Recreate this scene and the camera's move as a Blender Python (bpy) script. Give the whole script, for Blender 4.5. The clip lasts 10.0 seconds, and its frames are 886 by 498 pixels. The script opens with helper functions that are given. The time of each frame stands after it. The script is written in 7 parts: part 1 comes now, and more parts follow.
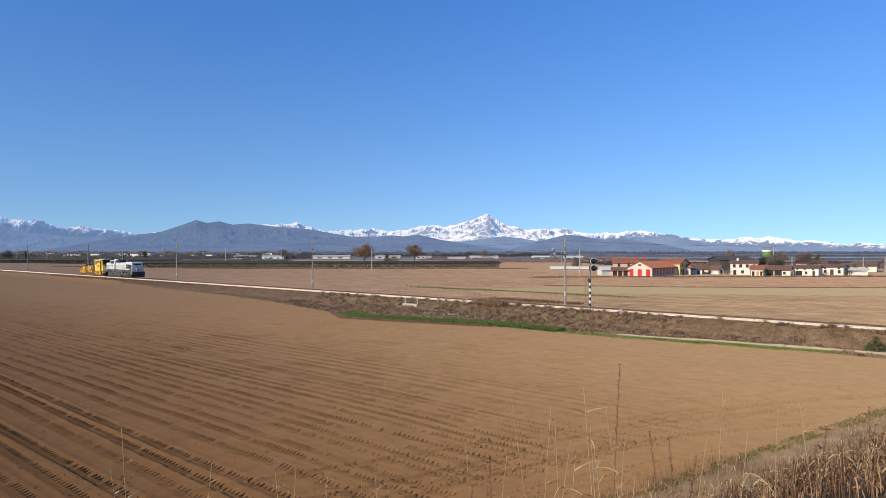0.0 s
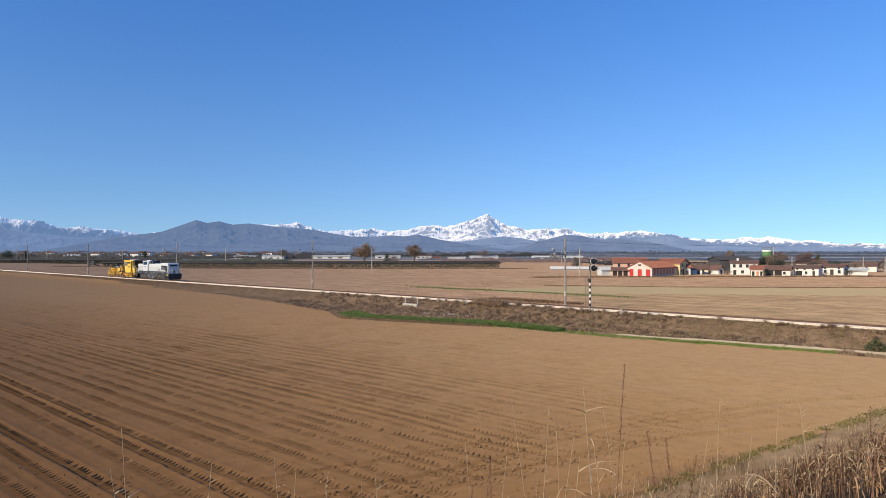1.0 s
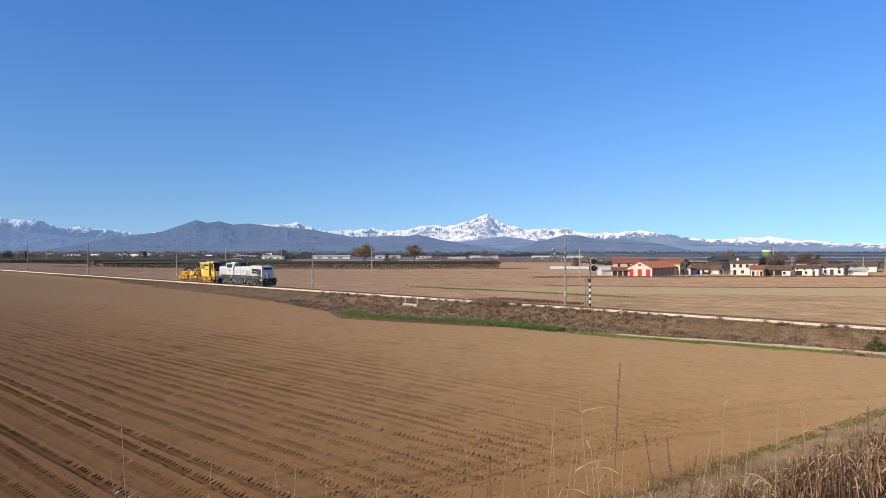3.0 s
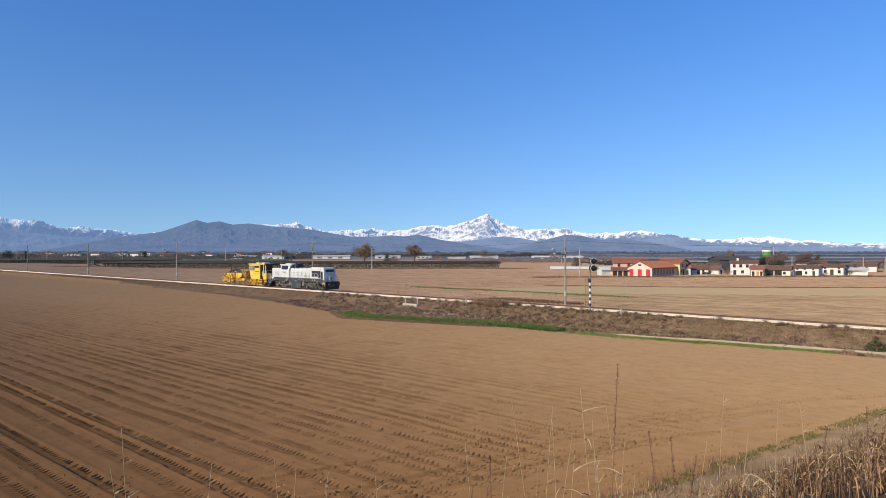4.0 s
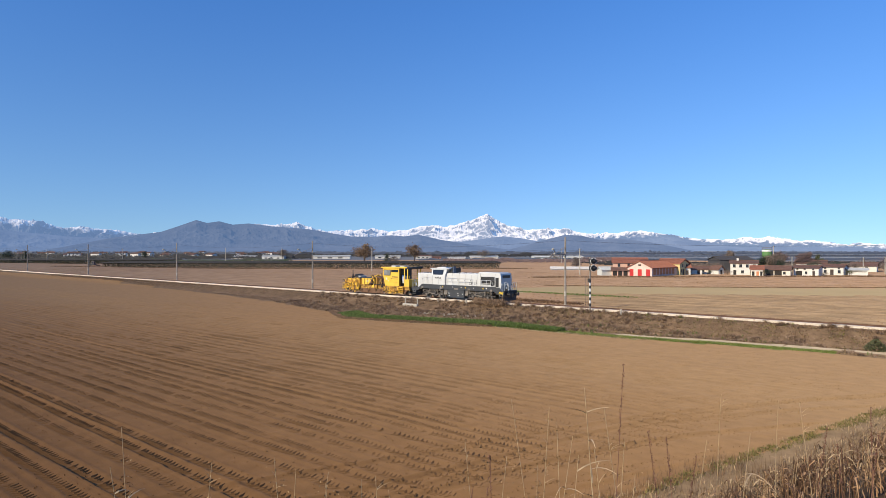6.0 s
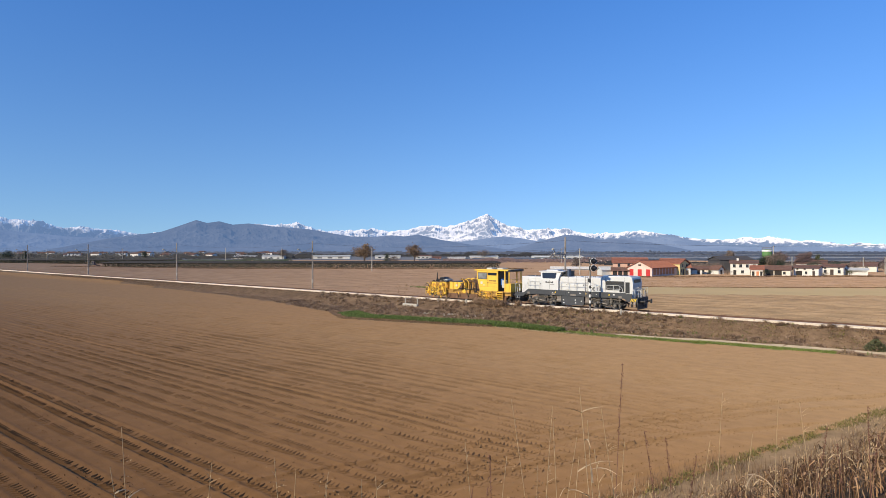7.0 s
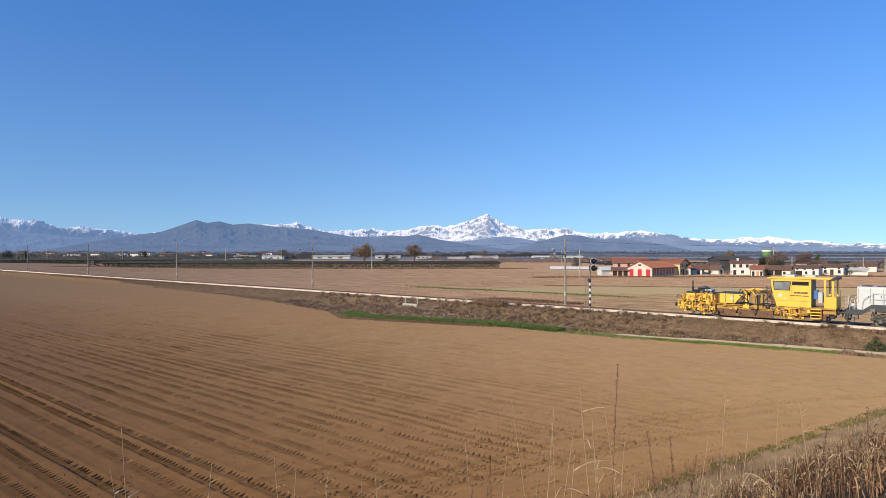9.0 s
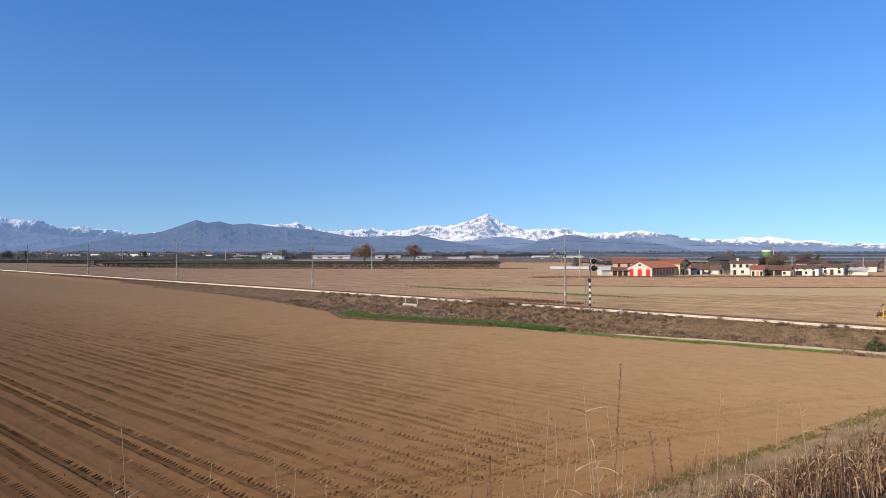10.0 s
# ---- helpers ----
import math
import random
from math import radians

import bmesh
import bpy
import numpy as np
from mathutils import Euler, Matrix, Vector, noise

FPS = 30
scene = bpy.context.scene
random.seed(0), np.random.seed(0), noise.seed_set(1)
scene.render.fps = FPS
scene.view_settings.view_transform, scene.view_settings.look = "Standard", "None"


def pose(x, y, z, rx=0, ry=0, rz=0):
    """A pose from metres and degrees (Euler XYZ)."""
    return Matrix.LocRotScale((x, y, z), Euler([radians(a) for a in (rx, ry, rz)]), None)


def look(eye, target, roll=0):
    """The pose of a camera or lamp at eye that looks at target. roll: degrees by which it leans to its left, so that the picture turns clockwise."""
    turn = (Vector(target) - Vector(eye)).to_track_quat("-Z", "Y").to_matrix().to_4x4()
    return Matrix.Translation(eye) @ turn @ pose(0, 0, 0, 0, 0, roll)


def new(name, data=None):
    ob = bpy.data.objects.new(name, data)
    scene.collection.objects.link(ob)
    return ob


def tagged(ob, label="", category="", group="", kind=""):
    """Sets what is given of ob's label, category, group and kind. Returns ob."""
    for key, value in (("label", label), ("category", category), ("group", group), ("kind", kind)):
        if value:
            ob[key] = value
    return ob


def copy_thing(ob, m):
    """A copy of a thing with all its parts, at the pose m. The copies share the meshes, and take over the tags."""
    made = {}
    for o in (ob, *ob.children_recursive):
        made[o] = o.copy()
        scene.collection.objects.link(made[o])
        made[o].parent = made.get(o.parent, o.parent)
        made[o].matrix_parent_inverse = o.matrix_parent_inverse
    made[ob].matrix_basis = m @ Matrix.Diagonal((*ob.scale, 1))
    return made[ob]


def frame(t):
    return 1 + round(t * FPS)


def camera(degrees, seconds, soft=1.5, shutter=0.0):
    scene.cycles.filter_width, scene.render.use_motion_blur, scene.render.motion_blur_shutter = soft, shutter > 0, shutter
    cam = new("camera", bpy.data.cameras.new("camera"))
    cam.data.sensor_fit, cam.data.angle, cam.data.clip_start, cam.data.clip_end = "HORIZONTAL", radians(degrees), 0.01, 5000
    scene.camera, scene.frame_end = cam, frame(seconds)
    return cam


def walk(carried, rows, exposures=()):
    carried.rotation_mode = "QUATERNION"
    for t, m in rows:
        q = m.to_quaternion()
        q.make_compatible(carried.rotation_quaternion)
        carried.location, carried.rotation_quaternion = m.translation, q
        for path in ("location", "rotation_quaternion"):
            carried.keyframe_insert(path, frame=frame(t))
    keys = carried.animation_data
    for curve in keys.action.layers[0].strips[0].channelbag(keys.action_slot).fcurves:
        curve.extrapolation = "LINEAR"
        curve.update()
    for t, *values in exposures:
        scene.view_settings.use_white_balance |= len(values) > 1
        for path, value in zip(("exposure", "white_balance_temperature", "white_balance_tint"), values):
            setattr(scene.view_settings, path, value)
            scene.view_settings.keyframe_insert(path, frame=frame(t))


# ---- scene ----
cam = camera(71.0, 10.0, 0.5)
EYE = pose(0, 0, 6.76, 90.05, 0, 0)
walk(cam, [(0.0, EYE), (10.0, EYE)], [(0.0, 0.0, 6800, 10), (10.0, 0.0, 6800, 10)])

# ---- light ----
SUN_TO = Vector((-0.69, -0.57, 0.45)).normalized()
world = bpy.data.worlds.new("world")
scene.world = world
world.use_nodes = True
wn = world.node_tree.nodes
sky = wn.new("ShaderNodeTexSky")
sky.sky_type = "NISHITA"
sky.sun_disc = False
sky.sun_elevation = math.asin(SUN_TO.z)
sky.sun_rotation = math.atan2(SUN_TO.x, SUN_TO.y)
sky.altitude, sky.air_density, sky.dust_density, sky.ozone_density = 300, 1.0, 0.2, 3.0
wn["Background"].inputs["Strength"].default_value = 0.127
wl = world.node_tree.links
wt, wm, wh = wn.new("ShaderNodeTexCoord"), wn.new("ShaderNodeMapping"), wn.new("ShaderNodeHueSaturation")
wm.inputs["Location"].default_value, wm.inputs["Scale"].default_value = (0, 0, 0.09), (1, 1, 0.86)
wh.inputs["Saturation"].default_value, wh.inputs["Value"].default_value = 1.05, 1.0
tint = wn.new("ShaderNodeMix")
tint.data_type, tint.blend_type = "RGBA", "MULTIPLY"
tint.inputs["Factor"].default_value = 1.0
# the air's tint: paler towards the horizon, deeper above
sz, up, hue = wn.new("ShaderNodeSeparateXYZ"), wn.new("ShaderNodeMapRange"), wn.new("ShaderNodeMix")
hue.data_type = "RGBA"
hue.inputs["A"].default_value, hue.inputs["B"].default_value = (0.84, 0.97, 1.13, 1), (0.57, 1.0, 1.52, 1)
up.inputs["From Min"].default_value, up.inputs["From Max"].default_value = 0.0, 0.36
wl.new(wt.outputs["Generated"], sz.inputs[0])
wl.new(sz.outputs["Z"], up.inputs["Value"])
wl.new(up.outputs["Result"], hue.inputs["Factor"])
wl.new(hue.outputs["Result"], tint.inputs["B"])
wl.new(wt.outputs["Generated"], wm.inputs["Vector"])
wl.new(wm.outputs["Vector"], sky.inputs["Vector"])
wl.new(sky.outputs[0], wh.inputs["Color"])
wl.new(wh.outputs["Color"], tint.inputs["A"])
wl.new(tint.outputs["Result"], wn["Background"].inputs["Color"])
sun = new("sun", bpy.data.lights.new("sun", "SUN"))
sun.data.energy, sun.data.angle, sun.data.color = 4.95, radians(0.53), (1.0, 0.88, 0.66)
sun.matrix_world = look((0, 0, 60), Vector((0, 0, 60)) - SUN_TO)


# ---- materials ----
def mat(name, col, rough=0.8, metal=0.0, var=0.12, scale=6.0, bump=0.0, fine=40.0, col2=None, glow=None):
    """A procedural surface: base colour mottled at two scales, with fine relief. glow: (colour, strength)."""
    m = bpy.data.materials.new(name)
    m.use_nodes = True
    nt = m.node_tree
    n, L = nt.nodes, nt.links
    b = n["Principled BSDF"]
    b.inputs["Roughness"].default_value, b.inputs["Metallic"].default_value = rough, metal
    tc = n.new("ShaderNodeTexCoord")
    n1, n2 = n.new("ShaderNodeTexNoise"), n.new("ShaderNodeTexNoise")
    n1.inputs["Scale"].default_value, n2.inputs["Scale"].default_value = scale, fine
    n1.inputs["Detail"].default_value, n2.inputs["Detail"].default_value = 4, 3
    for k in (n1, n2):
        L.new(tc.outputs["Object"], k.inputs["Vector"])
    add = n.new("ShaderNodeMath")
    add.operation = "MULTIPLY_ADD"
    L.new(n2.outputs["Fac"], add.inputs[0])
    add.inputs[1].default_value = 0.5
    L.new(n1.outputs["Fac"], add.inputs[2])
    rng = n.new("ShaderNodeMapRange")
    rng.inputs["From Min"].default_value, rng.inputs["From Max"].default_value = 0.45, 1.05
    L.new(add.outputs[0], rng.inputs["Value"])
    mix = n.new("ShaderNodeMix")
    mix.data_type = "RGBA"
    lo = tuple(c * (1 - var) for c in col)
    hi = col2 if col2 else tuple(min(1, c * (1 + var)) for c in col)
    mix.inputs["A"].default_value, mix.inputs["B"].default_value = (*lo, 1), (*hi, 1)
    L.new(rng.outputs["Result"], mix.inputs["Factor"])
    L.new(mix.outputs["Result"], b.inputs["Base Color"])
    if bump:
        bp = n.new("ShaderNodeBump")
        bp.inputs["Strength"].default_value, bp.inputs["Distance"].default_value = min(1, bump * 6), bump
        L.new(add.outputs[0], bp.inputs["Height"])
        L.new(bp.outputs["Normal"], b.inputs["Normal"])
    if rough > 0.9:
        b.inputs["Diffuse Roughness"].default_value = 1.0
        b.inputs["Specular IOR Level"].default_value = 0.15
    if glow:
        b.inputs["Emission Color"].default_value, b.inputs["Emission Strength"].default_value = (*glow[0], 1), glow[1]
    m["mix"] = mix.name
    return m


def leaf_mat(name, col, var=0.4):
    """Foliage: each leaf or blade takes a tone of its own."""
    m = mat(name, col, 0.75, 0, 0.2, 3.0)
    n, L = m.node_tree.nodes, m.node_tree.links
    g, hsv = n.new("ShaderNodeNewGeometry"), n.new("ShaderNodeHueSaturation")
    r = n.new("ShaderNodeMapRange")
    r.inputs["To Min"].default_value, r.inputs["To Max"].default_value = 1 - var, 1 + var
    L.new(g.outputs["Random Per Island"], r.inputs["Value"])
    L.new(r.outputs["Result"], hsv.inputs["Value"])
    L.new(n[m["mix"]].outputs["Result"], hsv.inputs["Color"])
    L.new(hsv.outputs["Color"], n["Principled BSDF"].inputs["Base Color"])
    return m


# ---- mesh helpers ----
class Geo:
    """Vertices and faces of one mesh."""

    def __init__(self):
        self.v, self.f, self.mi = [], [], []

    def add(self, vs, fs, k=0):
        o = len(self.v)
        self.v += [tuple(p) for p in vs]
        self.f += [tuple(i + o for i in q) for q in fs]
        self.mi += [k] * len(fs)

    def box(self, x0, x1, y0, y1, z0, z1, c=0.0, k=0):
        """A block; c rounds its upright and upper edges by a chamfer."""
        if not c:
            self.add([(x, y, z) for z in (z0, z1) for y in (y0, y1) for x in (x0, x1)],
                     [(0, 2, 3, 1), (4, 5, 7, 6), (0, 1, 5, 4), (2, 6, 7, 3), (0, 4, 6, 2), (1, 3, 7, 5)], k)
            return

        def ring(z, i):
            a, b, d, e = x0 + i, x1 - i, y0 + i, y1 - i
            return [(a + c, d, z), (b - c, d, z), (b, d + c, z), (b, e - c, z), (b - c, e, z), (a + c, e, z), (a, e - c, z), (a, d + c, z)]
        vs = ring(z0, 0) + ring(z1 - c, 0) + ring(z1, c)
        fs = [tuple(range(7, -1, -1)), tuple(range(16, 24))]
        for r in (0, 8):
            fs += [(r + i, r + (i + 1) % 8, r + 8 + (i + 1) % 8, r + 8 + i) for i in range(8)]
        self.add(vs, fs, k)

    def prism(self, outline, a0, a1, axis="y", k=0):
        """An outline of (p, q) points pushed along an axis: y takes (x, z), x takes (y, z), z takes (x, y)."""
        put = {"y": lambda p, q, a: (p, a, q), "x": lambda p, q, a: (a, p, q), "z": lambda p, q, a: (p, q, a)}[axis]
        n = len(outline)
        vs = [put(p, q, a0) for p, q in outline] + [put(p, q, a1) for p, q in outline]
        self.add(vs, [tuple(range(n)), tuple(range(2 * n - 1, n - 1, -1))] + [(i, n + i, n + (i + 1) % n, (i + 1) % n) for i in range(n)], k)

    def rod(self, p, q, r0, r1=None, seg=8, k=0):
        """A round rod or cone from p to q."""
        p, q = Vector(p), Vector(q)
        r1 = r0 if r1 is None else r1
        d = (q - p).normalized()
        a = d.orthogonal().normalized()
        b = d.cross(a)
        vs = []
        for c, r in ((p, r0), (q, r1)):
            vs += [c + (a * math.cos(2 * math.pi * i / seg) + b * math.sin(2 * math.pi * i / seg)) * r for i in range(seg)]
        fs = [tuple(range(seg - 1, -1, -1)), tuple(range(seg, 2 * seg))]
        fs += [(i, (i + 1) % seg, seg + (i + 1) % seg, seg + i) for i in range(seg)]
        self.add(vs, fs, k)

    def path(self, pts, r, seg=6, k=0):
        """A bent tube through the points; r is one radius or one for each point."""
        pts = [Vector(p) for p in pts]
        rr = r if isinstance(r, (list, tuple)) else [r] * len(pts)
        vs, n = [], len(pts)
        for i, p in enumerate(pts):
            d = (pts[min(i + 1, n - 1)] - pts[max(i - 1, 0)]).normalized()
            a = d.cross(Vector((0.31, 0.17, 0.93)) if abs(d.z) < 0.9 else Vector((1, 0.2, 0))).normalized()
            b = d.cross(a)
            vs += [p + (a * math.cos(2 * math.pi * j / seg) + b * math.sin(2 * math.pi * j / seg)) * rr[i] for j in range(seg)]
        fs = [tuple(range(seg - 1, -1, -1)), tuple(range((n - 1) * seg, n * seg))]
        for i in range(n - 1):
            fs += [(i * seg + j, i * seg + (j + 1) % seg, (i + 1) * seg + (j + 1) % seg, (i + 1) * seg + j) for j in range(seg)]
        self.add(vs, fs, k)

    def mesh(self, name, mats, smooth=False):
        me = bpy.data.meshes.new(name)
        me.from_pydata(self.v, [], self.f)
        for m in mats if isinstance(mats, (list, tuple)) else [mats]:
            me.materials.append(m)
        if any(self.mi):
            me.polygons.foreach_set("material_index", self.mi)
        bm = bmesh.new()
        bm.from_mesh(me)
        bmesh.ops.recalc_face_normals(bm, faces=bm.faces)
        bm.to_mesh(me)
        bm.free()
        if smooth:
            me.polygons.foreach_set("use_smooth", [True] * len(me.polygons))
        return me


def part(name, g, m, parent, label="", at=None, smooth=False):
    """Links g as one mesh object under a thing or a part."""
    ob = new(name, g.mesh(name, m, smooth))
    ob.parent = parent
    if at is not None:
        ob.matrix_basis = at
    return tagged(ob, label)


def thing(name, label, category, at, group="", kind=""):
    ob = new(name)
    ob.matrix_basis = at
    return tagged(ob, label, category, group, kind)


def solid(name, g, m, label, category, at=None, group="", kind="", smooth=False):
    ob = new(name, g.mesh(name, m, smooth))
    if at is not None:
        ob.matrix_basis = at
    return tagged(ob, label, category, group, kind)


# ---- the railway's line ----
P0 = Vector((-71.27, 146.06))
TURN = -39.69
U = Vector((math.cos(radians(TURN)), math.sin(radians(TURN))))
N = Vector((U.y, -U.x))  # towards the camera's side


def rail(s, l=0.0, z=0.0, rz=0.0):
    """The pose at s metres along the line and l metres to its near side, x along the line."""
    p = P0 + U * s + N * l
    return pose(p.x, p.y, z, 0, 0, TURN + rz)


LINE = rail(0)


# ---- ground: one sheet, in the line's own axes (x along it, y to its far side) ----
def smooth(a, b, x):
    k = np.clip((x - a) / (b - a), 0, 1)
    return k * k * (3 - 2 * k)


GRIDS = {}


def grid_noise(shape, seed):
    if seed not in GRIDS:
        GRIDS[seed] = np.random.RandomState(seed).rand(*shape)
    return GRIDS[seed]


def vnoise(x, y, seed):
    """Smooth value noise on numpy arrays, about 0 to 1."""
    t = grid_noise((256, 256), seed)
    xi, yi = np.floor(x).astype(int), np.floor(y).astype(int)
    fx, fy = x - xi, y - yi
    fx, fy = fx * fx * (3 - 2 * fx), fy * fy * (3 - 2 * fy)
    g = lambda i, j: t[(xi + i) & 255, (yi + j) & 255]
    return (g(0, 0) * (1 - fx) + g(1, 0) * fx) * (1 - fy) + (g(0, 1) * (1 - fx) + g(1, 1) * fx) * fy


def fbm(x, y, seed, n=4):
    r = 0
    for i in range(n):
        r = r + (vnoise(x * 2 ** i, y * 2 ** i, seed + i) - 0.5) / 2 ** i
    return r


def field_edge(s):
    """How far from the line the near field begins."""
    return np.interp(s, [-400, 0, 43, 68, 88, 95, 105, 113.6, 125, 141, 170, 260], [4.6, 4.8, 8.0, 11.6, 16.4, 20.5, 17.9, 15.6, 15.0, 12.6, 10.4, 9.0])


def strip_wide(s):
    """Width of the green strip at the field's edge."""
    return np.interp(s, [90, 95, 103, 112, 121, 141], [3.5, 5.2, 4.6, 3.2, 1.5, 1.1])


def toe_dist(x, y):
    """Metres past the toe of the road bank on which the camera stands."""
    return (x - 6.0) * 0.556 - (y - 19.5) * 0.83


def to_world(s, l):
    return P0.x + U.x * s + N.x * l, P0.y + U.y * s + N.y * l


def land(s, l):
    """Height of the ground at s metres along the line and l metres to its near side."""
    s, l = np.asarray(s, float), np.asarray(l, float)
    x, y = to_world(s, l)
    near = np.where(l < 1.9, -0.42, -0.05 - 0.95 * smooth(3.0, 6.8, l))
    far = -0.42 - 0.5 * smooth(2.4, 5.0, -l) - 1.6 * smooth(8, 110, -l)
    z = np.where(l > 0, near, far)
    # the dip of a ditch on the rough verge
    ditch = np.exp(-((l - (field_edge(s) - 5.5)) / 1.5) ** 2) * smooth(60, 85, s) * (l > 0)
    z = z - 0.35 * ditch
    d = toe_dist(x, y)
    z = z + 6.1 * np.clip((d - 2.2) / 10.2, 0, 1) * smooth(2.0, 4.0, d)
    z = z + 0.10 * fbm(s / 9, l / 9, 11) * ((l > 4) | (l < -6))
    return z


MARKS = []
_r = random.Random(21)
_l = 12.0
while _l < 51:
    MARKS.append((_l, _r.choice([0.15, 0.25, 0.35, 0.45, 0.5]) * (0.5 if _l < 22 else 0.7 if _l < 34 else 1.0), _r.choice([0.19, 0.22, 0.26]), _r.uniform(0, 6)))
    _l += _r.uniform(0.45, 0.95) if _l > 20 else _r.uniform(0.6, 1.3)


# the deep marks nearest to the bank
for _l, _d in ((51.4, 0.3), (52.4, 0.5), (53.6, 0.4), (54.9, 0.8), (55.9, 1.0), (56.9, 0.4), (58.3, 1.0), (59.0, 0.7), (60.2, 0.5), (61.3, 0.6), (62.5, 0.5), (64.0, 0.5)):
    MARKS.append((_l, _d, _r.choice([0.19, 0.22, 0.24]), _r.uniform(0, 6)))


def ruts(s, l):
    """Tyre marks with lugs along the near field, and turning marks on its headland."""
    x, y = to_world(s, l)
    d = toe_dist(x, y)
    h = np.zeros_like(s)
    for c, deep, period, ph in MARKS:
        a = l - c - 0.18 * np.sin(s / 23 + ph)
        near = np.abs(a) < 0.8
        aa = a[near]
        h[near] += np.exp(-(aa / 0.24) ** 4) * -0.045 * deep + np.exp(-((aa - 0.36) / 0.09) ** 2) * 0.06 * deep + np.exp(-((aa + 0.36) / 0.09) ** 2) * 0.04 * deep
    h = h * (1 - smooth(-5.5, -2.8, d))
    t = x * 0.83 + y * 0.556
    for c, amp in ((-7.4, 0.7), (-6.1, 1.0), (-4.4, 0.6), (-3.0, 1.0), (-1.5, 0.7)):
        a = d - c - 0.9 * np.sin(t / 9 + c) - 0.012 * np.maximum(0, t - 16) ** 2
        h = h + amp * (np.exp(-((a + 0.34) / 0.1) ** 2) * 0.04 - 0.06 * np.exp(-(a / 0.22) ** 4)) * (1 - smooth(-1.2, -0.4, d))
    return h


def axis_lines(lo, hi, step, out, grow=1.16):
    mid = list(np.arange(lo, hi, step))
    a, b, st = [], [], step
    p = lo
    while p > -out:
        st = min(st * grow, 260)
        p -= st
        a.append(p)
    st, p = step, mid[-1]
    while p < out:
        st = min(st * grow, 260)
        p += st
        b.append(p)
    return np.array(a[::-1] + mid + b)


def build_ground():
    ss, ls = axis_lines(98, 150, 0.11, 5600, 1.07), axis_lines(25, 65, 0.09, 5600, 1.07)
    S, Lm = np.meshgrid(ss, ls, indexing="ij")
    Z = land(S, Lm)
    X, Y = to_world(S, Lm)
    D = toe_dist(X, Y)
    infield = (Lm > field_edge(S) + 0.3) & (D < -0.6)
    Z = Z + np.where(infield, ruts(S, Lm) + 0.03 * fbm(S * 0.5, Lm * 0.5, 40, 3) + 0.02 * fbm(S * 3.4, Lm * 3.4, 50, 2) + 0.02 * np.maximum(0, vnoise(S * 3.1, Lm * 3.1, 77) - 0.8) * 5 * 0.5, 0)
    ns, nl = S.shape
    co = np.stack([S, -Lm, Z], -1).reshape(-1, 3).astype(np.float32)
    i = np.arange(ns * nl).reshape(ns, nl)
    q = np.stack([i[:-1, :-1], i[:-1, 1:], i[1:, 1:], i[1:, :-1]], -1).reshape(-1, 4)
    me = bpy.data.meshes.new("ground")
    me.vertices.add(len(co))
    me.vertices.foreach_set("co", co.ravel())
    me.loops.add(q.size)
    me.loops.foreach_set("vertex_index", q.ravel().astype(np.int32))
    me.polygons.add(len(q))
    me.polygons.foreach_set("loop_start", np.arange(0, q.size, 4, dtype=np.int32))
    me.polygons.foreach_set("loop_total", np.full(len(q), 4, dtype=np.int32))
    sc, lc = (S[:-1, :-1] + S[1:, 1:]) / 2, (Lm[:-1, :-1] + Lm[1:, 1:]) / 2
    xc, yc = to_world(sc, lc)
    dc = toe_dist(xc, yc)
    k = np.full(sc.shape, 2)                                  # far ploughed land
    k[(lc > field_edge(sc)) & (dc < 0)] = 0                   # near field
    k[(np.abs(lc) < 4.5) | ((lc > 0) & (lc <= field_edge(sc)))] = 1   # verge
    k[(dc >= 0) & (lc > field_edge(sc))] = 3                  # road bank
    low, high = 113 + 0.11 * (xc - 26), np.minimum(150, 125 + 1.0 * (xc - 9.8))
    k[(lc < -4.5) & (yc > low) & (yc < high) & (xc > 9.8)] = 4          # pale sown field
    k[(lc < -4.5) & (yc <= low) & (xc > 20)] = 5              # stubble
    wob = 0.35 * np.sin(sc * 0.9) + 0.25 * np.sin(sc * 2.7 + 1) + 0.2 * np.sin(sc * 6.1)
    path = (sc > 124 + wob) & (lc > field_edge(sc) - 3.1 + 0.8 * wob) & (lc < field_edge(sc) - 1.5 + 0.5 * np.sin(sc * 1.9) * wob)
    k[path] = 6
    turf = (sc > 89 + 0.8 * np.sin(lc * 3)) & (sc < 141) & (lc > field_edge(sc) - strip_wide(sc) + 0.3 * np.sin(sc * 1.7)) & (lc < field_edge(sc) - 0.10 * strip_wide(sc) + 0.3 * np.sin(sc * 2.3))
    k[turf] = 8
    k[np.hypot(xc, yc) > 560] = 9                             # the far plain, with haze in its colour
    k[dc > 1.9 + 0.6 * np.sin(xc * 1.3) * np.sin(yc * 0.9)] = 7      # dead litter under the bank's grass, darkened for shade between the stalks
    me.polygons.foreach_set("material_index", k.ravel().astype(np.int32))
    for m in (M_FIELD, M_VERGE, M_FAR, M_BANK, M_PALE, M_STUBBLE, M_PATH, M_LITTER, M_TURF, M_PLAIN):
        me.materials.append(m)
    me.update()
    me.validate()
    ob = new("ground", me)
    ob.matrix_basis = LINE
    tagged(ob, "wide flat plain of brown ploughed and harrowed farmland", "ground", kind="structure")


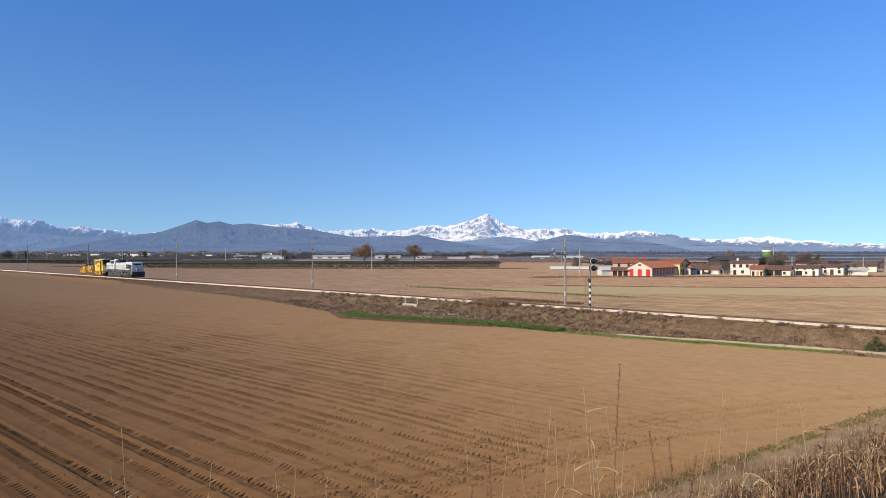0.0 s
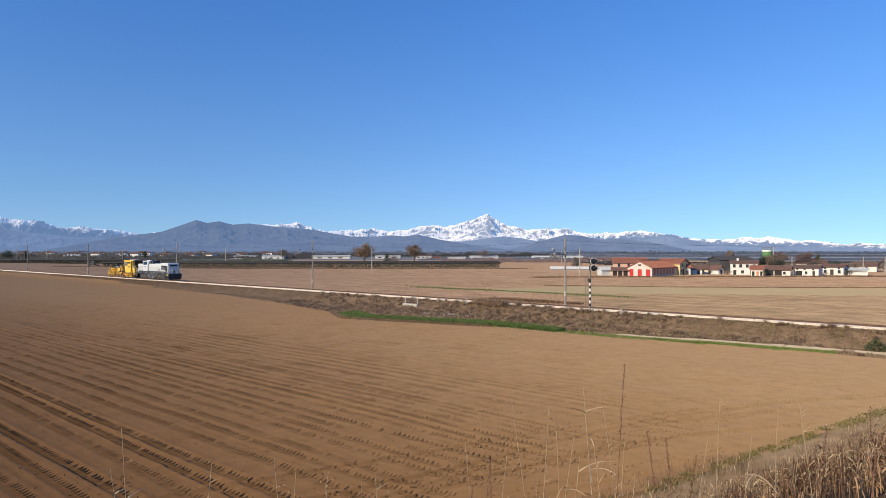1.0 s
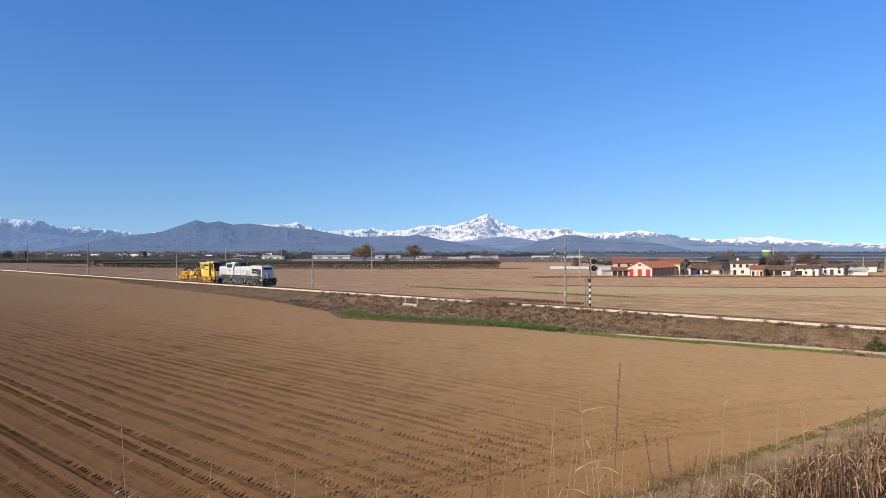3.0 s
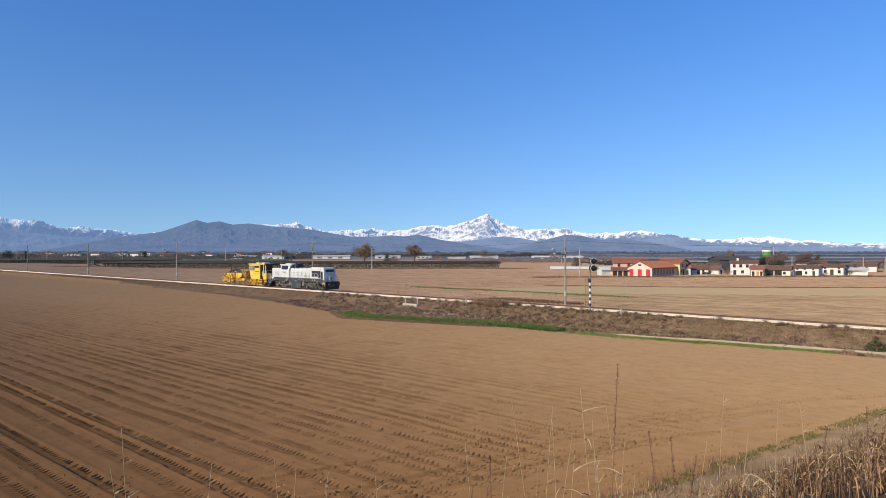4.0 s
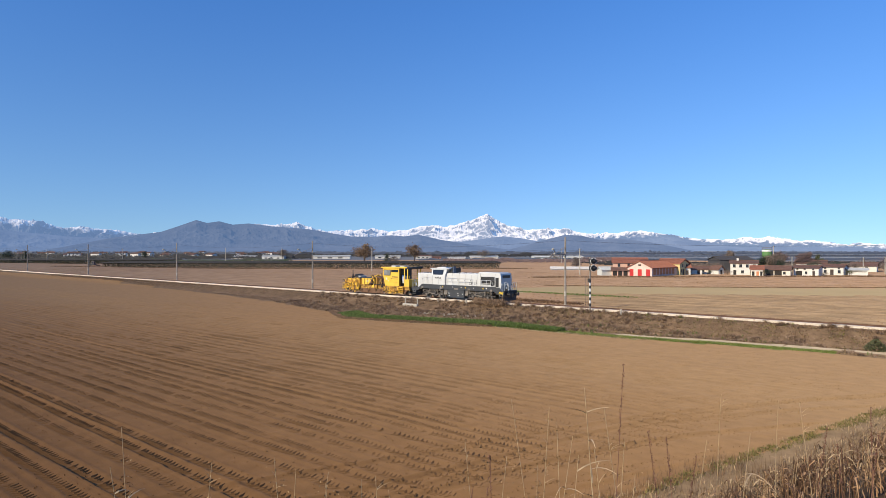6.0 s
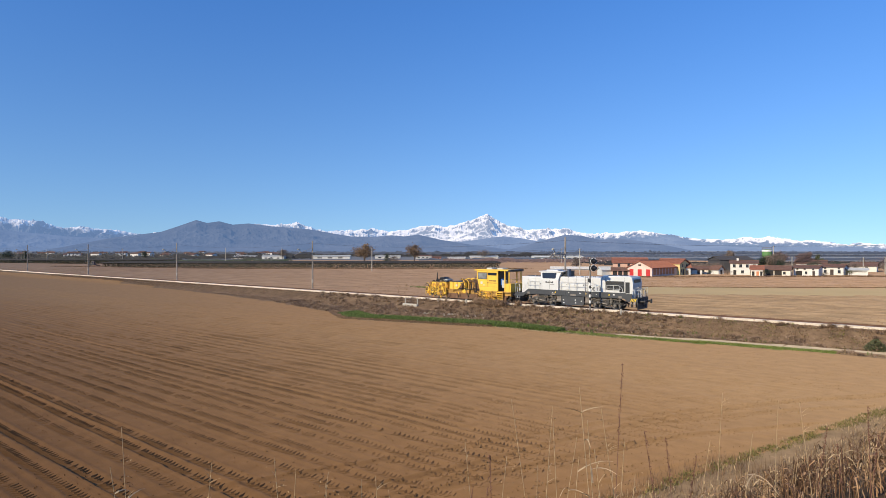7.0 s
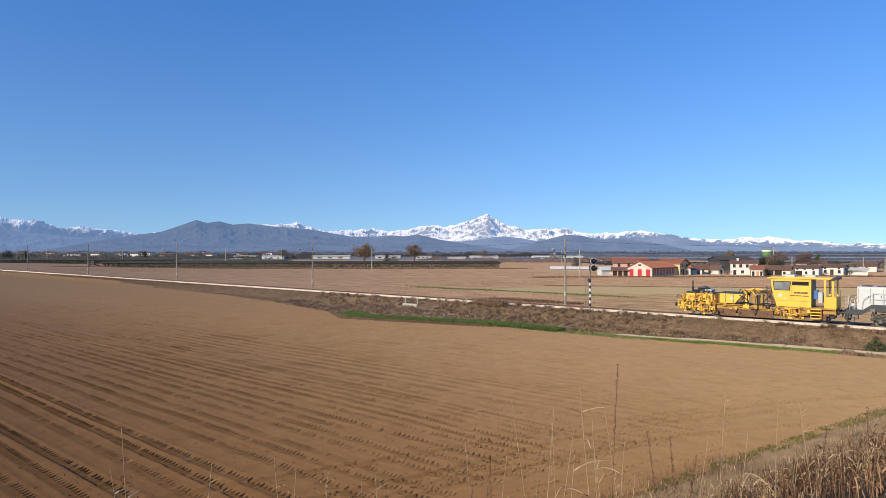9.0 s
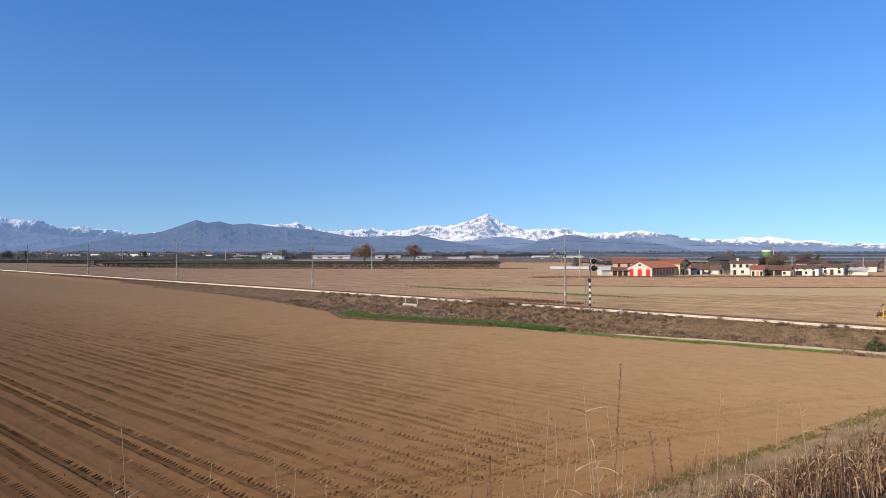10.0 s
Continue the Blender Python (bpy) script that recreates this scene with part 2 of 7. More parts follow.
M_FIELD = mat("soil", (0.268, 0.156, 0.073), 0.95, 0, 0.13, 1.4, 0.05, 17.0)
def streaks(m, size, turn, dark, amount):
    """Faint streaks that machines left along their rows."""
    n, L = m.node_tree.nodes, m.node_tree.links
    base = n["Principled BSDF"].inputs["Base Color"]
    src = base.links[0].from_socket
    tc, mp, st, rr, mz = n.new("ShaderNodeTexCoord"), n.new("ShaderNodeMapping"), n.new("ShaderNodeTexNoise"), n.new("ShaderNodeMapRange"), n.new("ShaderNodeMix")
    mp.inputs["Scale"].default_value, mp.inputs["Rotation"].default_value = size, (0, 0, radians(turn))
    st.inputs["Scale"].default_value, st.inputs["Detail"].default_value = 1.0, 5
    mz.data_type, mz.blend_type = "RGBA", "MULTIPLY"
    L.new(tc.outputs["Object"], mp.inputs["Vector"])
    L.new(mp.outputs["Vector"], st.inputs["Vector"])
    L.new(st.outputs["Fac"], rr.inputs["Value"])
    rr.inputs["From Min"].default_value, rr.inputs["From Max"].default_value, rr.inputs["To Max"].default_value = 0.53, 0.30, amount
    L.new(rr.outputs["Result"], mz.inputs["Factor"])
    L.new(src, mz.inputs["A"])
    mz.inputs["B"].default_value = (*dark, 1)
    L.new(mz.outputs["Result"], base)


def soil_light(m, pale, shade_tint):
    """Light put into the soil's colour: brighter towards the headland, shaded along the bank."""
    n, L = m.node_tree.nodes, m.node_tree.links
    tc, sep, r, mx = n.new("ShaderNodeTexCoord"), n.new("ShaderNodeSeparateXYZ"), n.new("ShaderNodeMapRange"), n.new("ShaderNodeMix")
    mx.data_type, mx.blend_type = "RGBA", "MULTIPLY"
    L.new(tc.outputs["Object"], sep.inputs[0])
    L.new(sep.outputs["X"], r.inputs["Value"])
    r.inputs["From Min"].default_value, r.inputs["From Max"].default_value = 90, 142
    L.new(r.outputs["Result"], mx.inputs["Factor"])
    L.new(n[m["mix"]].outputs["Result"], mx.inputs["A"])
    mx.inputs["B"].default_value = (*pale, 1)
    bank_shade, my = n.new("ShaderNodeMapRange"), n.new("ShaderNodeMix")
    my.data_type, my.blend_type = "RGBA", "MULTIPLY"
    L.new(sep.outputs["Y"], bank_shade.inputs["Value"])
    bank_shade.inputs["From Min"].default_value, bank_shade.inputs["From Max"].default_value = -30, -64
    L.new(bank_shade.outputs["Result"], my.inputs["Factor"])
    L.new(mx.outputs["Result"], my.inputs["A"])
    my.inputs["B"].default_value = (*shade_tint, 1)
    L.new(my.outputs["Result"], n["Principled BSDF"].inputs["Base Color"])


soil_light(M_FIELD, (1.01, 1.10, 1.22), (0.66, 0.49, 0.32))
streaks(M_FIELD, (0.02, 4.5, 1), 0, (0.70, 0.66, 0.62), 0.16)
M_VERGE = mat("verge_soil", (0.165, 0.108, 0.065), 0.95, 0, 0.5, 0.9, 0.08, 5.0)
M_FAR = mat("ploughed_land", (0.305, 0.195, 0.118), 0.95, 0, 0.30, 0.25, 0.2, 2.2)
streaks(M_FAR, (0.12, 0.5, 1), TURN, (0.70, 0.64, 0.6), 0.4)
M_PALE = mat("sown_field", (0.29, 0.22, 0.12), 0.95, 0, 0.08, 0.08, 0.01, 2.0)
M_STUBBLE = mat("stubble", (0.28, 0.19, 0.105), 0.95, 0, 0.4, 0.3, 0.15, 2.0)
streaks(M_STUBBLE, (0.05, 1.1, 1), TURN, (0.58, 0.52, 0.46), 0.9)
M_PATH = mat("sandy_path", (0.38, 0.30, 0.205), 0.95, 0, 0.15, 0.8, 0.01, 9.0)
# distance haze put into the plain's bluish grey
M_PLAIN = mat("far_plain_hazed", (0.125, 0.135, 0.155), 0.95, 0, 0.4, 0.01, 0, 0.1)
M_TURF = mat("turf", (0.105, 0.125, 0.032), 0.95, 0, 0.4, 1.5, 0.06, 12.0)
# brown litter, its colour taken near black for the shade between the stalks
M_LITTER = mat("litter_and_shade", (0.036, 0.024, 0.015), 0.95, 0, 0.45, 1.5, 0.05, 14.0)
M_BANK = mat("bank_soil", (0.20, 0.138, 0.082), 0.95, 0, 0.3, 0.9, 0.05, 8.0)
build_ground()


def soil_lumps():
    """The raised bars that tractor lugs left along the marks, and loose clods."""
    rnd = random.Random(31)
    pts, g = [], Geo()
    for c, deep, period, ph in MARKS:
        s = 52.0
        while s < 152:
            s += 0.98 * period * rnd.uniform(0.93, 1.07)
            l = c + 0.18 * math.sin(s / 23 + ph)
            if rnd.random() < 0.06 or (s < 96 and rnd.random() < 0.4) or vnoise(np.array([s / 8.0]), np.array([c * 3.0]), 5)[0] < 0.02 + 0.08 * (1 - deep):
                continue
            for sd in (-1, 1):
                pts.append((s + sd * period * 0.25, l + sd * 0.11, (0.30 + 0.75 * deep) * (0.35 + 0.65 * min(1, max(0, (l - 24) / 22))) * min(1, max(0.12, (s - 62) / 40)), sd, 1))
    # turning marks on the headland
    for c in (-7.4, -6.1, -4.4, -3.0, -1.9):
        t = 6.0
        while t < 44:
            t += rnd.uniform(0.05, 0.11)
            d = c + 0.9 * math.sin(t / 9 + c) + 0.012 * max(0, t - 16) ** 2 + rnd.choice((-0.2, 0.2)) + rnd.gauss(0, 0.05)
            q = Vector((6.0 + 0.557 * d + 0.832 * (t - 15.82), 19.5 - 0.832 * d + 0.557 * (t - 15.82))) - P0
            pts.append((q.dot(U), q.dot(N), rnd.uniform(0.5, 1.1), 0, 0))
    for _ in range(26000):
        s, l = rnd.uniform(96, 158), 13 + 52 * rnd.random() ** 0.7
        pts.append((s, l, 0.2 + 0.7 * rnd.random() ** 3, 0, 0))
    S, Lm = np.array([p[0] for p in pts]), np.array([p[1] for p in pts])
    X, Y = to_world(S, Lm)
    D = toe_dist(X, Y)
    Z = land(S, Lm) + ruts(S, Lm)
    ok = (D < -0.8) & (Lm > field_edge(S) + 0.3)
    for (s, l, a, sd, bar), z, d, keep in zip(pts, Z.tolist(), D.tolist(), ok.tolist()):
        if not keep or (bar and d > -3.2):
            continue
        if bar:
            w, h, n = 0.040 + 0.01 * rnd.random(), 0.040 * a * rnd.uniform(0.8, 1.25), 0.16
            dx, dy = 0.06 * sd, n
            y = -l
            g.add([(s - dx - w, y - dy, z - 0.02), (s - dx + w, y - dy, z - 0.02), (s + dx + w, y + dy, z - 0.02), (s + dx - w, y + dy, z - 0.02), (s - dx * 0.7 - 0.65 * w, y - dy * 0.8, z + h), (s + dx * 0.7 - 0.65 * w, y + dy * 0.8, z + h)],
                  [(0, 1, 4), (1, 2, 5, 4), (2, 3, 5), (3, 0, 4, 5)])
        else:
            r = 0.05 * a
            q = [(s + r * math.cos(k * 1.571 + 3 * a) * rnd.uniform(0.7, 1.3), -l + r * math.sin(k * 1.571 + 3 * a) * rnd.uniform(0.7, 1.3), z - 0.01) for k in range(4)]
            g.add(q + [(s + rnd.uniform(-0.3, 0.3) * r, -l, z + r * rnd.uniform(0.6, 1.3))], [(0, 1, 4), (1, 2, 4), (2, 3, 4), (3, 0, 4)])
    me = bpy.data.meshes.new("soil_clods")
    me.from_pydata(g.v, [], g.f)
    me.materials.append(M_FIELD)
    ob = new("soil_clods", me)
    ob.matrix_basis = LINE
    tagged(ob, "brown soil clods and tyre lug marks across the field", "soil", kind="stuff")


soil_lumps()


def far_clods():
    """Clods that the plough turned up on the land beyond the line."""
    r = np.random.RandomState(41)
    n = 60000
    s, l = r.uniform(-140, 190, n), -5.5 - 150 * r.rand(n) ** 0.8
    x, y = to_world(s, l)
    low = 113 + 0.11 * (x - 26)
    pale = (y > low) & (y < np.minimum(150, 125 + (x - 9.8))) & (x > 9.8)
    stub = (y <= low) & (x > 20)
    ok = ~pale & ~(stub & (r.rand(n) < 0.6)) & (y > 60)
    s, l, stub = s[ok], l[ok], stub[ok]
    n = len(s)
    z = land(s, l)
    size = (0.10 + 0.18 * r.rand(n) ** 2) * np.where(stub, 0.6, 1.0) * np.where(s < 50, 0.7, 1.0)
    a = r.uniform(0, 6.28, n)
    base = [np.stack([s + size * np.cos(a + k * 2.094) * r.uniform(0.7, 1.5, n), -l + size * np.sin(a + k * 2.094) * r.uniform(0.7, 1.3, n), z - 0.03], -1) for k in range(3)]
    tip = np.stack([s, -l, z + size * r.uniform(0.3, 0.65, n)], -1)
    co = np.stack(base + [tip], 1).reshape(-1, 3)
    o = 4 * np.arange(n)[:, None]
    f = np.concatenate([o + np.array([[0, 1, 3]]), o + np.array([[1, 2, 3]]), o + np.array([[2, 0, 3]])])
    me = bpy.data.meshes.new("plough_clods")
    me.from_pydata(co.tolist(), [], f.tolist())
    me.materials.append(M_FAR)
    ob = new("plough_clods", me)
    ob.matrix_basis = LINE
    tagged(ob, "pinkish brown clods on the ploughed land beyond the railway", "soil", kind="stuff")


far_clods()


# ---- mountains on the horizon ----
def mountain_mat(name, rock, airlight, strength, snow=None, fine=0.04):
    """Slopes with distance haze put in as an even glow; where snow lies, by the mesh's own snow cover, the rock turns
    to snow.
    """
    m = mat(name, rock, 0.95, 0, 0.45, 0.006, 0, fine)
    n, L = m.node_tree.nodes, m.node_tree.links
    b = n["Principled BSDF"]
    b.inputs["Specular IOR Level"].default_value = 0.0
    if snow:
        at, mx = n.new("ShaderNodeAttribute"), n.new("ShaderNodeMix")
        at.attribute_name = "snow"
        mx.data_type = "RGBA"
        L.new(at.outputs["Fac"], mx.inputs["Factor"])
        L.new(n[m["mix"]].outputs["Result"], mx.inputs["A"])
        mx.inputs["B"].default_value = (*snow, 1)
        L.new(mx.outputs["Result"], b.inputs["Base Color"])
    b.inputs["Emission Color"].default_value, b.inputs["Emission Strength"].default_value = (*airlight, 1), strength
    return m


def ridged(u, v, seed, n, fade=0.62):
    """Sharp spurs and gullies, about -0.5 to 0.5."""
    r, total = 0, 0
    for i in range(n):
        k, w = 2 ** i, fade ** i
        r = r + w * (1 - 2 * np.abs(vnoise(u * k + 40 + 7 * i, v * k + 70 + 3 * i, seed + i) - 0.5)) ** 1.6
        total += w
    return r / total - 0.55


def mountains(name, crest, dist, depth, m, label, rough, seed, scale, keep=0.16, steep=1.2, snow=None, step=0.05):
    """A range: its crest's elevation in degrees by bearing, shaped into spurs and gullies. snow: the snow line's elevation by bearing."""
    az = np.arange(crest[0][0], crest[-1][0], step)
    top = np.interp(az, [c[0] for c in crest], [c[1] for c in crest])
    if snow:                                    # teeth along the crest
        top = top + 0.10 * fbm(az * 1.6, az * 0 + 3.3, seed + 60, 3) + 0.17 * ridged(az * 1.9, az * 0 + 5.1, seed + 70, 4)
    v = np.concatenate([np.linspace(0, 1, 120), np.linspace(1.02, 1.2, 8)])
    A, V = np.meshgrid(az, v, indexing="ij")
    R = dist - depth + depth * V
    arc = dist * np.radians(A)
    warp = (0.45 if snow else 0.12) * fbm(arc / scale * 0.9, R / scale * 0.9, seed + 30, 2)
    lean = 0.7 * np.sin(arc / (2.6 * scale)) if snow else 0.0
    ridge = ridged(arc / scale + warp + lean * (R - dist) / scale, R / scale * (0.85 if snow else 0.55) + warp, seed, 4 if snow else 5, 0.5 if snow else 0.62)
    H0 = np.tan(np.radians(top))[:, None] * dist + 9.0
    body = np.where(V < 1, V ** steep, np.maximum(0, 1 - (V - 1) * 3))
    env = body ** 0.6 * (1 - 0.97 * np.exp(-((V - 1) / keep) ** 2)) * np.minimum(1, 2.5 * V)
    Z = H0 * body + rough * np.maximum(H0, 25) ** 0.85 * ridge * env - 4.5
    x, y = R * np.sin(np.radians(A)), R * np.cos(np.radians(A))
    co = np.stack([x, y, Z], -1).reshape(-1, 3).astype(np.float32)
    na, nv = A.shape
    i = np.arange(na * nv).reshape(na, nv)
    q = np.stack([i[:-1, :-1], i[1:, :-1], i[1:, 1:], i[:-1, 1:]], -1).reshape(-1, 4)
    me = bpy.data.meshes.new(name)
    me.vertices.add(len(co))
    me.vertices.foreach_set("co", co.ravel())
    me.loops.add(q.size)
    me.loops.foreach_set("vertex_index", q.ravel().astype(np.int32))
    me.polygons.add(len(q))
    me.polygons.foreach_set("loop_start", np.arange(0, q.size, 4, dtype=np.int32))
    me.polygons.foreach_set("loop_total", np.full(len(q), 4, dtype=np.int32))
    me.polygons.foreach_set("use_smooth", [not snow] * len(q))
    me.materials.append(m)
    if snow:
        line = np.interp(A, [c[0] for c in snow], [c[1] for c in snow])
        e = np.degrees(np.arctan2(Z - 6.8, R)) + 0.45 * fbm(arc / 28, R / 40, seed + 80, 4) + 0.25 * ridge
        cover = smooth(-0.16, 0.16, e - line)
        fall = np.hypot(np.gradient(Z, axis=0) / (dist * math.radians(step)), np.gradient(Z, axis=1) / np.gradient(R, axis=1))
        cliff = smooth(0.95, 1.5, fall + 0.8 * fbm(arc / 14, R / 22, seed + 90, 3))
        lay = me.attributes.new("snow", "FLOAT", "POINT")
        lay.data.foreach_set("value", (cover * (1 - 0.8 * cliff)).ravel().astype(np.float32))
    me.update()
    me.validate()
    tagged(new(name, me), label, "mountains", kind="structure")


# bearing and elevation of the crests, in degrees
SNOW = [(-37.52, 2.44), (-35.50, 2.42), (-34.28, 2.33), (-33.19, 2.22), (-32.27, 1.98), (-31.14, 1.70), (-30.18, 1.89), (-28.99, 1.64), (-27.50, 1.62), (-26.13, 1.31), (-24.42, 1.47), (-21.10, 1.94), (-17.38, 2.24), (-15.95, 2.30), (-14.49, 2.27), (-13.26, 2.48), (-12.17, 1.99), (-10.52, 1.69), (-8.23, 1.81), (-6.54, 1.97), (-4.89, 1.71), (-3.23, 1.93), (-0.99, 2.34), (0.31, 2.14), (1.88, 2.50), (3.18, 2.91), (4.11, 3.32), (4.89, 2.80), (6.03, 2.18), (7.57, 1.86), (10.36, 1.95), (13.11, 1.52), (15.56, 1.46), (17.71, 1.69), (19.82, 1.37), (21.86, 1.02), (23.42, 0.86), (26.00, 0.98), (27.95, 1.11), (29.27, 0.82), (31.22, 0.71), (32.72, 0.44), (33.81, 0.56), (37.91, 0.25)]
FOOT = [(-33.38, -0.17), (-30.76, 0.40), (-27.99, 1.01), (-24.42, 1.52), (-23.24, 1.96), (-21.68, 2.57), (-20.82, 2.34), (-19.82, 2.50), (-18.70, 2.22), (-17.38, 2.34), (-15.46, 2.11), (-12.27, 1.88), (-10.52, 1.59), (-8.49, 1.24), (-6.44, 1.19), (-4.79, 1.35), (-3.59, 1.25), (-2.29, 1.41), (-0.21, 0.94), (2.40, 0.52), (6.03, 0.05), (7.57, -0.21)]
RIGHT = [(4.99, -0.21), (7.57, 0.41), (9.10, 0.88), (11.12, 1.38), (12.62, 1.27), (14.20, 0.91), (16.04, 1.00), (18.42, 0.69), (20.73, 0.20), (22.76, -0.24)]
MID = [(-37.52, 1.24), (-35.50, 1.50), (-33.38, 1.31), (-31.14, 1.07), (-26.34, 0.84), (-22.45, 0.10), (-4.37, 0.10), (0.31, 0.63), (2.40, 0.83), (4.37, 1.14), (5.61, 1.25), (7.05, 1.09), (9.10, 0.72), (12.12, 0.31), (15.56, 0.55), (18.42, 1.02), (19.6, 1.20), (20.9, 1.06), (22.31, 0.74), (23.2, 0.50), (24.72, 0.36), (27.04, 0.02), (30.06, 0.20), (33.08, 0.12), (37.91, 0.00)]
SNOWLINE = [(-37.5, 2.05), (-33.5, 1.85), (-30, 1.48), (-26, 1.20), (-17, 1.95), (-12, 1.80), (-10, 1.15), (-4, 1.15), (0, 0.75), (4, 0.85), (8, 0.85), (12, 1.0), (16, 1.22), (18.4, 1.38), (20.2, 1.45), (22.2, 0.80), (26, 0.62), (30, 0.55), (34, 0.32), (38, 0.05)]
# the second colour and its strength: haze added as a glow on each range
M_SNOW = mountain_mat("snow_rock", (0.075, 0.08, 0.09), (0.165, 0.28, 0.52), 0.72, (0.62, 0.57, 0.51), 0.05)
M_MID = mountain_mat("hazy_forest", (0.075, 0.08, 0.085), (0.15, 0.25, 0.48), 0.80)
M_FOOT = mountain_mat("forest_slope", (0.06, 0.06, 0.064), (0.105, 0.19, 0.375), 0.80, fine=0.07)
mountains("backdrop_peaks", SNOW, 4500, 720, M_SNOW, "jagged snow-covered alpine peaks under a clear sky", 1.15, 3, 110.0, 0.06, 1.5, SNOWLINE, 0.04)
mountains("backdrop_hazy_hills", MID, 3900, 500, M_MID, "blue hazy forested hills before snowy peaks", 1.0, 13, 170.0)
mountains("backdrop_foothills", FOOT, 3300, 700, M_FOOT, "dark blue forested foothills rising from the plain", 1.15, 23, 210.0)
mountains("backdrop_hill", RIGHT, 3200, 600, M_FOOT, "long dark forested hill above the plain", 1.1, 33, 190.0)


# ---- the railway ----
M_BALLAST = mat("ballast", (0.085, 0.058, 0.042), 0.95, 0, 0.4, 3.0, 0.05, 18.0)
M_RAIL = mat("rusty_rail", (0.16, 0.09, 0.06), 0.5, 0.6, 0.3, 2.0)
M_CONC = mat("concrete", (0.72, 0.61, 0.49), 0.85, 0, 0.10, 1.3, 0.005, 30.0)
M_CONC_OLD = mat("weathered_concrete", (0.42, 0.38, 0.32), 0.9, 0, 0.2, 2.5, 0.01, 25.0)
M_POLE = mat("galvanised_steel", (0.28, 0.24, 0.205), 0.7, 0.1, 0.3, 1.5)
M_STEEL = mat("weathered_steel", (0.19, 0.15, 0.125), 0.7, 0.1, 0.2, 3.0)
M_BLACK = mat("black_paint", (0.02, 0.02, 0.022), 0.5, 0, 0.2, 3.0)
M_WHITE = mat("white_paint", (0.80, 0.79, 0.76), 0.5, 0, 0.06, 2.0)


def railway():
    ob = thing("railway_track", "single railway track on brown stone ballast", "railway track", LINE, kind="structure")
    g = Geo()
    g.prism([(-2.6, -0.75), (-1.75, -0.22), (1.75, -0.22), (2.6, -0.75)], -900, 420, "x")
    part("ballast", g, M_BALLAST, ob, "brown crushed stone ballast")
    for y in (-0.7525, 0.7525):
        g = Geo()
        g.prism([(y - .07, -.17), (y + .07, -.17), (y + .07, -.15), (y + .015, -.12), (y + .015, -.05), (y + .036, -.03), (y + .036, 0), (y - .036, 0), (y - .036, -.03), (y - .015, -.05), (y - .015, -.12), (y - .07, -.15)], -900, 420, "x")
        part("rail", g, M_RAIL, ob, "rust-brown steel rail")
    g = Geo()
    g.box(-0.12, 0.12, -1.2, 1.2, -0.30, -0.165, 0.02)
    me = g.mesh("sleeper", mat("dusty_sleeper", (0.13, 0.09, 0.065), 0.9, 0, 0.3, 3.0, 0.01, 20.0))
    for i in range(290):
        o = new("sleeper", me)
        o.parent = ob
        o.location = (-20 + i * 0.6, 0, 0)


def duct():
    ob = thing("cable_duct", "long pale concrete cable duct beside the railway", "cable duct", LINE, kind="structure")
    g = Geo()
    g.box(-0.992, 0.992, -0.17, 0.17, -0.06, 0.10, 0.02)
    g.box(-0.985, 0.985, -0.20, 0.20, 0.10, 0.15, 0.012)
    me = g.mesh("trough", M_CONC)
    for i in range(140):
        o = new("trough", me)
        o.parent = ob
        o.location = (-75 + 2.0 * i, -2.6 + 0.015 * math.sin(i * 2.1), 0.012 * math.sin(i * 1.7))
    g = Geo()
    for a, b in ((-900, -76.2), (203.8, 420)):
        g.box(a, b, -2.78, -2.42, -0.06, 0.15)
    part("far_trough", g, M_CONC, ob)
    g = Geo()
    g.box(-0.12, 0.12, -0.34, 0.1, -0.9, -0.065)
    g.box(-0.2, 0.2, -0.36, 0.1, -0.2, -0.065)
    me = g.mesh("support", M_CONC)
    for s in (123.2, 100.4):
        o = new("support", me)
        o.parent = ob
        o.location = (s, -2.6, 0.0)


def catenary_pole():
    ob = thing("catenary_pole", "slender steel catenary pole with a bracket arm", "catenary pole", pose(0, 0, 0), "catenary poles along the railway")
    g = Geo()
    g.rod((0, 0, -0.6), (0, 0, 8.3), 0.15, 0.105, 12)
    part("mast", g, M_POLE, ob)
    g = Geo()
    g.box(-0.35, 0.35, -0.35, 0.35, -1.0, -0.2, 0.03)
    part("footing", g, M_CONC_OLD, ob)
    g = Geo()
    g.rod((0, 0, 6.15), (0, -2.5, 6.25), 0.095)
    part("bracket_arm", g, M_POLE, ob)
    g = Geo()
    g.rod((0, 0, 7.1), (0, -2.3, 6.3), 0.03)
    part("stay_rod", g, M_POLE, ob)
    g = Geo()
    g.path([(0, -2.4, 6.25), (0, -2.9, 6.75), (0, -3.2, 6.7)], 0.05)
    part("wire_clamp", g, M_POLE, ob)
    g = Geo()
    g.path([(0, -2.5, 6.2), (0, -3.5, 5.95), (0, -3.9, 5.75)], 0.06)
    part("steady_arm", g, M_POLE, ob)
    for y, z in ((-2.5, 6.25), (-2.95, 6.78)):
        g = Geo()
        for k in range(4):
            g.rod((0, y - 0.08 * k, z), (0, y - 0.08 * k - 0.05, z), 0.13, 0.09, 10)
        part("insulator", g, M_CONC_OLD, ob, "pale ribbed insulator")
    g = Geo()
    g.rod((0, 0, 0.9), (0, 0, 1.5), 0.148, 0.146, 12)
    part("collar", g, M_CONC_OLD, ob, "pale painted collar")
    return ob


railway()
duct()
pole = catenary_pole()
for i, s in enumerate((110.1, 60.1, 11.6, -38.1, -87.5, -138, -188, -238, 160.5)):
    m = rail(s, -3.0, 0)
    if i == 0:
        pole.matrix_basis = m
    else:
        copy_thing(pole, m)


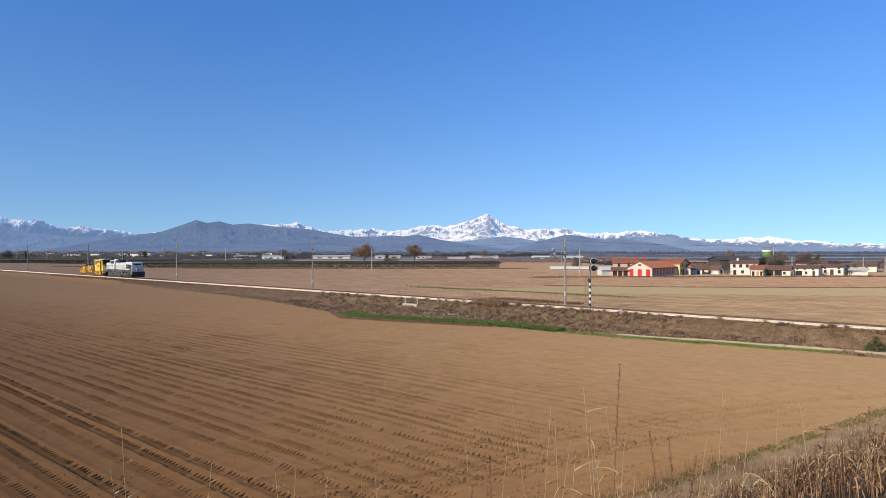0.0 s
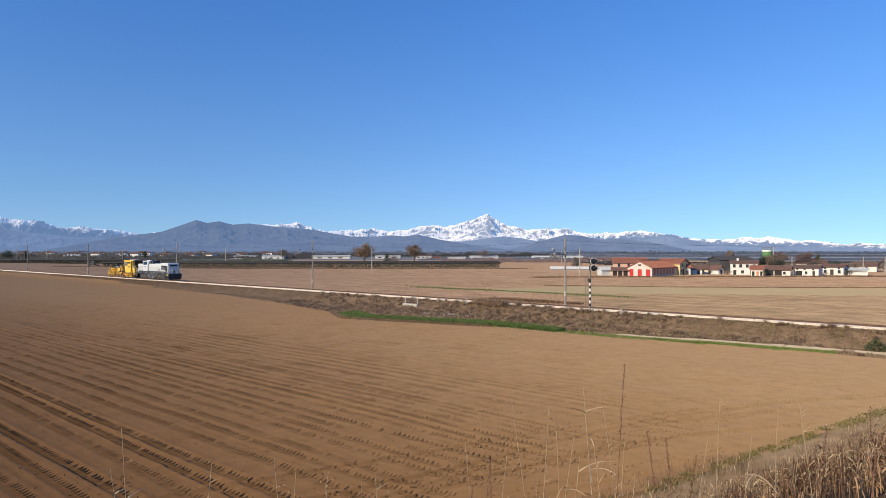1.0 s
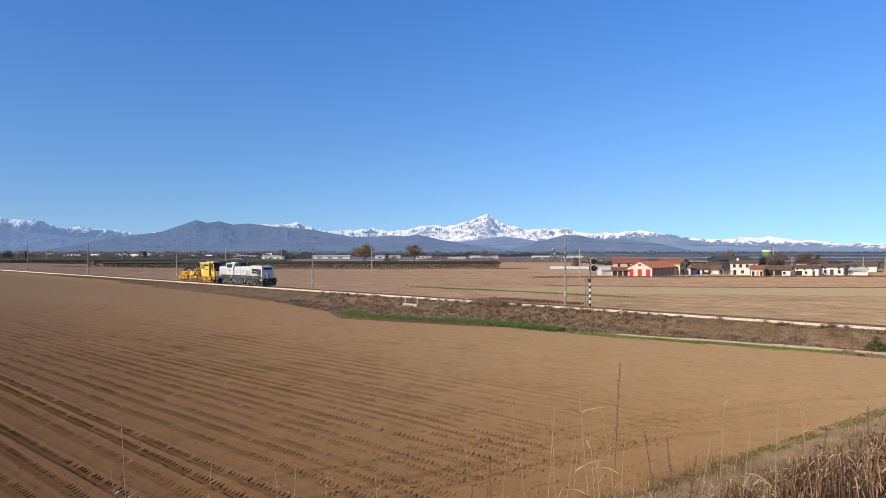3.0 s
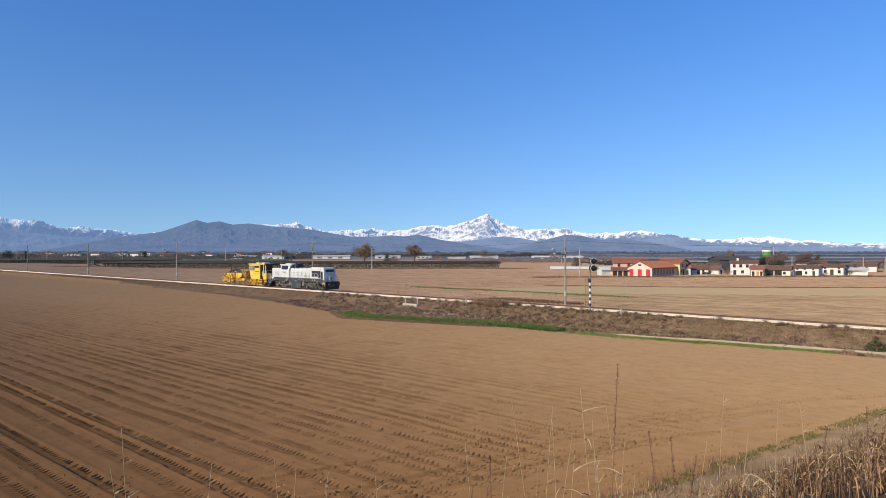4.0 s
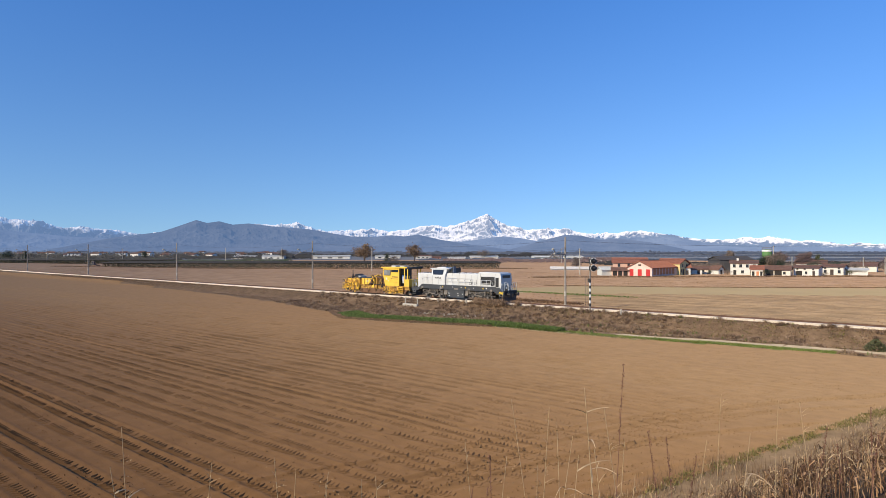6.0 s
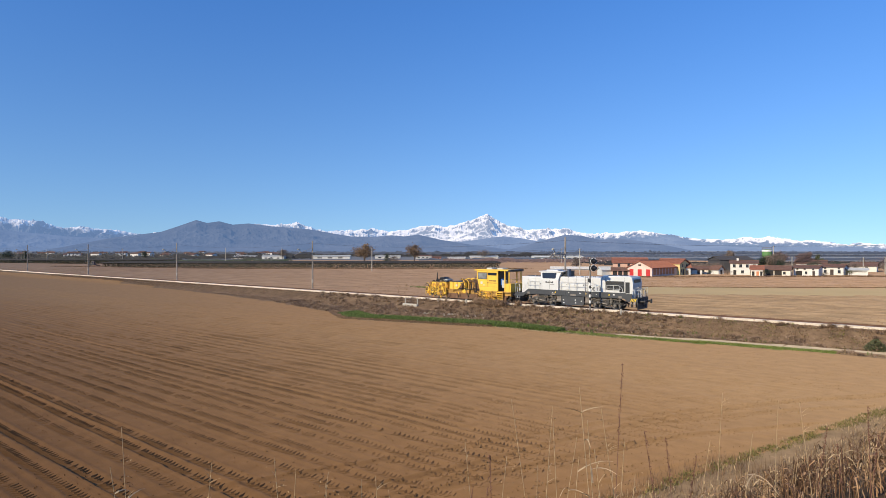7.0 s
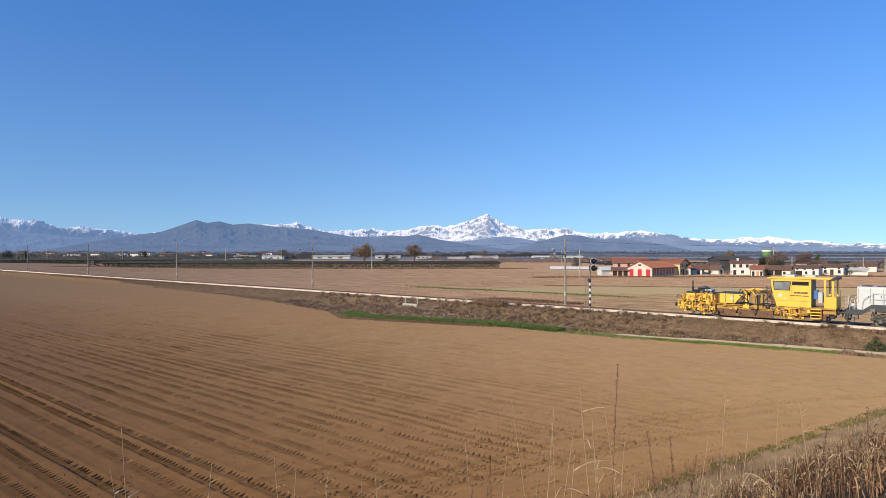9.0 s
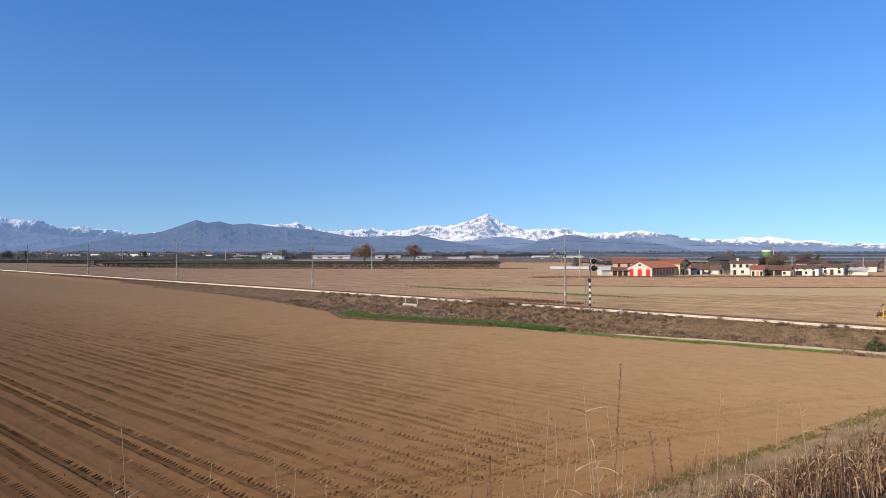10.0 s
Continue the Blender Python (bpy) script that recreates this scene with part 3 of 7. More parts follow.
def signal():
    ob = thing("railway_signal", "black and white striped signal mast with two round lights", "railway signal", rail(116.6, 3.3, -0.45))
    g = Geo()
    g.rod((0, 0, -0.3), (0, 0, 6.4), 0.09, 0.085, 14)
    mast = part("mast", g, M_POLE, ob, "grey tubular mast")
    for k in range(9):
        g = Geo()
        g.rod((0, 0, 0.9 + 0.33 * k), (0, 0, 1.23 + 0.33 * k), 0.098, None, 14)
        part("band", g, M_WHITE if k % 2 else M_BLACK, mast, "white band" if k % 2 else "black band")
    for z in (5.15, 5.92):
        g = Geo()
        g.rod((0.46, -0.16, z), (0.55, -0.22, z), 0.33, None, 28)
        head = part("signal_disc", g, M_BLACK, ob, "round black signal disc with a white rim")
        g = Geo()
        for i in range(28):
            a, b = 2 * math.pi * i / 28, 2 * math.pi * (i + 1) / 28
            n1, n2 = Vector((0.45, 0.55, 0)).normalized(), Vector((0, 0, 1))
            c = Vector((0.51, -0.19, z))
            g.rod(c + (n1 * math.cos(a) + n2 * math.sin(a)) * 0.37, c + (n1 * math.cos(b) + n2 * math.sin(b)) * 0.32, 0.022, None, 6)
        part("rim", g, M_WHITE, head, "white rim")
        g = Geo()
        g.rod((0.55, -0.22, z), (0.95, -0.46, z + 0.02), 0.15, 0.15, 16)
        part("hood", g, M_BLACK, head, "black light hood")
        g = Geo()
        g.box(-0.05, 0.48, -0.2, 0.12, z - 0.24, z + 0.24, 0.04)
        part("lamp_case", g, M_BLACK, head)
    g = Geo()
    for x in (-0.62, -0.32):
        g.rod((x, 0.1, -0.2), (x, 0.1, 4.2), 0.02)
    for k in range(14):
        g.rod((-0.62, 0.1, 0.2 + k * 0.3), (-0.32, 0.1, 0.2 + k * 0.3), 0.014)
    g.rod((-0.32, 0.1, 3.9), (0, 0, 3.9), 0.02)
    g.rod((-0.32, 0.1, 1.5), (0, 0, 1.5), 0.02)
    part("ladder", g, M_STEEL, ob, "thin steel ladder")
    g = Geo()
    g.box(-0.16, 0.12, -0.3, -0.1, 3.6, 4.0, 0.03)
    part("relay_box", g, M_BLACK, ob, "small dark relay box")
    g = Geo()
    g.box(-0.45, 0.45, -0.45, 0.45, -0.6, -0.02, 0.05)
    part("footing", g, M_CONC, ob, "pale concrete footing")
    g = Geo()
    g.box(-0.75, -0.15, -0.95, -0.5, -0.6, 0.02, 0.03)
    st = part("marker_block", g, M_CONC, ob, "pale block with diagonal stripes")
    g = Geo()
    for x in (-0.7, -0.42):
        g.prism([(x, -0.5), (x + 0.12, -0.5), (x + 0.28, 0.0), (x + 0.16, 0.0)], -0.956, -0.946)
    part("stripes", g, M_RUSTY, st, "dark diagonal stripes")


M_RUSTY = mat("dull_brown", (0.16, 0.11, 0.07), 0.8, 0, 0.3, 4.0)
signal()


def culvert():
    ob = thing("culvert_headwall", "pale concrete culvert headwall with posts beside the track", "culvert", rail(91.6, 5.4, -0.70))
    g = Geo()
    g.box(-1.35, 1.25, -0.35, 0.0, -0.5, 0.22, 0.04)
    part("headwall", g, M_CONC_OLD, ob)
    g = Geo()
    g.box(-0.95, 0.95, -0.02, 1.2, -0.3, 0.1)
    part("slab", g, M_CONC_OLD, ob)
    for x in (-1.1, 1.1):
        g = Geo()
        g.box(x - 0.07, x + 0.07, -0.08, 0.08, 0.0, 1.0, 0.02)
        part("post", g, M_CONC_OLD, ob, "square concrete post")
    for z in (0.55, 0.85):
        g = Geo()
        g.rod((-1.1, 0, z), (1.1, 0, z), 0.03)
        part("rail_bar", g, M_STEEL, ob, "steel rail bar")


culvert()
for k, (s, l) in enumerate(((99.5, 3.6), (94.6, 3.4), (101.8, 3.5), (120.4, 3.7))):
    g = Geo()
    g.box(-0.09, 0.09, -0.09, 0.09, -0.4, 0.95 - 0.15 * (k % 3), 0.02)
    solid("marker_post", g, M_CONC_OLD, "small weathered concrete marker post by the track", "marker post", rail(s, l, -0.55), "marker posts beside the track")


def wires():
    for l, z, sag, r, lb in ((0.0, 5.75, 0.12, 0.011, "thin dark contact wire over the track"), (0.0, 6.75, 0.55, 0.011, "thin dark catenary wire over the track"), (-3.1, 7.9, 0.8, 0.012, "thin dark feeder wire along the poles")):
        g = Geo()
        stops = [-238, -188, -138, -87.5, -38.1, 11.6, 60.1, 110.1, 160.5, 210.5]
        pts = [(stops[0], -l, z)]
        for a, b in zip(stops, stops[1:]):
            for i in range(1, 13):
                k = i / 12
                pts.append((a + (b - a) * k, -l, z - sag * 4 * k * (1 - k)))
        g.path(pts, r, 4)
        solid("overhead_wire", g, M_BLACK, lb, "overhead wire", LINE, "wires over the railway")


wires()


def field_pole(x, y, h, label="grey concrete power pole standing in the field"):
    ob = thing("power_pole", label, "power pole", pose(x, y, -2.55, 0, 0, 20), "power poles across the fields")
    g = Geo()
    g.rod((0, 0, -0.5), (0, 0, h), 0.20, 0.13, 10)
    part("shaft", g, M_CONC_OLD, ob)
    g = Geo()
    g.box(-0.7, 0.7, -0.06, 0.06, h - 0.5, h - 0.38)
    part("crossarm", g, M_STEEL, ob)
    for a in (-0.6, 0.0, 0.6):
        g = Geo()
        g.rod((a, 0, h - 0.38), (a, 0, h - 0.14), 0.05, 0.035, 8)
        part("insulator", g, M_BLACK, ob)


for x, y, h in ((-30, 262, 9.9), (50, 227, 9.7), (-147, 420, 10.5), (-222, 430, 10.0), (-255, 400, 9.5), (-200, 350, 9.0), (-290, 430, 9.0), (133, 250, 10.8), (127, 226, 6.8), (157, 232, 6.5), (168, 236, 6.5), (-135, 520, 11), (80, 420, 10)):
    field_pole(x, y, h)

# ---- farms and houses across the line ----
M_TILE = mat("terracotta_tiles", (0.30, 0.115, 0.07), 0.85, 0, 0.25, 0.9, 0.03, 7.0)
M_TILE_OLD = mat("old_brown_tiles", (0.165, 0.09, 0.066), 0.9, 0, 0.3, 0.9, 0.03, 7.0)
M_HALL = mat("pale_pink_plaster", (0.72, 0.53, 0.45), 0.85, 0, 0.1, 0.6, 0.004, 9.0)
M_PINK = mat("pink_plaster", (0.62, 0.38, 0.28), 0.85, 0, 0.1, 0.6, 0.004, 9.0)
M_CREAM = mat("cream_plaster", (0.76, 0.67, 0.57), 0.85, 0, 0.1, 0.6, 0.004, 9.0)
M_WALLW = mat("white_plaster", (0.70, 0.66, 0.60), 0.85, 0, 0.08, 0.6, 0.004, 9.0)
M_YELLOWP = mat("yellow_plaster", (0.72, 0.54, 0.25), 0.85, 0, 0.1, 0.6, 0.004, 9.0)
M_ORANGEP = mat("orange_plaster", (0.60, 0.24, 0.11), 0.85, 0, 0.1, 0.6, 0.004, 9.0)
M_REDDOOR = mat("red_door", (0.50, 0.02, 0.02), 0.5, 0, 0.15, 2.0)
M_DKWOOD = mat("dark_timber", (0.06, 0.045, 0.04), 0.85, 0, 0.3, 1.5, 0.01, 12.0)
M_BARNG = mat("dark_sheeting", (0.065, 0.06, 0.06), 0.8, 0, 0.3, 0.5)
M_SHED = mat("pale_sheeting", (0.55, 0.55, 0.52), 0.7, 0, 0.15, 0.5)
# near-black panels on the walls paint the shade inside open bays
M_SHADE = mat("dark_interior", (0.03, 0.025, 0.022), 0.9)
M_PANE = mat("window_pane", (0.03, 0.035, 0.045), 0.12)


def house(name, label, at, L, D, eave, ridge, wall, roof, near=(), gable_l=(), gable_r=(), chimneys=(), category="house", over=0.45):
    """A gabled building: x along the ridge, the near long side at y = 0. Openings: (u, z0, w, h, kind)."""
    ob = thing(name, label, category, at, "buildings across the line")
    g = Geo()
    g.prism([(0, -0.4), (D, -0.4), (D, eave), (D / 2, ridge - 0.12), (0, eave)], 0, L, "x")
    part("wall", g, wall, ob)
    sl = (ridge - eave) / (D / 2)
    for s in (0, 1):
        g = Geo()
        y0, z0 = (-over, eave - sl * over) if s == 0 else (D + over, eave - sl * over)
        g.prism([(y0, z0), (D / 2, ridge), (D / 2, ridge + 0.2), (y0, z0 + 0.2)], -over, L + over, "x")
        r = part("roof", g, roof, ob, "tiled roof slope")
        g = Geo()
        n = int((L + 2 * over) / 0.55)
        for i in range(n):
            x = -over + (i + 0.5) * (L + 2 * over) / n
            g.rod((x, y0, z0 + 0.2), (x, D / 2, ridge + 0.2), 0.09, None, 5)
        part("tiling", g, roof, r)
        tagged(r.children[0], kind="stuff")
    g = Geo()
    g.rod((-over, D / 2, ridge + 0.2), (L + over, D / 2, ridge + 0.2), 0.16, None, 8)
    part("ridge_tiles", g, roof, ob)

    def openings(rows, face):
        for u, z0, w, h, kind in rows:
            m = {"win": M_PANE, "red": M_REDDOOR, "dark": M_SHADE, "wood": M_DKWOOD, "infill": M_ORANGEP}[kind]

            def blk(u0, u1, za, zb, e0, e1):
                g = Geo()
                if face == "near":
                    g.box(u0, u1, -e1, -e0, za, zb)
                elif face == "l":
                    g.box(-e1, -e0, u0, u1, za, zb)
                else:
                    g.box(L + e0, L + e1, u0, u1, za, zb)
                return g
            nm = "window" if kind == "win" else "door" if kind in ("red", "wood") else "bay"
            wdo = part(nm, blk(u, u + w, z0, z0 + h, 0.0, 0.035), m, ob, {"red": "red door", "win": "dark window", "dark": "dark panel for a shaded open bay", "wood": "dark wooden door", "infill": "brick-red infill panel"}[kind])
            if kind == "win":
                part("sill", blk(u - 0.1, u + w + 0.1, z0 - 0.12, z0, 0.0, 0.12), M_CONC_OLD, wdo)
                part("frame", blk(u + w / 2 - 0.04, u + w / 2 + 0.04, z0, z0 + h, 0.03, 0.06), M_DKWOOD, wdo)
    openings(near, "near"), openings(gable_l, "l"), openings(gable_r, "r")
    for x, y in chimneys:
        g = Geo()
        g.box(x - 0.35, x + 0.35, y - 0.35, y + 0.35, eave, ridge + 0.9)
        g.box(x - 0.45, x + 0.45, y - 0.45, y + 0.45, ridge + 0.9, ridge + 1.02)
        part("chimney", g, wall, ob)
    return ob


GZ = -2.5
# the red-door hall: its gable and its long arcaded side
house("farm_hall", "pale pink hall with terracotta roof and three red doors", pose(71.7, 213, GZ, 0, 0, 45), 19.5, 9.2, 2.9, 5.1, M_HALL, M_TILE,
      near=[(0.9 + 2.4 * k, 0.5, 1.9, 2.2, "infill") for k in range(7)], gable_l=[(0.7, 0, 1.5, 2.4, "red"), (3.8, 0, 1.5, 2.4, "red"), (6.9, 0, 1.5, 2.4, "red"), (4.0, 3.6, 1.1, 0.5, "dark")], category="farm hall")
house("farmhouse", "two-storey pink farmhouse with a terracotta roof", pose(62.2, 227, GZ, 0, 0, -14), 12.0, 8, 4.5, 6.0, M_PINK, M_TILE,
      near=[(1.0, 0, 2.0, 2.2, "dark"), (3.6, 0, 2.0, 2.2, "dark"), (6.2, 0, 2.0, 2.2, "dark"), (9.2, 0, 1.4, 2.2, "dark"), (1.6, 3.0, 0.9, 1.1, "win"), (5.0, 3.0, 0.9, 1.1, "win"), (8.6, 3.0, 0.9, 1.1, "win")])
house("porch_shed", "low lean-to porch with a brown roof", pose(60.0, 220.5, GZ, 0, 0, -14), 5.6, 3.2, 1.9, 2.6, M_PINK, M_TILE_OLD, near=[(0.3, 0, 1.4, 1.8, "dark"), (2.1, 0, 1.4, 1.8, "dark"), (3.9, 0, 1.4, 1.8, "dark")], category="shed")
house("yellow_house", "two-storey yellow house with an orange tiled roof", pose(91.2, 230, GZ, 0, 0, 130), 9.5, 6.6, 4.2, 5.6, M_YELLOWP, M_TILE,
      gable_l=[(1.2, 0.9, 0.9, 1.2, "win"), (3.6, 0, 1.2, 2.1, "wood"), (5.2, 0.9, 0.8, 1.2, "win"), (1.5, 2.9, 0.8, 1.1, "win"), (4.3, 2.9, 0.8, 1.1, "win")],
      near=[(2, 3.0, 0.9, 1.2, "win"), (5, 3.0, 0.9, 1.2, "win"), (2, 0.9, 0.9, 1.2, "win"), (5, 0.9, 0.9, 1.2, "win")])
for x, y, rz, L, D, e, r, w, t, lb in (
        (92.0, 234, 4, 5.2, 5, 1.9, 2.8, M_WALLW, M_TILE_OLD, "small white house with a brown roof"),
        (99.5, 240, -6, 4.4, 5, 1.7, 2.6, M_CREAM, M_TILE_OLD, "low cream outbuilding with a brown roof"),
        (86.5, 229, 10, 4.5, 4, 2.8, 3.9, M_WALLW, M_TILE, "white annex with an orange roof")):
    house("cottage", lb, pose(x, y, GZ, 0, 0, rz - 22), L, D, e, r, w, t, near=[(0.6, 0.6, 0.8, 0.8, "win"), (L - 1.6, 0, 0.9, 1.6, "wood")])
house("gabled_shed", "small white shed with its gable to the field", pose(105.4, 233, GZ, 0, 0, 118), 3.4, 3.0, 1.9, 3.0, M_WALLW, M_TILE_OLD, near=[(1.2, 0.7, 0.8, 0.8, "win")], gable_l=[(1.0, 0, 1.0, 1.6, "wood")], category="shed")
house("white_house", "two-storey white house with a red-brown roof", pose(106.4, 230, GZ, 0, 0, -25), 9.0, 7, 4.2, 5.0, M_WALLW, M_TILE_OLD,
      near=[(1.0, 0, 1.0, 1.7, "dark"), (3.6, 0.6, 0.9, 1.0, "win"), (6.6, 0, 1.0, 1.8, "wood"), (0.9, 2.7, 0.9, 1.1, "win"), (3.0, 2.7, 0.9, 1.1, "win"), (5.2, 2.7, 0.9, 1.1, "win"), (7.5, 2.7, 0.9, 1.1, "win")], chimneys=[(2.5, 3)])
house("annex", "cream annex with a red roof and open bays", pose(109.6, 221, GZ, 0, 0, -25), 3.9, 4.5, 2.3, 3.3, M_CREAM, M_TILE, near=[(0.3, 0, 0.8, 1.5, "dark"), (1.7, 0, 0.8, 1.5, "infill"), (2.9, 0, 0.7, 1.5, "dark")], category="annex")
house("dark_barn", "large dark sheet-clad barn behind the houses", pose(117, 262, GZ, 0, 0, 0), 14, 12, 4.9, 6.2, M_BARNG, M_BARNG, category="barn")
house("open_barn", "long open barn with a brown tiled roof", pose(116.0, 223.5, GZ, 0, 0, -32), 7.9, 5, 2.1, 3.2, M_CREAM, M_TILE_OLD, near=[(0.3, 0, 2.3, 1.8, "dark"), (2.9, 0, 2.3, 1.8, "dark"), (5.6, 0.5, 0.8, 0.9, "win")], category="barn")
house("farmhouse", "white farmhouse with dark windows and a brown roof", pose(125.6, 222.5, GZ, 0, 0, -42), 7.8, 6.5, 2.7, 3.4, M_WALLW, M_TILE_OLD,
      near=[(0.8, 0, 1.9, 1.7, "dark"), (3.6, 0.6, 0.7, 0.9, "win"), (5.9, 0, 0.8, 1.7, "wood"), (0.9, 2.1, 0.6, 0.45, "win"), (3.2, 2.1, 0.6, 0.45, "win"), (5.8, 2.1, 0.6, 0.45, "win")])
house("white_house", "white two-storey house with its gable to the plain", pose(139.5, 229, GZ, 0, 0, -44), 7.0, 6.5, 2.9, 3.6, M_WALLW, M_TILE_OLD,
      near=[(0.8, 0.7, 0.9, 1.1, "win"), (2.8, 0, 1.1, 2, "wood"), (5.2, 0.7, 0.9, 1.1, "win"), (0.9, 2.2, 0.7, 0.5, "win"), (5.2, 2.2, 0.7, 0.5, "win")], gable_r=[(2.5, 1.9, 0.9, 0.8, "win")])
house("low_shed", "long low white shed with a pale flat roof", pose(147.4, 226, GZ, 0, 0, -32), 6.0, 5, 1.8, 2.3, M_WALLW, M_SHED, near=[(0.2, 1.1, 5.5, 0.25, "dark")], category="shed")
house("far_house", "distant cream house with a brown roof", pose(172, 262, GZ, 0, 0, -38), 9, 8, 2.4, 3.6, M_CREAM, M_TILE_OLD, near=[(1, 0.8, 1, 1.2, "win"), (5, 0.8, 1, 1.2, "win")])
house("far_house", "distant white house behind bare trees", pose(149, 262, GZ, 0, 0, -30), 11, 8, 3.4, 4.6, M_WALLW, M_TILE_OLD, near=[(1, 0.8, 1, 1.2, "win"), (5, 0.8, 1, 1.2, "win")])
# greenhouses and sheds in the middle distance
house("polytunnel", "long low white polytunnel on the plain", pose(49, 281, GZ, 0, 0, -6), 17, 4, 0.6, 1.2, M_WALLW, M_WALLW, category="polytunnel")
house("shed_roof", "grey shed with a light sheet roof", pose(56.8, 222, GZ, 0, 0, 10), 4.0, 4, 2.0, 2.8, M_SHED, M_SHED, category="shed")
for x, y, L, e, r, w, t in ((82, 560, 30, 4.0, 5.6, M_SHED, M_SHED), (114, 575, 20, 4.0, 5.2, M_WALLW, M_SHED), (4, 520, 18, 3.4, 4.6, M_WALLW, M_WALLW), (26, 600, 34, 3.5, 5, M_CREAM, M_SHED), (-70, 640, 32, 3.4, 4.6, M_WALLW, M_SHED),
                            (-130, 620, 46, 4, 5.6, M_WALLW, M_SHED), (-175, 600, 26, 4.2, 6, M_WALLW, M_SHED), (-215, 630, 30, 3.4, 5, M_CREAM, M_SHED), (-28, 640, 20, 4, 5.4, M_WALLW, M_TILE_OLD), (-10, 560, 10, 3.4, 5.0, M_ORANGEP, M_TILE_OLD), (120, 480, 30, 3, 4.6, M_CREAM, M_TILE_OLD)):
    house("warehouse", "long pale low warehouse on the far plain", pose(x, y, GZ, 0, 0, (x * 7) % 9 - 4), L * 0.8, 12, e * 0.62, r * 0.60, w, t, near=[(L * 0.1 + L * 0.22 * k, 0.5, L * 0.10, 1.0, "win") for k in range(3)], category="warehouse")
rv = random.Random(4)
for k in range(34):
    az = rv.uniform(-36, -14)
    d = rv.uniform(700, 1000)
    x, y = d * math.tan(radians(az)), d
    L, D, e = rv.uniform(7, 13), rv.uniform(6, 8), rv.uniform(2.8, 5.4)
    w = rv.choice([M_WALLW, M_CREAM, M_WALLW, M_CREAM])
    house("village_house", rv.choice(["distant village house with a red tiled roof", "far plastered house with a brown tiled roof"]), pose(x, y, GZ, 0, 0, rv.uniform(-35, 35)), L, D, e, e + rv.uniform(1.0, 1.6), w, M_TILE_OLD,
          near=[(L * f, z, 1.0, 1.3, "win") for f in (0.15, 0.45, 0.75) for z in ((0.9, 3.4) if e > 5 else (0.9,))])


def water_tower():
    ob = thing("water_tower", "green water tower with a white band", "water tower", pose(156.5, 300, GZ))
    M_GREEN = mat("green_paint", (0.10, 0.23, 0.07), 0.6, 0, 0.15, 0.8)
    g = Geo()
    g.rod((0, 0, -0.5), (0, 0, 6.0), 1.1, 1.0, 20)
    part("stem", g, M_CONC_OLD, ob)
    g = Geo()
    g.rod((0, 0, 5.0), (0, 0, 6.2), 1.1, 2.2, 24)
    g.rod((0, 0, 6.2), (0, 0, 9.0), 2.2, 2.2, 24)
    part("tank", g, M_GREEN, ob, "green tank")
    g = Geo()
    g.rod((0, 0, 8.3), (0, 0, 9.1), 2.28, 2.28, 24)
    part("band", g, M_WHITE, ob, "white band")
    g = Geo()
    g.rod((0, 0, 9.1), (0, 0, 9.35), 2.1, 1.4, 24)
    part("cap", g, M_GREEN, ob)
    g = Geo()
    for i in range(16):
        a, b = 2 * math.pi * i / 16, 2 * math.pi * (i + 1) / 16
        pa, pb = (2.2 * math.cos(a), 2.2 * math.sin(a)), (2.2 * math.cos(b), 2.2 * math.sin(b))
        g.rod((*pa, 9.1), (*pa, 10.3), 0.05, None, 5)
        g.rod((*pa, 10.3), (*pb, 10.3), 0.06, None, 5)
    part("railing", g, M_STEEL, ob, "steel railing")


water_tower()


def tractor():
    ob = thing("tractor", "dark tractor standing at the edge of the field", "tractor", pose(-192, 340, GZ, 0, 0, 170))
    g = Geo()
    g.box(0.2, 2.4, -0.45, 0.45, 0.9, 1.75, 0.12)
    part("bonnet", g, M_BLACK, ob, "dark bonnet")
    g = Geo()
    g.box(-1.5, 0.2, -0.75, 0.75, 1.0, 1.7, 0.1)
    g.box(-1.45, 0.1, -0.7, 0.7, 2.75, 2.95, 0.08)
    for x in (-1.4, 0.0):
        for y in (-0.62, 0.62):
            g.box(x - 0.06, x + 0.06, y - 0.06, y + 0.06, 1.6, 2.8)
    part("cab", g, M_STEEL, ob, "dull cab frame")
    g = Geo()
    g.box(-1.3, -0.05, -0.6, 0.6, 1.7, 2.75)
    part("cab_glass", g, M_PANE, ob)
    for x, r in ((-1.0, 0.85), (1.7, 0.6)):
        for s in (-1, 1):
            g = Geo()
            g.rod((x, s * 0.7, r), (x, s * 1.15, r), r, None, 20)
            part("wheel", g, M_BLACK, ob, "black tyre")
    g = Geo()
    g.box(-3.6, -1.6, -1.8, 1.8, 0.3, 0.9)
    part("harrow", g, M_RUST0, ob, "rusty harrow")


M_RUST0 = mat("rusty_iron", (0.14, 0.08, 0.05), 0.8, 0.2, 0.4, 2.0)
tractor()


# ---- the locomotive ----
M_LOCOW = mat("loco_white", (0.60, 0.60, 0.585), 0.4, 0, 0.08, 0.8, 0, 12.0)
M_LOCOG = mat("loco_grey", (0.044, 0.047, 0.052), 0.5, 0, 0.2, 1.5, 0, 14.0)
M_LOCOB = mat("bogie_black", (0.045, 0.041, 0.038), 0.6, 0, 0.5, 2.0, 0, 14.0)
M_MECH = mat("dusty_steel", (0.20, 0.175, 0.15), 0.55, 0.3, 0.4, 3.0)
M_DARK = mat("dark_grille", (0.015, 0.016, 0.018), 0.45, 0, 0.3, 8.0)
M_GLASS = mat("tinted_glass", (0.02, 0.025, 0.035), 0.06, 0, 0.1, 1.0)
M_LAMPW = mat("lamp_glass", (0.75, 0.75, 0.7), 0.1)
M_HAZY = mat("hazard_yellow", (0.75, 0.50, 0.03), 0.5)
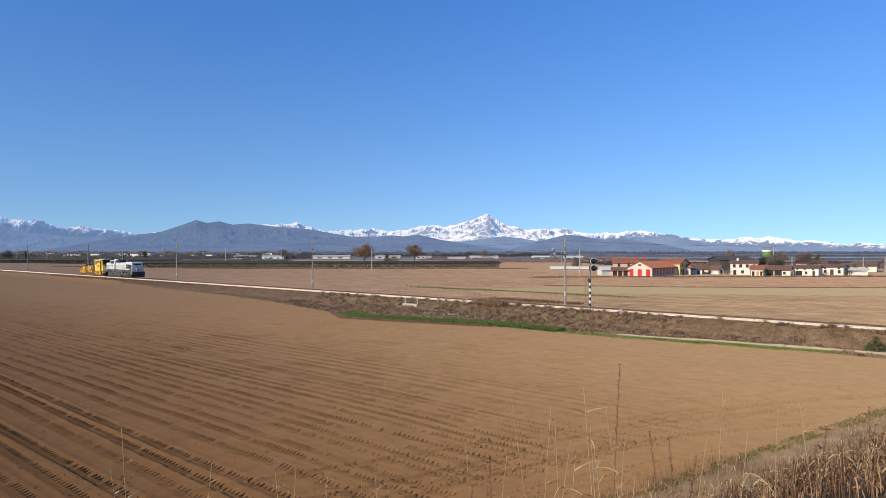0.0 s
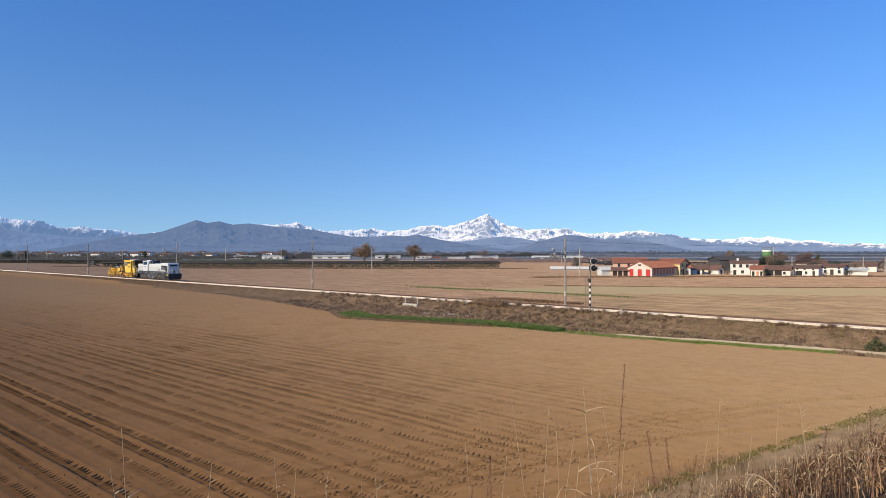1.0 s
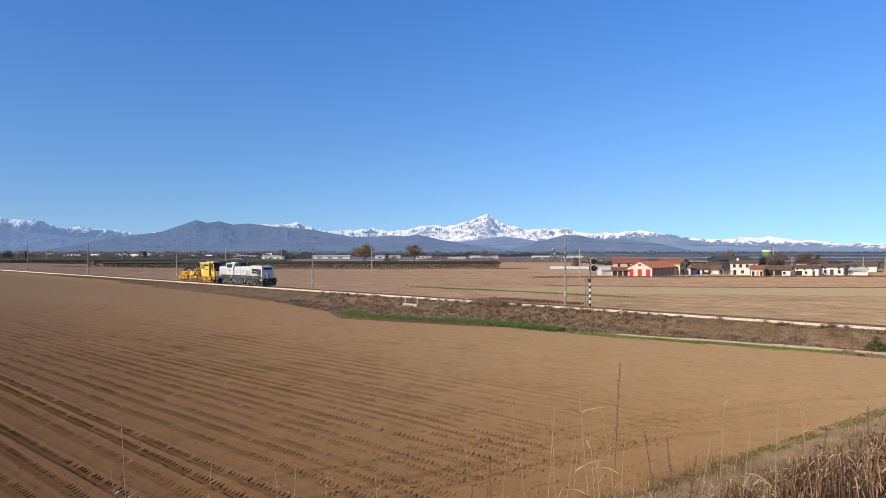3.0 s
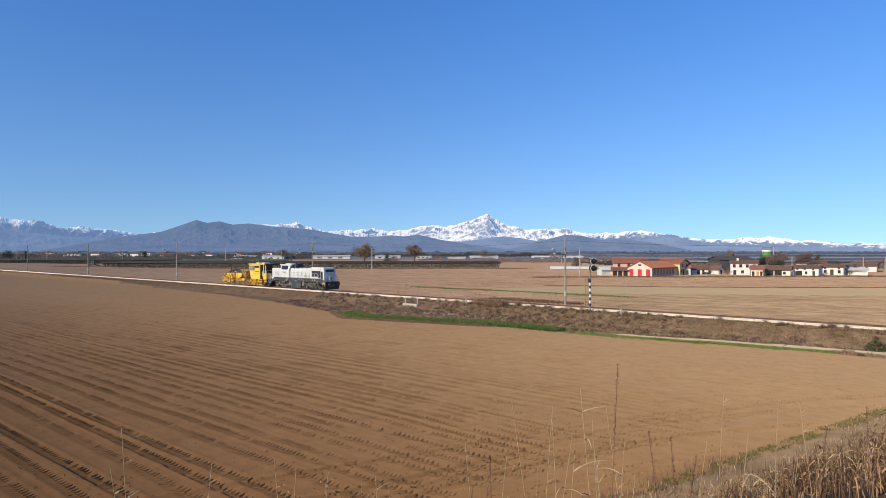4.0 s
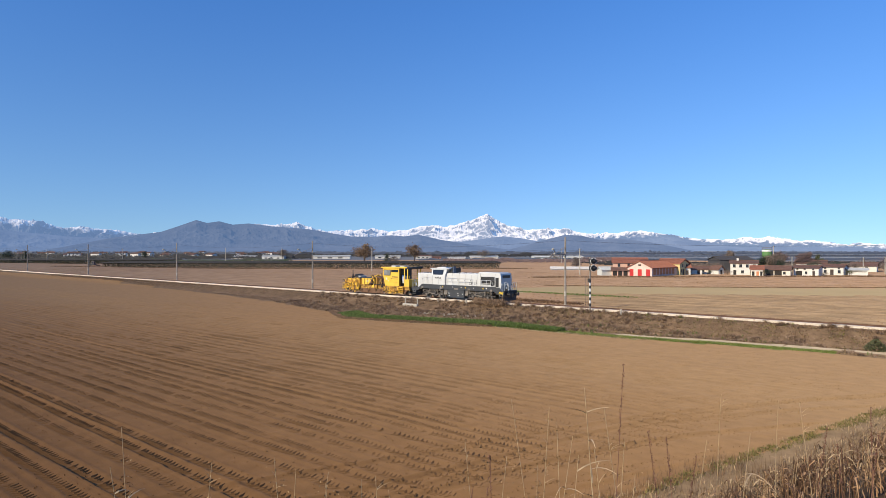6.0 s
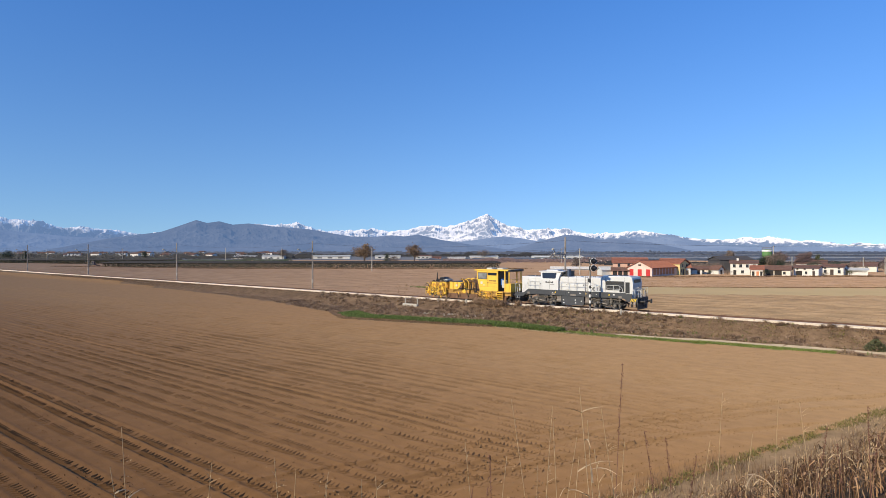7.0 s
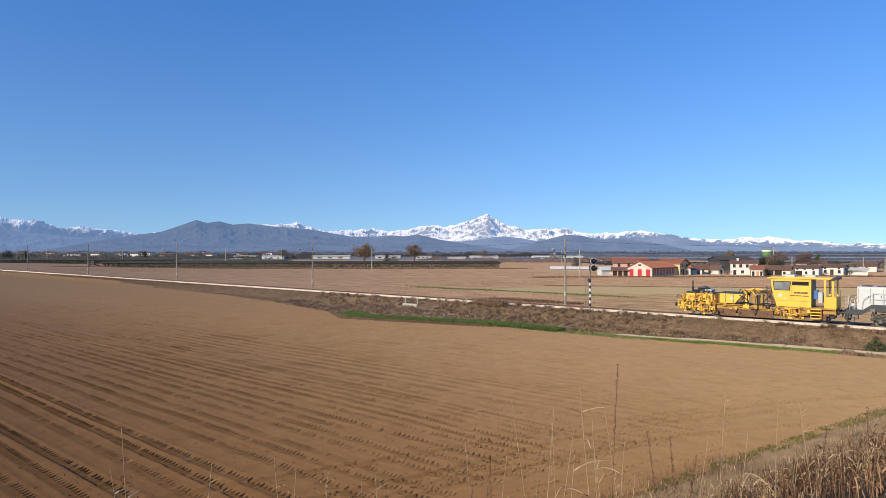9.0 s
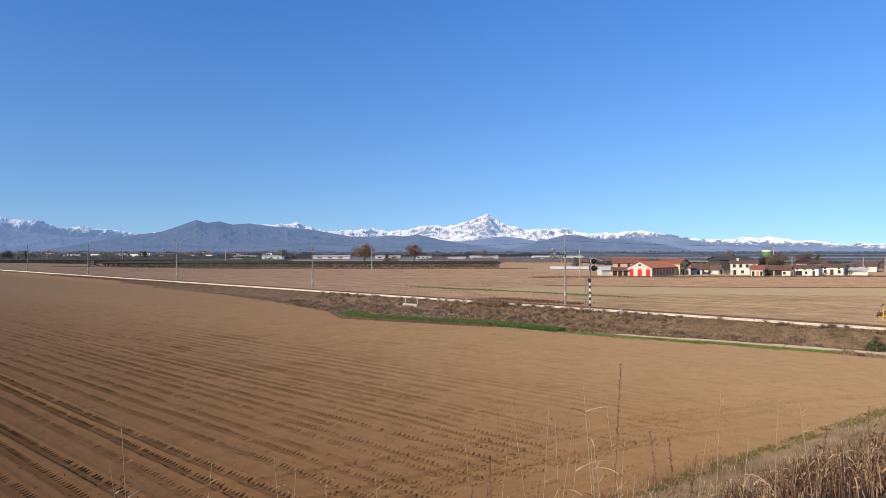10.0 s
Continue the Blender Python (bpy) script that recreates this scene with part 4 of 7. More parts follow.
M_RAILW = mat("handrail_white", (0.60, 0.60, 0.58), 0.4)


def wheelset(parent, x, r=0.5):
    g = Geo()
    for s in (-1, 1):
        g.rod((0, s * 0.70, 0), (0, s * 0.835, 0), r, None, 28)
        g.rod((0, s * 0.66, 0), (0, s * 0.70, 0), r + 0.03, None, 28)
        for k in range(5):
            a = 2 * math.pi * k / 5
            g.rod((0.28 * r * 2 * math.cos(a), s * 0.835, 0.28 * r * 2 * math.sin(a)), (0.28 * r * 2 * math.cos(a), s * 0.855, 0.28 * r * 2 * math.sin(a)), 0.06, None, 8)
    g.rod((0, -1.0, 0), (0, 1.0, 0), 0.09, None, 12)
    ob = part("wheelset", g, M_MECH, parent, "worn steel wheelset", pose(x, 0, r))
    WHEELS.append((ob, x, r))
    return ob


WHEELS = []


def bogie(parent, x):
    g = Geo()
    for s in (-1, 1):
        y0, y1 = sorted((s * 0.98, s * 1.14))
        g.prism([(-1.95, 0.62), (-1.6, 0.85), (-0.7, 0.85), (-0.45, 0.52), (0.45, 0.52), (0.7, 0.85), (1.6, 0.85), (1.95, 0.62), (1.9, 0.5), (1.5, 0.66), (0.85, 0.64), (0.55, 0.36), (-0.55, 0.36), (-0.85, 0.64), (-1.5, 0.66), (-1.9, 0.5)], y0, y1)
        for a in (-1.2, 1.2):
            g.box(a - 0.26, a + 0.26, min(s * 1.0, s * 1.26), max(s * 1.0, s * 1.26), 0.3, 0.62, 0.05)
        g.box(-0.5, 0.5, min(s * 0.7, s * 1.2), max(s * 0.7, s * 1.2), 0.55, 0.95, 0.06)
    g.box(-0.3, 0.3, -1.0, 1.0, 0.45, 0.8)
    g.box(-0.55, 0.55, -1.25, 1.25, 0.9, 1.34)
    b = part("bogie", g, M_LOCOB, parent, "black dusty bogie frame", pose(x, 0, 0))
    for s in (-1, 1):
        for a in (-1.75, -0.72, 0.72, 1.75):
            g = Geo()
            g.rod((a, s * 1.2, 0.85), (a, s * 1.2, 1.3), 0.07, None, 8)
            part("link_rod", g, M_MECH, b)
        g = Geo()
        g.path([(-1.9, s * 1.3, 1.15), (-0.6, s * 1.32, 1.05), (0.6, s * 1.32, 1.18), (1.9, s * 1.3, 1.08)], 0.035)
        part("air_pipe", g, M_MECH, b)
    for s in (-1, 1):
        for a in (-1.2, 1.2):
            g = Geo()
            g.rod((a, s * 1.26, 0.5), (a, s * 1.31, 0.5), 0.17, 0.13, 14)
            part("axle_box_cover", g, M_MECH, b, "round steel axle box cover")
            g = Geo()
            for k in range(5):
                g.rod((a + 0.42 * (1 if a < 0 else -1), s * 1.18, 0.62 + k * 0.075), (a + 0.42 * (1 if a < 0 else -1), s * 1.18, 0.655 + k * 0.075), 0.12, None, 10)
            part("coil_spring", g, M_MECH, b)
        g = Geo()
        g.rod((-0.9, s * 1.3, 0.82), (0.35, s * 1.3, 0.58), 0.05, None, 8)
        g.rod((-0.3, s * 1.3, 0.7), (0.35, s * 1.3, 0.58), 0.075, None, 8)
        part("damper", g, M_MECH, b, "slanting steel damper")
        g = Geo()
        g.rod((-1.75, s * 1.16, 0.22), (-1.75, s * 1.16, 0.7), 0.045, None, 8)
        g.rod((1.75, s * 1.16, 0.22), (1.75, s * 1.16, 0.7), 0.045, None, 8)
        part("sand_pipe", g, M_MECH, b)
    return b


def handrail(parent, pts, posts, y, z0, m=None, r=0.024):
    g = Geo()
    g.path([(x, y, z) for x, z in pts], r)
    for x, zt in posts:
        g.rod((x, y, z0), (x, y, zt), r)
    return part("handrail", g, m or M_RAILW, parent, "white tubular handrail")


def end_gear(parent, x, d):
    """Buffers, coupler, plough and hoses at an end; d is +1 at the front."""
    for s in (-1, 1):
        g = Geo()
        g.rod((x, s * 0.875, 1.06), (x + d * 0.36, s * 0.875, 1.06), 0.13, 0.11, 14)
        g.rod((x + d * 0.30, s * 0.875, 1.06), (x + d * 0.56, s * 0.875, 1.06), 0.085, None, 12)
        g.rod((x + d * 0.56, s * 0.875, 1.06), (x + d * 0.62, s * 0.875, 1.06), 0.25, 0.24, 18)
        part("buffer", g, M_LOCOB, parent, "black round buffer")
    g = Geo()
    g.box(*sorted((x, x + d * 0.30)), -0.09, 0.09, 0.94, 1.12)
    g.rod((x + d * 0.3, 0, 1.0), (x + d * 0.42, 0, 0.62), 0.04)
    g.rod((x + d * 0.3, 0, 1.05), (x + d * 0.40, 0, 1.14), 0.05)
    part("coupling_hook", g, M_LOCOB, parent)
    for y in (-0.45, -0.3, 0.3, 0.45):
        g = Geo()
        g.path([(x, y, 0.95), (x + d * 0.16, y, 0.85), (x + d * 0.2, y, 0.55), (x + d * 0.08, y, 0.42)], 0.028)
        part("brake_hose", g, M_BLACK, parent)


def build_loco():
    ob = thing("locomotive", "white and dark grey diesel locomotive running on the track", "locomotive", rail(-8.5))
    # grey underframe with its raised skirt
    g = Geo()
    g.prism([(-7.88, 1.02), (-6.7, 1.02), (-6.4, 1.34), (6.4, 1.34), (6.7, 1.02), (7.88, 1.02), (7.88, 1.42), (7.0, 1.48), (6.35, 1.95), (-6.0, 1.95), (-6.6, 1.48), (-7.88, 1.42)], -1.5, 1.5)
    fr = part("underframe", g, M_LOCOG, ob, "dark grey underframe and side skirt")
    for x in np.arange(-5.4, 6.2, 1.16):
        g = Geo()
        g.box(x, x + 1.06, -1.512, -1.498, 1.40, 1.90)
        part("skirt_panel", g, M_LOCOG, fr)
    for x0, x1, z0, z1 in ((-0.5, -0.38, 1.66, 1.76), (0.95, 1.1, 1.64, 1.76), (3.0, 3.1, 1.62, 1.72), (5.05, 5.25, 1.64, 1.8), (-2.6, -2.5, 1.6, 1.7)):
        g = Geo()
        g.box(x0, x1, -1.522, -1.512, z0, z1)
        part("notice_plate", g, M_RAILW, fr, "small white notice plate")
    # fuel tank and boxes
    g = Geo()
    g.prism([(-1.45, 0.42), (-1.3, 0.28), (1.3, 0.28), (1.45, 0.42), (1.45, 1.36), (-1.45, 1.36)], -1.4, 1.4, "y")
    tank = part("fuel_tank", g, M_LOCOG, ob, "dark grey fuel tank with small white plates")
    for x0, z0 in ((-1.25, 0.78), (-1.2, 0.45), (0.3, 0.82), (0.32, 0.5), (1.05, 0.72)):
        g = Geo()
        g.box(x0, x0 + 0.14, -1.412, -1.398, z0, z0 + 0.12)
        part("notice_plate", g, M_RAILW, tank)
    for x0, x1 in ((1.55, 2.05), (-2.1, -1.55)):
        g = Geo()
        g.rod((x0, -1.15, 0.72), (x1, -1.15, 0.72), 0.22, None, 14)
        g.box(x0, x1, -1.3, 1.3, 0.85, 1.36)
        part("air_reservoir", g, M_MECH, ob, "dusty steel air reservoir")
    # hoods
    def hood(name, x0, x1, z0, z1, w, c=0.13):
        g = Geo()
        g.prism([(-w, z0), (w, z0), (w, z1 - c), (w - 0.05, z1 - c * 0.35), (w - c, z1), (-w + c, z1), (-w + 0.05, z1 - c * 0.35), (-w, z1 - c)], x0, x1, "x")
        return part(name, g, M_LOCOW, ob, "white engine hood")
    rear = hood("rear_hood", -7.05, -4.15, 1.47, 3.48, 1.2)
    long_hood = hood("long_hood", -1.9, 3.50, 1.94, 3.56, 1.2)
    g = Geo()
    w, c = 1.22, 0.14
    g.prism([(3.53, 1.94), (6.33, 1.94), (6.85, 1.47), (7.18, 1.47), (7.25, 3.0), (7.12, 3.66), (6.9, 3.74), (3.53, 3.64)], -w, w)
    front = part("front_hood", g, M_LOCOW, ob, "white front hood with cooling grilles")
    g = Geo()
    g.box(3.53, 6.9, -1.05, 1.05, 3.6, 3.80, 0.06)
    part("roof_cowl", g, M_LOCOW, front)
    # service doors, proud of the hood sides
    for hb, xs, z0, z1 in ((rear, (-6.95, -6.05, -5.15), 2.05, 3.32), (long_hood, (-1.7, -0.65, 0.45, 1.5, 2.5), 2.05, 3.38)):
        for s in (-1, 1):
            for x in xs:
                g = Geo()
                wd = 0.84 if hb is rear else 0.95
                y = s * 1.2
                g.box(x, x + wd, min(y, y + s * 0.018), max(y, y + s * 0.018), z0, z1)
                d = part("service_door", g, M_LOCOW, hb)
                g = Geo()
                g.box(x - 0.03, x, min(y, y + s * 0.006), max(y, y + s * 0.006), z0, z1)
                part("door_gap", g, M_MECH, d, "dark gap at the door's edge")
                g = Geo()
                g.box(x + wd - 0.12, x + wd - 0.06, min(y, y + s * 0.04), max(y, y + s * 0.04), z0 + 0.5, z0 + 0.66)
                part("latch", g, M_LOCOG, d)
    for x in (0.44, -0.66):
        g = Geo()
        g.box(x - 0.012, x + 0.012, -1.208, 1.208, 1.96, 3.566)
        part("seam", g, M_LOCOG, long_hood, "dark panel seam")
    g = Geo()
    g.box(3.50, 3.53, -1.15, 1.15, 1.97, 3.53)
    part("seam", g, M_DARK, ob, "dark gap between the hoods")
    # grab rails and lifting eyes along the hood's roof edge
    for x in (-1.2, 0.0, 1.2, 2.4, 4.2, 5.6, -6.4, -5.2):
        g = Geo()
        zt = 3.58 if x < 3.5 and x > -2 else 3.76 if x > 3.5 else 3.5
        g.path([(x, -0.98, zt - 0.02), (x, -0.98, zt + 0.1), (x + 0.3, -0.98, zt + 0.1), (x + 0.3, -0.98, zt - 0.02)], 0.02)
        part("grab_rail", g, M_LOCOG, ob, "grey roof grab rail")
    # cable run and boxes along the frame
    for x0, x1, z0, z1 in ((-6.1, -5.7, 1.35, 1.6), (-2.7, -2.2, 1.35, 1.6), (-0.2, 0.5, 1.36, 1.6), (2.1, 2.5, 1.35, 1.6), (5.7, 6.1, 1.35, 1.6)):
        g = Geo()
        g.box(x0, x1, -1.56, -1.5, z0, z1, 0.02)
        part("frame_box", g, M_MECH, fr, "dusty equipment box")
    # roof hatches and fans
    for x in (-0.2, 0.9, 2.0):
        g = Geo()
        g.box(x, x + 0.8, -0.55, 0.55, 3.56, 3.62, 0.03)
        part("roof_hatch", g, M_LOCOW, long_hood)
    for x in (-6.4, -5.3):
        g = Geo()
        g.rod((x, 0, 3.48), (x, 0, 3.55), 0.42, 0.4, 20)
        part("roof_fan", g, M_LOCOG, rear, "grey roof fan")
    for x in (4.4, 5.7):
        g = Geo()
        g.rod((x, 0, 3.80), (x, 0, 3.84), 0.52, None, 22)
        part("roof_fan", g, M_DARK, front, "dark round cooling fan")
    # cooling grilles: dark wells with slats
    for s in (-1, 1):
        g = Geo()
        g.box(4.04, 6.24, min(s * w, s * (w + 0.006)), max(s * w, s * (w + 0.006)), 2.22, 3.22)
        part("grille_panel", g, M_LOCOG, front, "dark grille surround")
        for x0, x1, z0, z1, up in ((4.1, 6.15, 2.86, 3.18, 0), (4.1, 4.62, 2.28, 2.72, 0), (4.72, 5.62, 2.28, 2.72, 0), (5.72, 6.18, 2.05, 2.72, 1), (6.4, 6.84, 1.95, 3.12, 1)):
            g = Geo()
            y = s * w
            g.box(x0, x1, min(y, y + s * 0.012), max(y, y + s * 0.012), z0, z1)
            gr = part("grille", g, M_DARK, front, "dark cooling grille")
            g = Geo()
            for k in range(1, 6):
                z = z0 + (z1 - z0) * k / 6
                g.box(x0 + 0.02, x1 - 0.02, min(y, y + s * 0.03), max(y, y + s * 0.03), z - 0.012, z + 0.012)
            part("slats", g, M_LOCOB, gr)
            g = Geo()
            a = 0.02
            for bx in ((x0 - a, x1 + a, z0 - a, z0), (x0 - a, x1 + a, z1, z1 + a), (x0 - a, x0, z0, z1), (x1, x1 + a, z0, z1)):
                g.box(bx[0], bx[1], min(y, y + s * 0.035), max(y, y + s * 0.035), bx[2], bx[3])
            part("grille_frame", g, M_LOCOG, gr)
    # cab
    g = Geo()
    lo, hi = 1.5, 1.34
    ring = []
    for z, x0, x1, y in ((1.94, -4.15, -1.85, lo), (3.15, -4.15, -1.85, lo), (4.02, -4.32, -1.55, hi), (4.08, -4.3, -1.57, hi - 0.04)):
        ring.append([(x0, -y, z), (x1, -y, z), (x1, y, z), (x0, y, z)])
    vs = [p for r in ring for p in r]
    fs = [(3, 2, 1, 0), (12, 13, 14, 15)]
    for r in range(3):
        fs += [(4 * r + i, 4 * r + (i + 1) % 4, 4 * r + 4 + (i + 1) % 4, 4 * r + 4 + i) for i in range(4)]
    g.add(vs, fs)
    cab = part("cab", g, M_LOCOW, ob, "white driver's cab with tinted windows")
    g = Geo()
    g.box(-4.55, -1.2, -1.42, 1.42, 4.08, 4.19, 0.05)
    part("cab_roof", g, M_LOCOW, cab)
    g = Geo()
    g.box(-3.9, -2.3, -0.7, 0.7, 4.19, 4.33, 0.05)
    part("roof_unit", g, M_LOCOW, cab, "white roof unit")
    g = Geo()
    g.rod((-1.9, 0.3, 4.19), (-1.9, 0.3, 4.42), 0.02)
    g.rod((-4.2, -0.5, 4.19), (-4.2, -0.5, 4.36), 0.03)
    part("aerial", g, M_BLACK, cab)
    for s in (-1, 1):
        def side(z):
            return s * (lo + (hi - lo) * (z - 3.15) / 0.87 + 0.008) if z > 3.15 else s * (lo + 0.008)
        g = Geo()
        z0, z1 = 3.30, 3.97
        o = [(-3.98, z0 + 0.08), (-3.9, z0), (-2.3, z0), (-2.2, z0 + 0.08), (-2.12, z1 - 0.06), (-2.18, z1), (-4.0, z1), (-4.07, z1 - 0.06)]
        vs = [(x, side(z) + s * e, z) for e in (0.0, 0.012) for x, z in o]
        g.add(vs, [tuple(range(8)), tuple(range(15, 7, -1))] + [(i, 8 + i, 8 + (i + 1) % 8, (i + 1) % 8) for i in range(8)])
        part("side_window", g, M_GLASS, cab, "dark tinted side window")
        # maker's mark as plain bars
        g = Geo()
        for x, wd, h in ((-3.55, 0.16, 0.17), (-3.36, 0.12, 0.12), (-3.2, 0.12, 0.14), (-3.05, 0.12, 0.14), (-2.9, 0.05, 0.17), (-2.81, 0.12, 0.12), (-2.66, 0.13, 0.17)):
            g.box(x, x + wd, min(s * 1.5, s * 1.508), max(s * 1.5, s * 1.508), 2.78, 2.78 + h)
        part("maker_mark", g, M_DARK, cab, "dark maker's mark on the cab side")
        g = Geo()
        g.box(-2.95, -2.35, min(s * 1.5, s * 1.508), max(s * 1.5, s * 1.508), 2.56, 2.60)
        part("small_mark", g, M_MECH, cab)
        g = Geo()
        for bx in ((-4.05, -4.03), (-3.0, -2.98)):
            g.box(*bx, min(s * 1.5, s * 1.508), max(s * 1.5, s * 1.508), 2.0, 3.14)
        part("door_seam", g, M_LOCOG, cab)
    for x0, x1, d in ((-1.84, -1.60, 1), (-4.16, -4.30, -1)):
        for y0, y1 in ((-1.25, -0.1), (0.1, 1.25)):
            g = Geo()
            z0, z1 = 3.62, 3.98
            xa, xb = [(x0 + (x1 - x0) * (z - 3.15) / 0.87 + d * 0.012) for z in (z0, z1)]
            g.add([(xa, y0, z0), (xa, y1, z0), (xb, y1, z1), (xb, y0, z1), (xa + d * .015, y0, z0), (xa + d * .015, y1, z0), (xb + d * .015, y1, z1), (xb + d * .015, y0, z1)],
                  [(0, 1, 2, 3), (7, 6, 5, 4), (0, 4, 5, 1), (1, 5, 6, 2), (2, 6, 7, 3), (3, 7, 4, 0)])
            part("windscreen", g, M_GLASS, cab, "dark tinted windscreen")
    # exhaust stack in front of the cab
    g = Geo()
    g.prism([(-1.5, 3.56), (-0.98, 3.56), (-0.98, 4.25), (-1.2, 4.22)], -0.95, 0.95)
    part("exhaust_housing", g, M_BLACK, ob, "black exhaust housing")
    g = Geo()
    g.box(-0.95, -0.66, -0.95, -0.45, 3.56, 4.44, 0.04)
    part("exhaust_stack", g, mat("stack_blue", (0.05, 0.07, 0.11), 0.5), ob, "dark blue-grey exhaust stack")
    # handrails on both walkways
    for s in (-1, 1):
        y = s * 1.46
        handrail(ob, [(-1.6, 2.95), (2.6, 2.95), (3.9, 2.35)], [(x, 2.95) for x in (-1.6, -0.55, 0.5, 1.55, 2.6)], y, 1.95)
        handrail(ob, [(-1.6, 2.48), (2.75, 2.48)], [], y, 1.95)
        handrail(ob, [(4.3, 2.75), (5.75, 2.75), (6.1, 2.45), (6.3, 1.6)], [(4.3, 2.75), (5.1, 2.75), (5.75, 2.75)], y, 1.95)
        handrail(ob, [(4.3, 2.35), (5.9, 2.35)], [], y, 1.95)
        handrail(ob, [(-4.4, 2.95), (-5.9, 2.95), (-6.6, 2.4), (-6.75, 1.5)], [(-4.4, 2.95), (-5.15, 2.95), (-5.9, 2.95)], y, 1.95)
        handrail(ob, [(-4.4, 2.48), (-6.2, 2.48)], [], y, 1.95)
        for xa, d in ((7.45, 1), (-7.45, -1)):
            handrail(ob, [(xa - d * 0.25, 2.35), (xa, 2.45), (xa + d * 0.12, 1.9), (xa + d * 0.12, 0.75)], [(xa - d * 0.25, 2.35)], y, 0.8)
            for k in range(3):
                g = Geo()
                g.box(xa - 0.28, xa + 0.2, min(s * 1.15, s * 1.48), max(s * 1.15, s * 1.48), 0.45 + 0.3 * k, 0.49 + 0.3 * k)
                part("step", g, M_MECH, ob, "steel step tread")
            g = Geo()
            g.box(xa + 0.20, xa + 0.24, min(s * 1.1, s * 1.48), max(s * 1.1, s * 1.48), 0.42, 1.1)
            g.box(xa - 0.32, xa - 0.28, min(s * 1.1, s * 1.48), max(s * 1.1, s * 1.48), 0.42, 1.1)
            part("step_hanger", g, M_LOCOG, ob)
        g = Geo()
        for k in range(4):
            x = 7.05 + k * 0.17
            g.prism([(x, 1.06), (x + 0.09, 1.06), (x + 0.22, 1.38), (x + 0.13, 1.38)], min(s * 1.502, s * 1.51), max(s * 1.502, s * 1.51))
        part("hazard_stripes", g, M_HAZY, ob, "yellow warning stripes on the frame end")
    # ends
    for x, d in ((7.88, 1), (-7.88, -1)):
        g = Geo()
        g.box(*sorted((x, x - d * 0.12)), -1.45, 1.45, 0.75, 1.5)
        part("buffer_beam", g, M_LOCOB, ob, "black buffer beam")
        end_gear(ob, x, d)
        g = Geo()
        g.prism([(-1.35, 0.2), (1.35, 0.2), (1.45, 0.72), (-1.45, 0.72)], x - d * 0.05, x - d * 0.1, "x")
        part("plough", g, M_LOCOB, ob, "black rail plough")
        for s in (-1, 1):
            g = Geo()
            g.path([(x, s * 1.35, 1.5), (x, s * 1.35, 2.5), (x, s * 0.5, 2.5), (x, s * 0.5, 1.5)], 0.024)
            g.path([(x, s * 1.35, 2.0), (x, s * 0.5, 2.0)], 0.02)
            part("end_rail", g, M_RAILW, ob, "white tubular end rail")
            hx = 7.235 if d > 0 else -7.05
            g = Geo()
            g.rod((hx, s * 0.95, 2.25), (hx + d * 0.06, s * 0.95, 2.25), 0.14, 0.13, 16)
            part("headlight", g, M_LAMPW, ob, "round glass headlight")
            g = Geo()
            g.box(*sorted((hx, hx + d * 0.03)), s * 0.5 - 0.22, s * 0.5 + 0.22, 1.7, 2.9)
            part("end_door", g, M_LOCOW, ob)
    g = Geo()
    g.box(7.19, 7.27, -0.85, 0.85, 3.08, 3.45)
    part("end_grille", g, M_DARK, ob, "dark end grille")
    # small clutter at both ends: cable boxes, jumper leads and lamp brackets behind the end rails
    rnd = random.Random(61)
    for x, d in ((7.4, 1), (-7.4, -1)):
        for k in range(9):
            g = Geo()
            y, z = rnd.uniform(-1.35, 1.2), rnd.uniform(1.5, 2.5)
            if k % 3 == 0:
                g.box(x - 0.1, x + 0.1, y, y + rnd.uniform(0.12, 0.3), z - 0.12, z + rnd.uniform(0.05, 0.2), 0.02)
                part("cable_box", g, M_RAILW if k % 2 else M_MECH, ob, "small cable box")
            else:
                g.path([(x - d * 0.1, y, z), (x + d * 0.25, y + 0.05, z + 0.12), (x + d * 0.42, y + 0.1, z - 0.2), (x + d * 0.46, y + 0.1, 1.2)], 0.03)
                part("jumper_lead", g, M_RAILW if k % 2 else M_LOCOG, ob, "hanging jumper lead")
    # yellow warning triangles on the frame
    for x in (-2.2, 1.75, 4.6):
        g = Geo()
        g.prism([(x - 0.11, 1.62), (x + 0.11, 1.62), (x, 1.82)], -1.53, -1.522)
        part("warning_sign", g, M_HAZY, fr, "small yellow warning triangle")
    # seams and hinges of the cooling hood
    for x in (4.0, 6.3):
        g = Geo()
        g.box(x - 0.012, x + 0.012, -1.226, 1.226, 1.97, 3.64)
        part("seam", g, M_LOCOG, front, "dark panel seam")
    # brake gear, sand boxes and cable runs between and around the bogies
    for k in range(34):
        x = rnd.choice((-4.15, 3.95)) + rnd.uniform(-2.5, 2.5)
        g = Geo()
        y, z = -1.18 - rnd.uniform(0, 0.18), rnd.uniform(0.5, 1.3)
        if k % 2:
            g.box(x - rnd.uniform(0.05, 0.16), x + rnd.uniform(0.05, 0.16), y, y + 0.2, z - 0.08, z + rnd.uniform(0.05, 0.16), 0.02)
            part("brake_gear", g, M_MECH if k % 4 == 1 else M_LOCOB, ob)
        else:
            g.path([(x - 0.35, y, z), (x, y - 0.04, z + rnd.uniform(-0.15, 0.15)), (x + 0.35, y, z - 0.05)], 0.03)
            part("brake_pipe", g, M_MECH, ob, "dusty brake pipe")
    bogie(ob, -4.15), bogie(ob, 3.95)
    for x in (-5.35, -2.95, 2.75, 5.15):
        wheelset(ob, x)
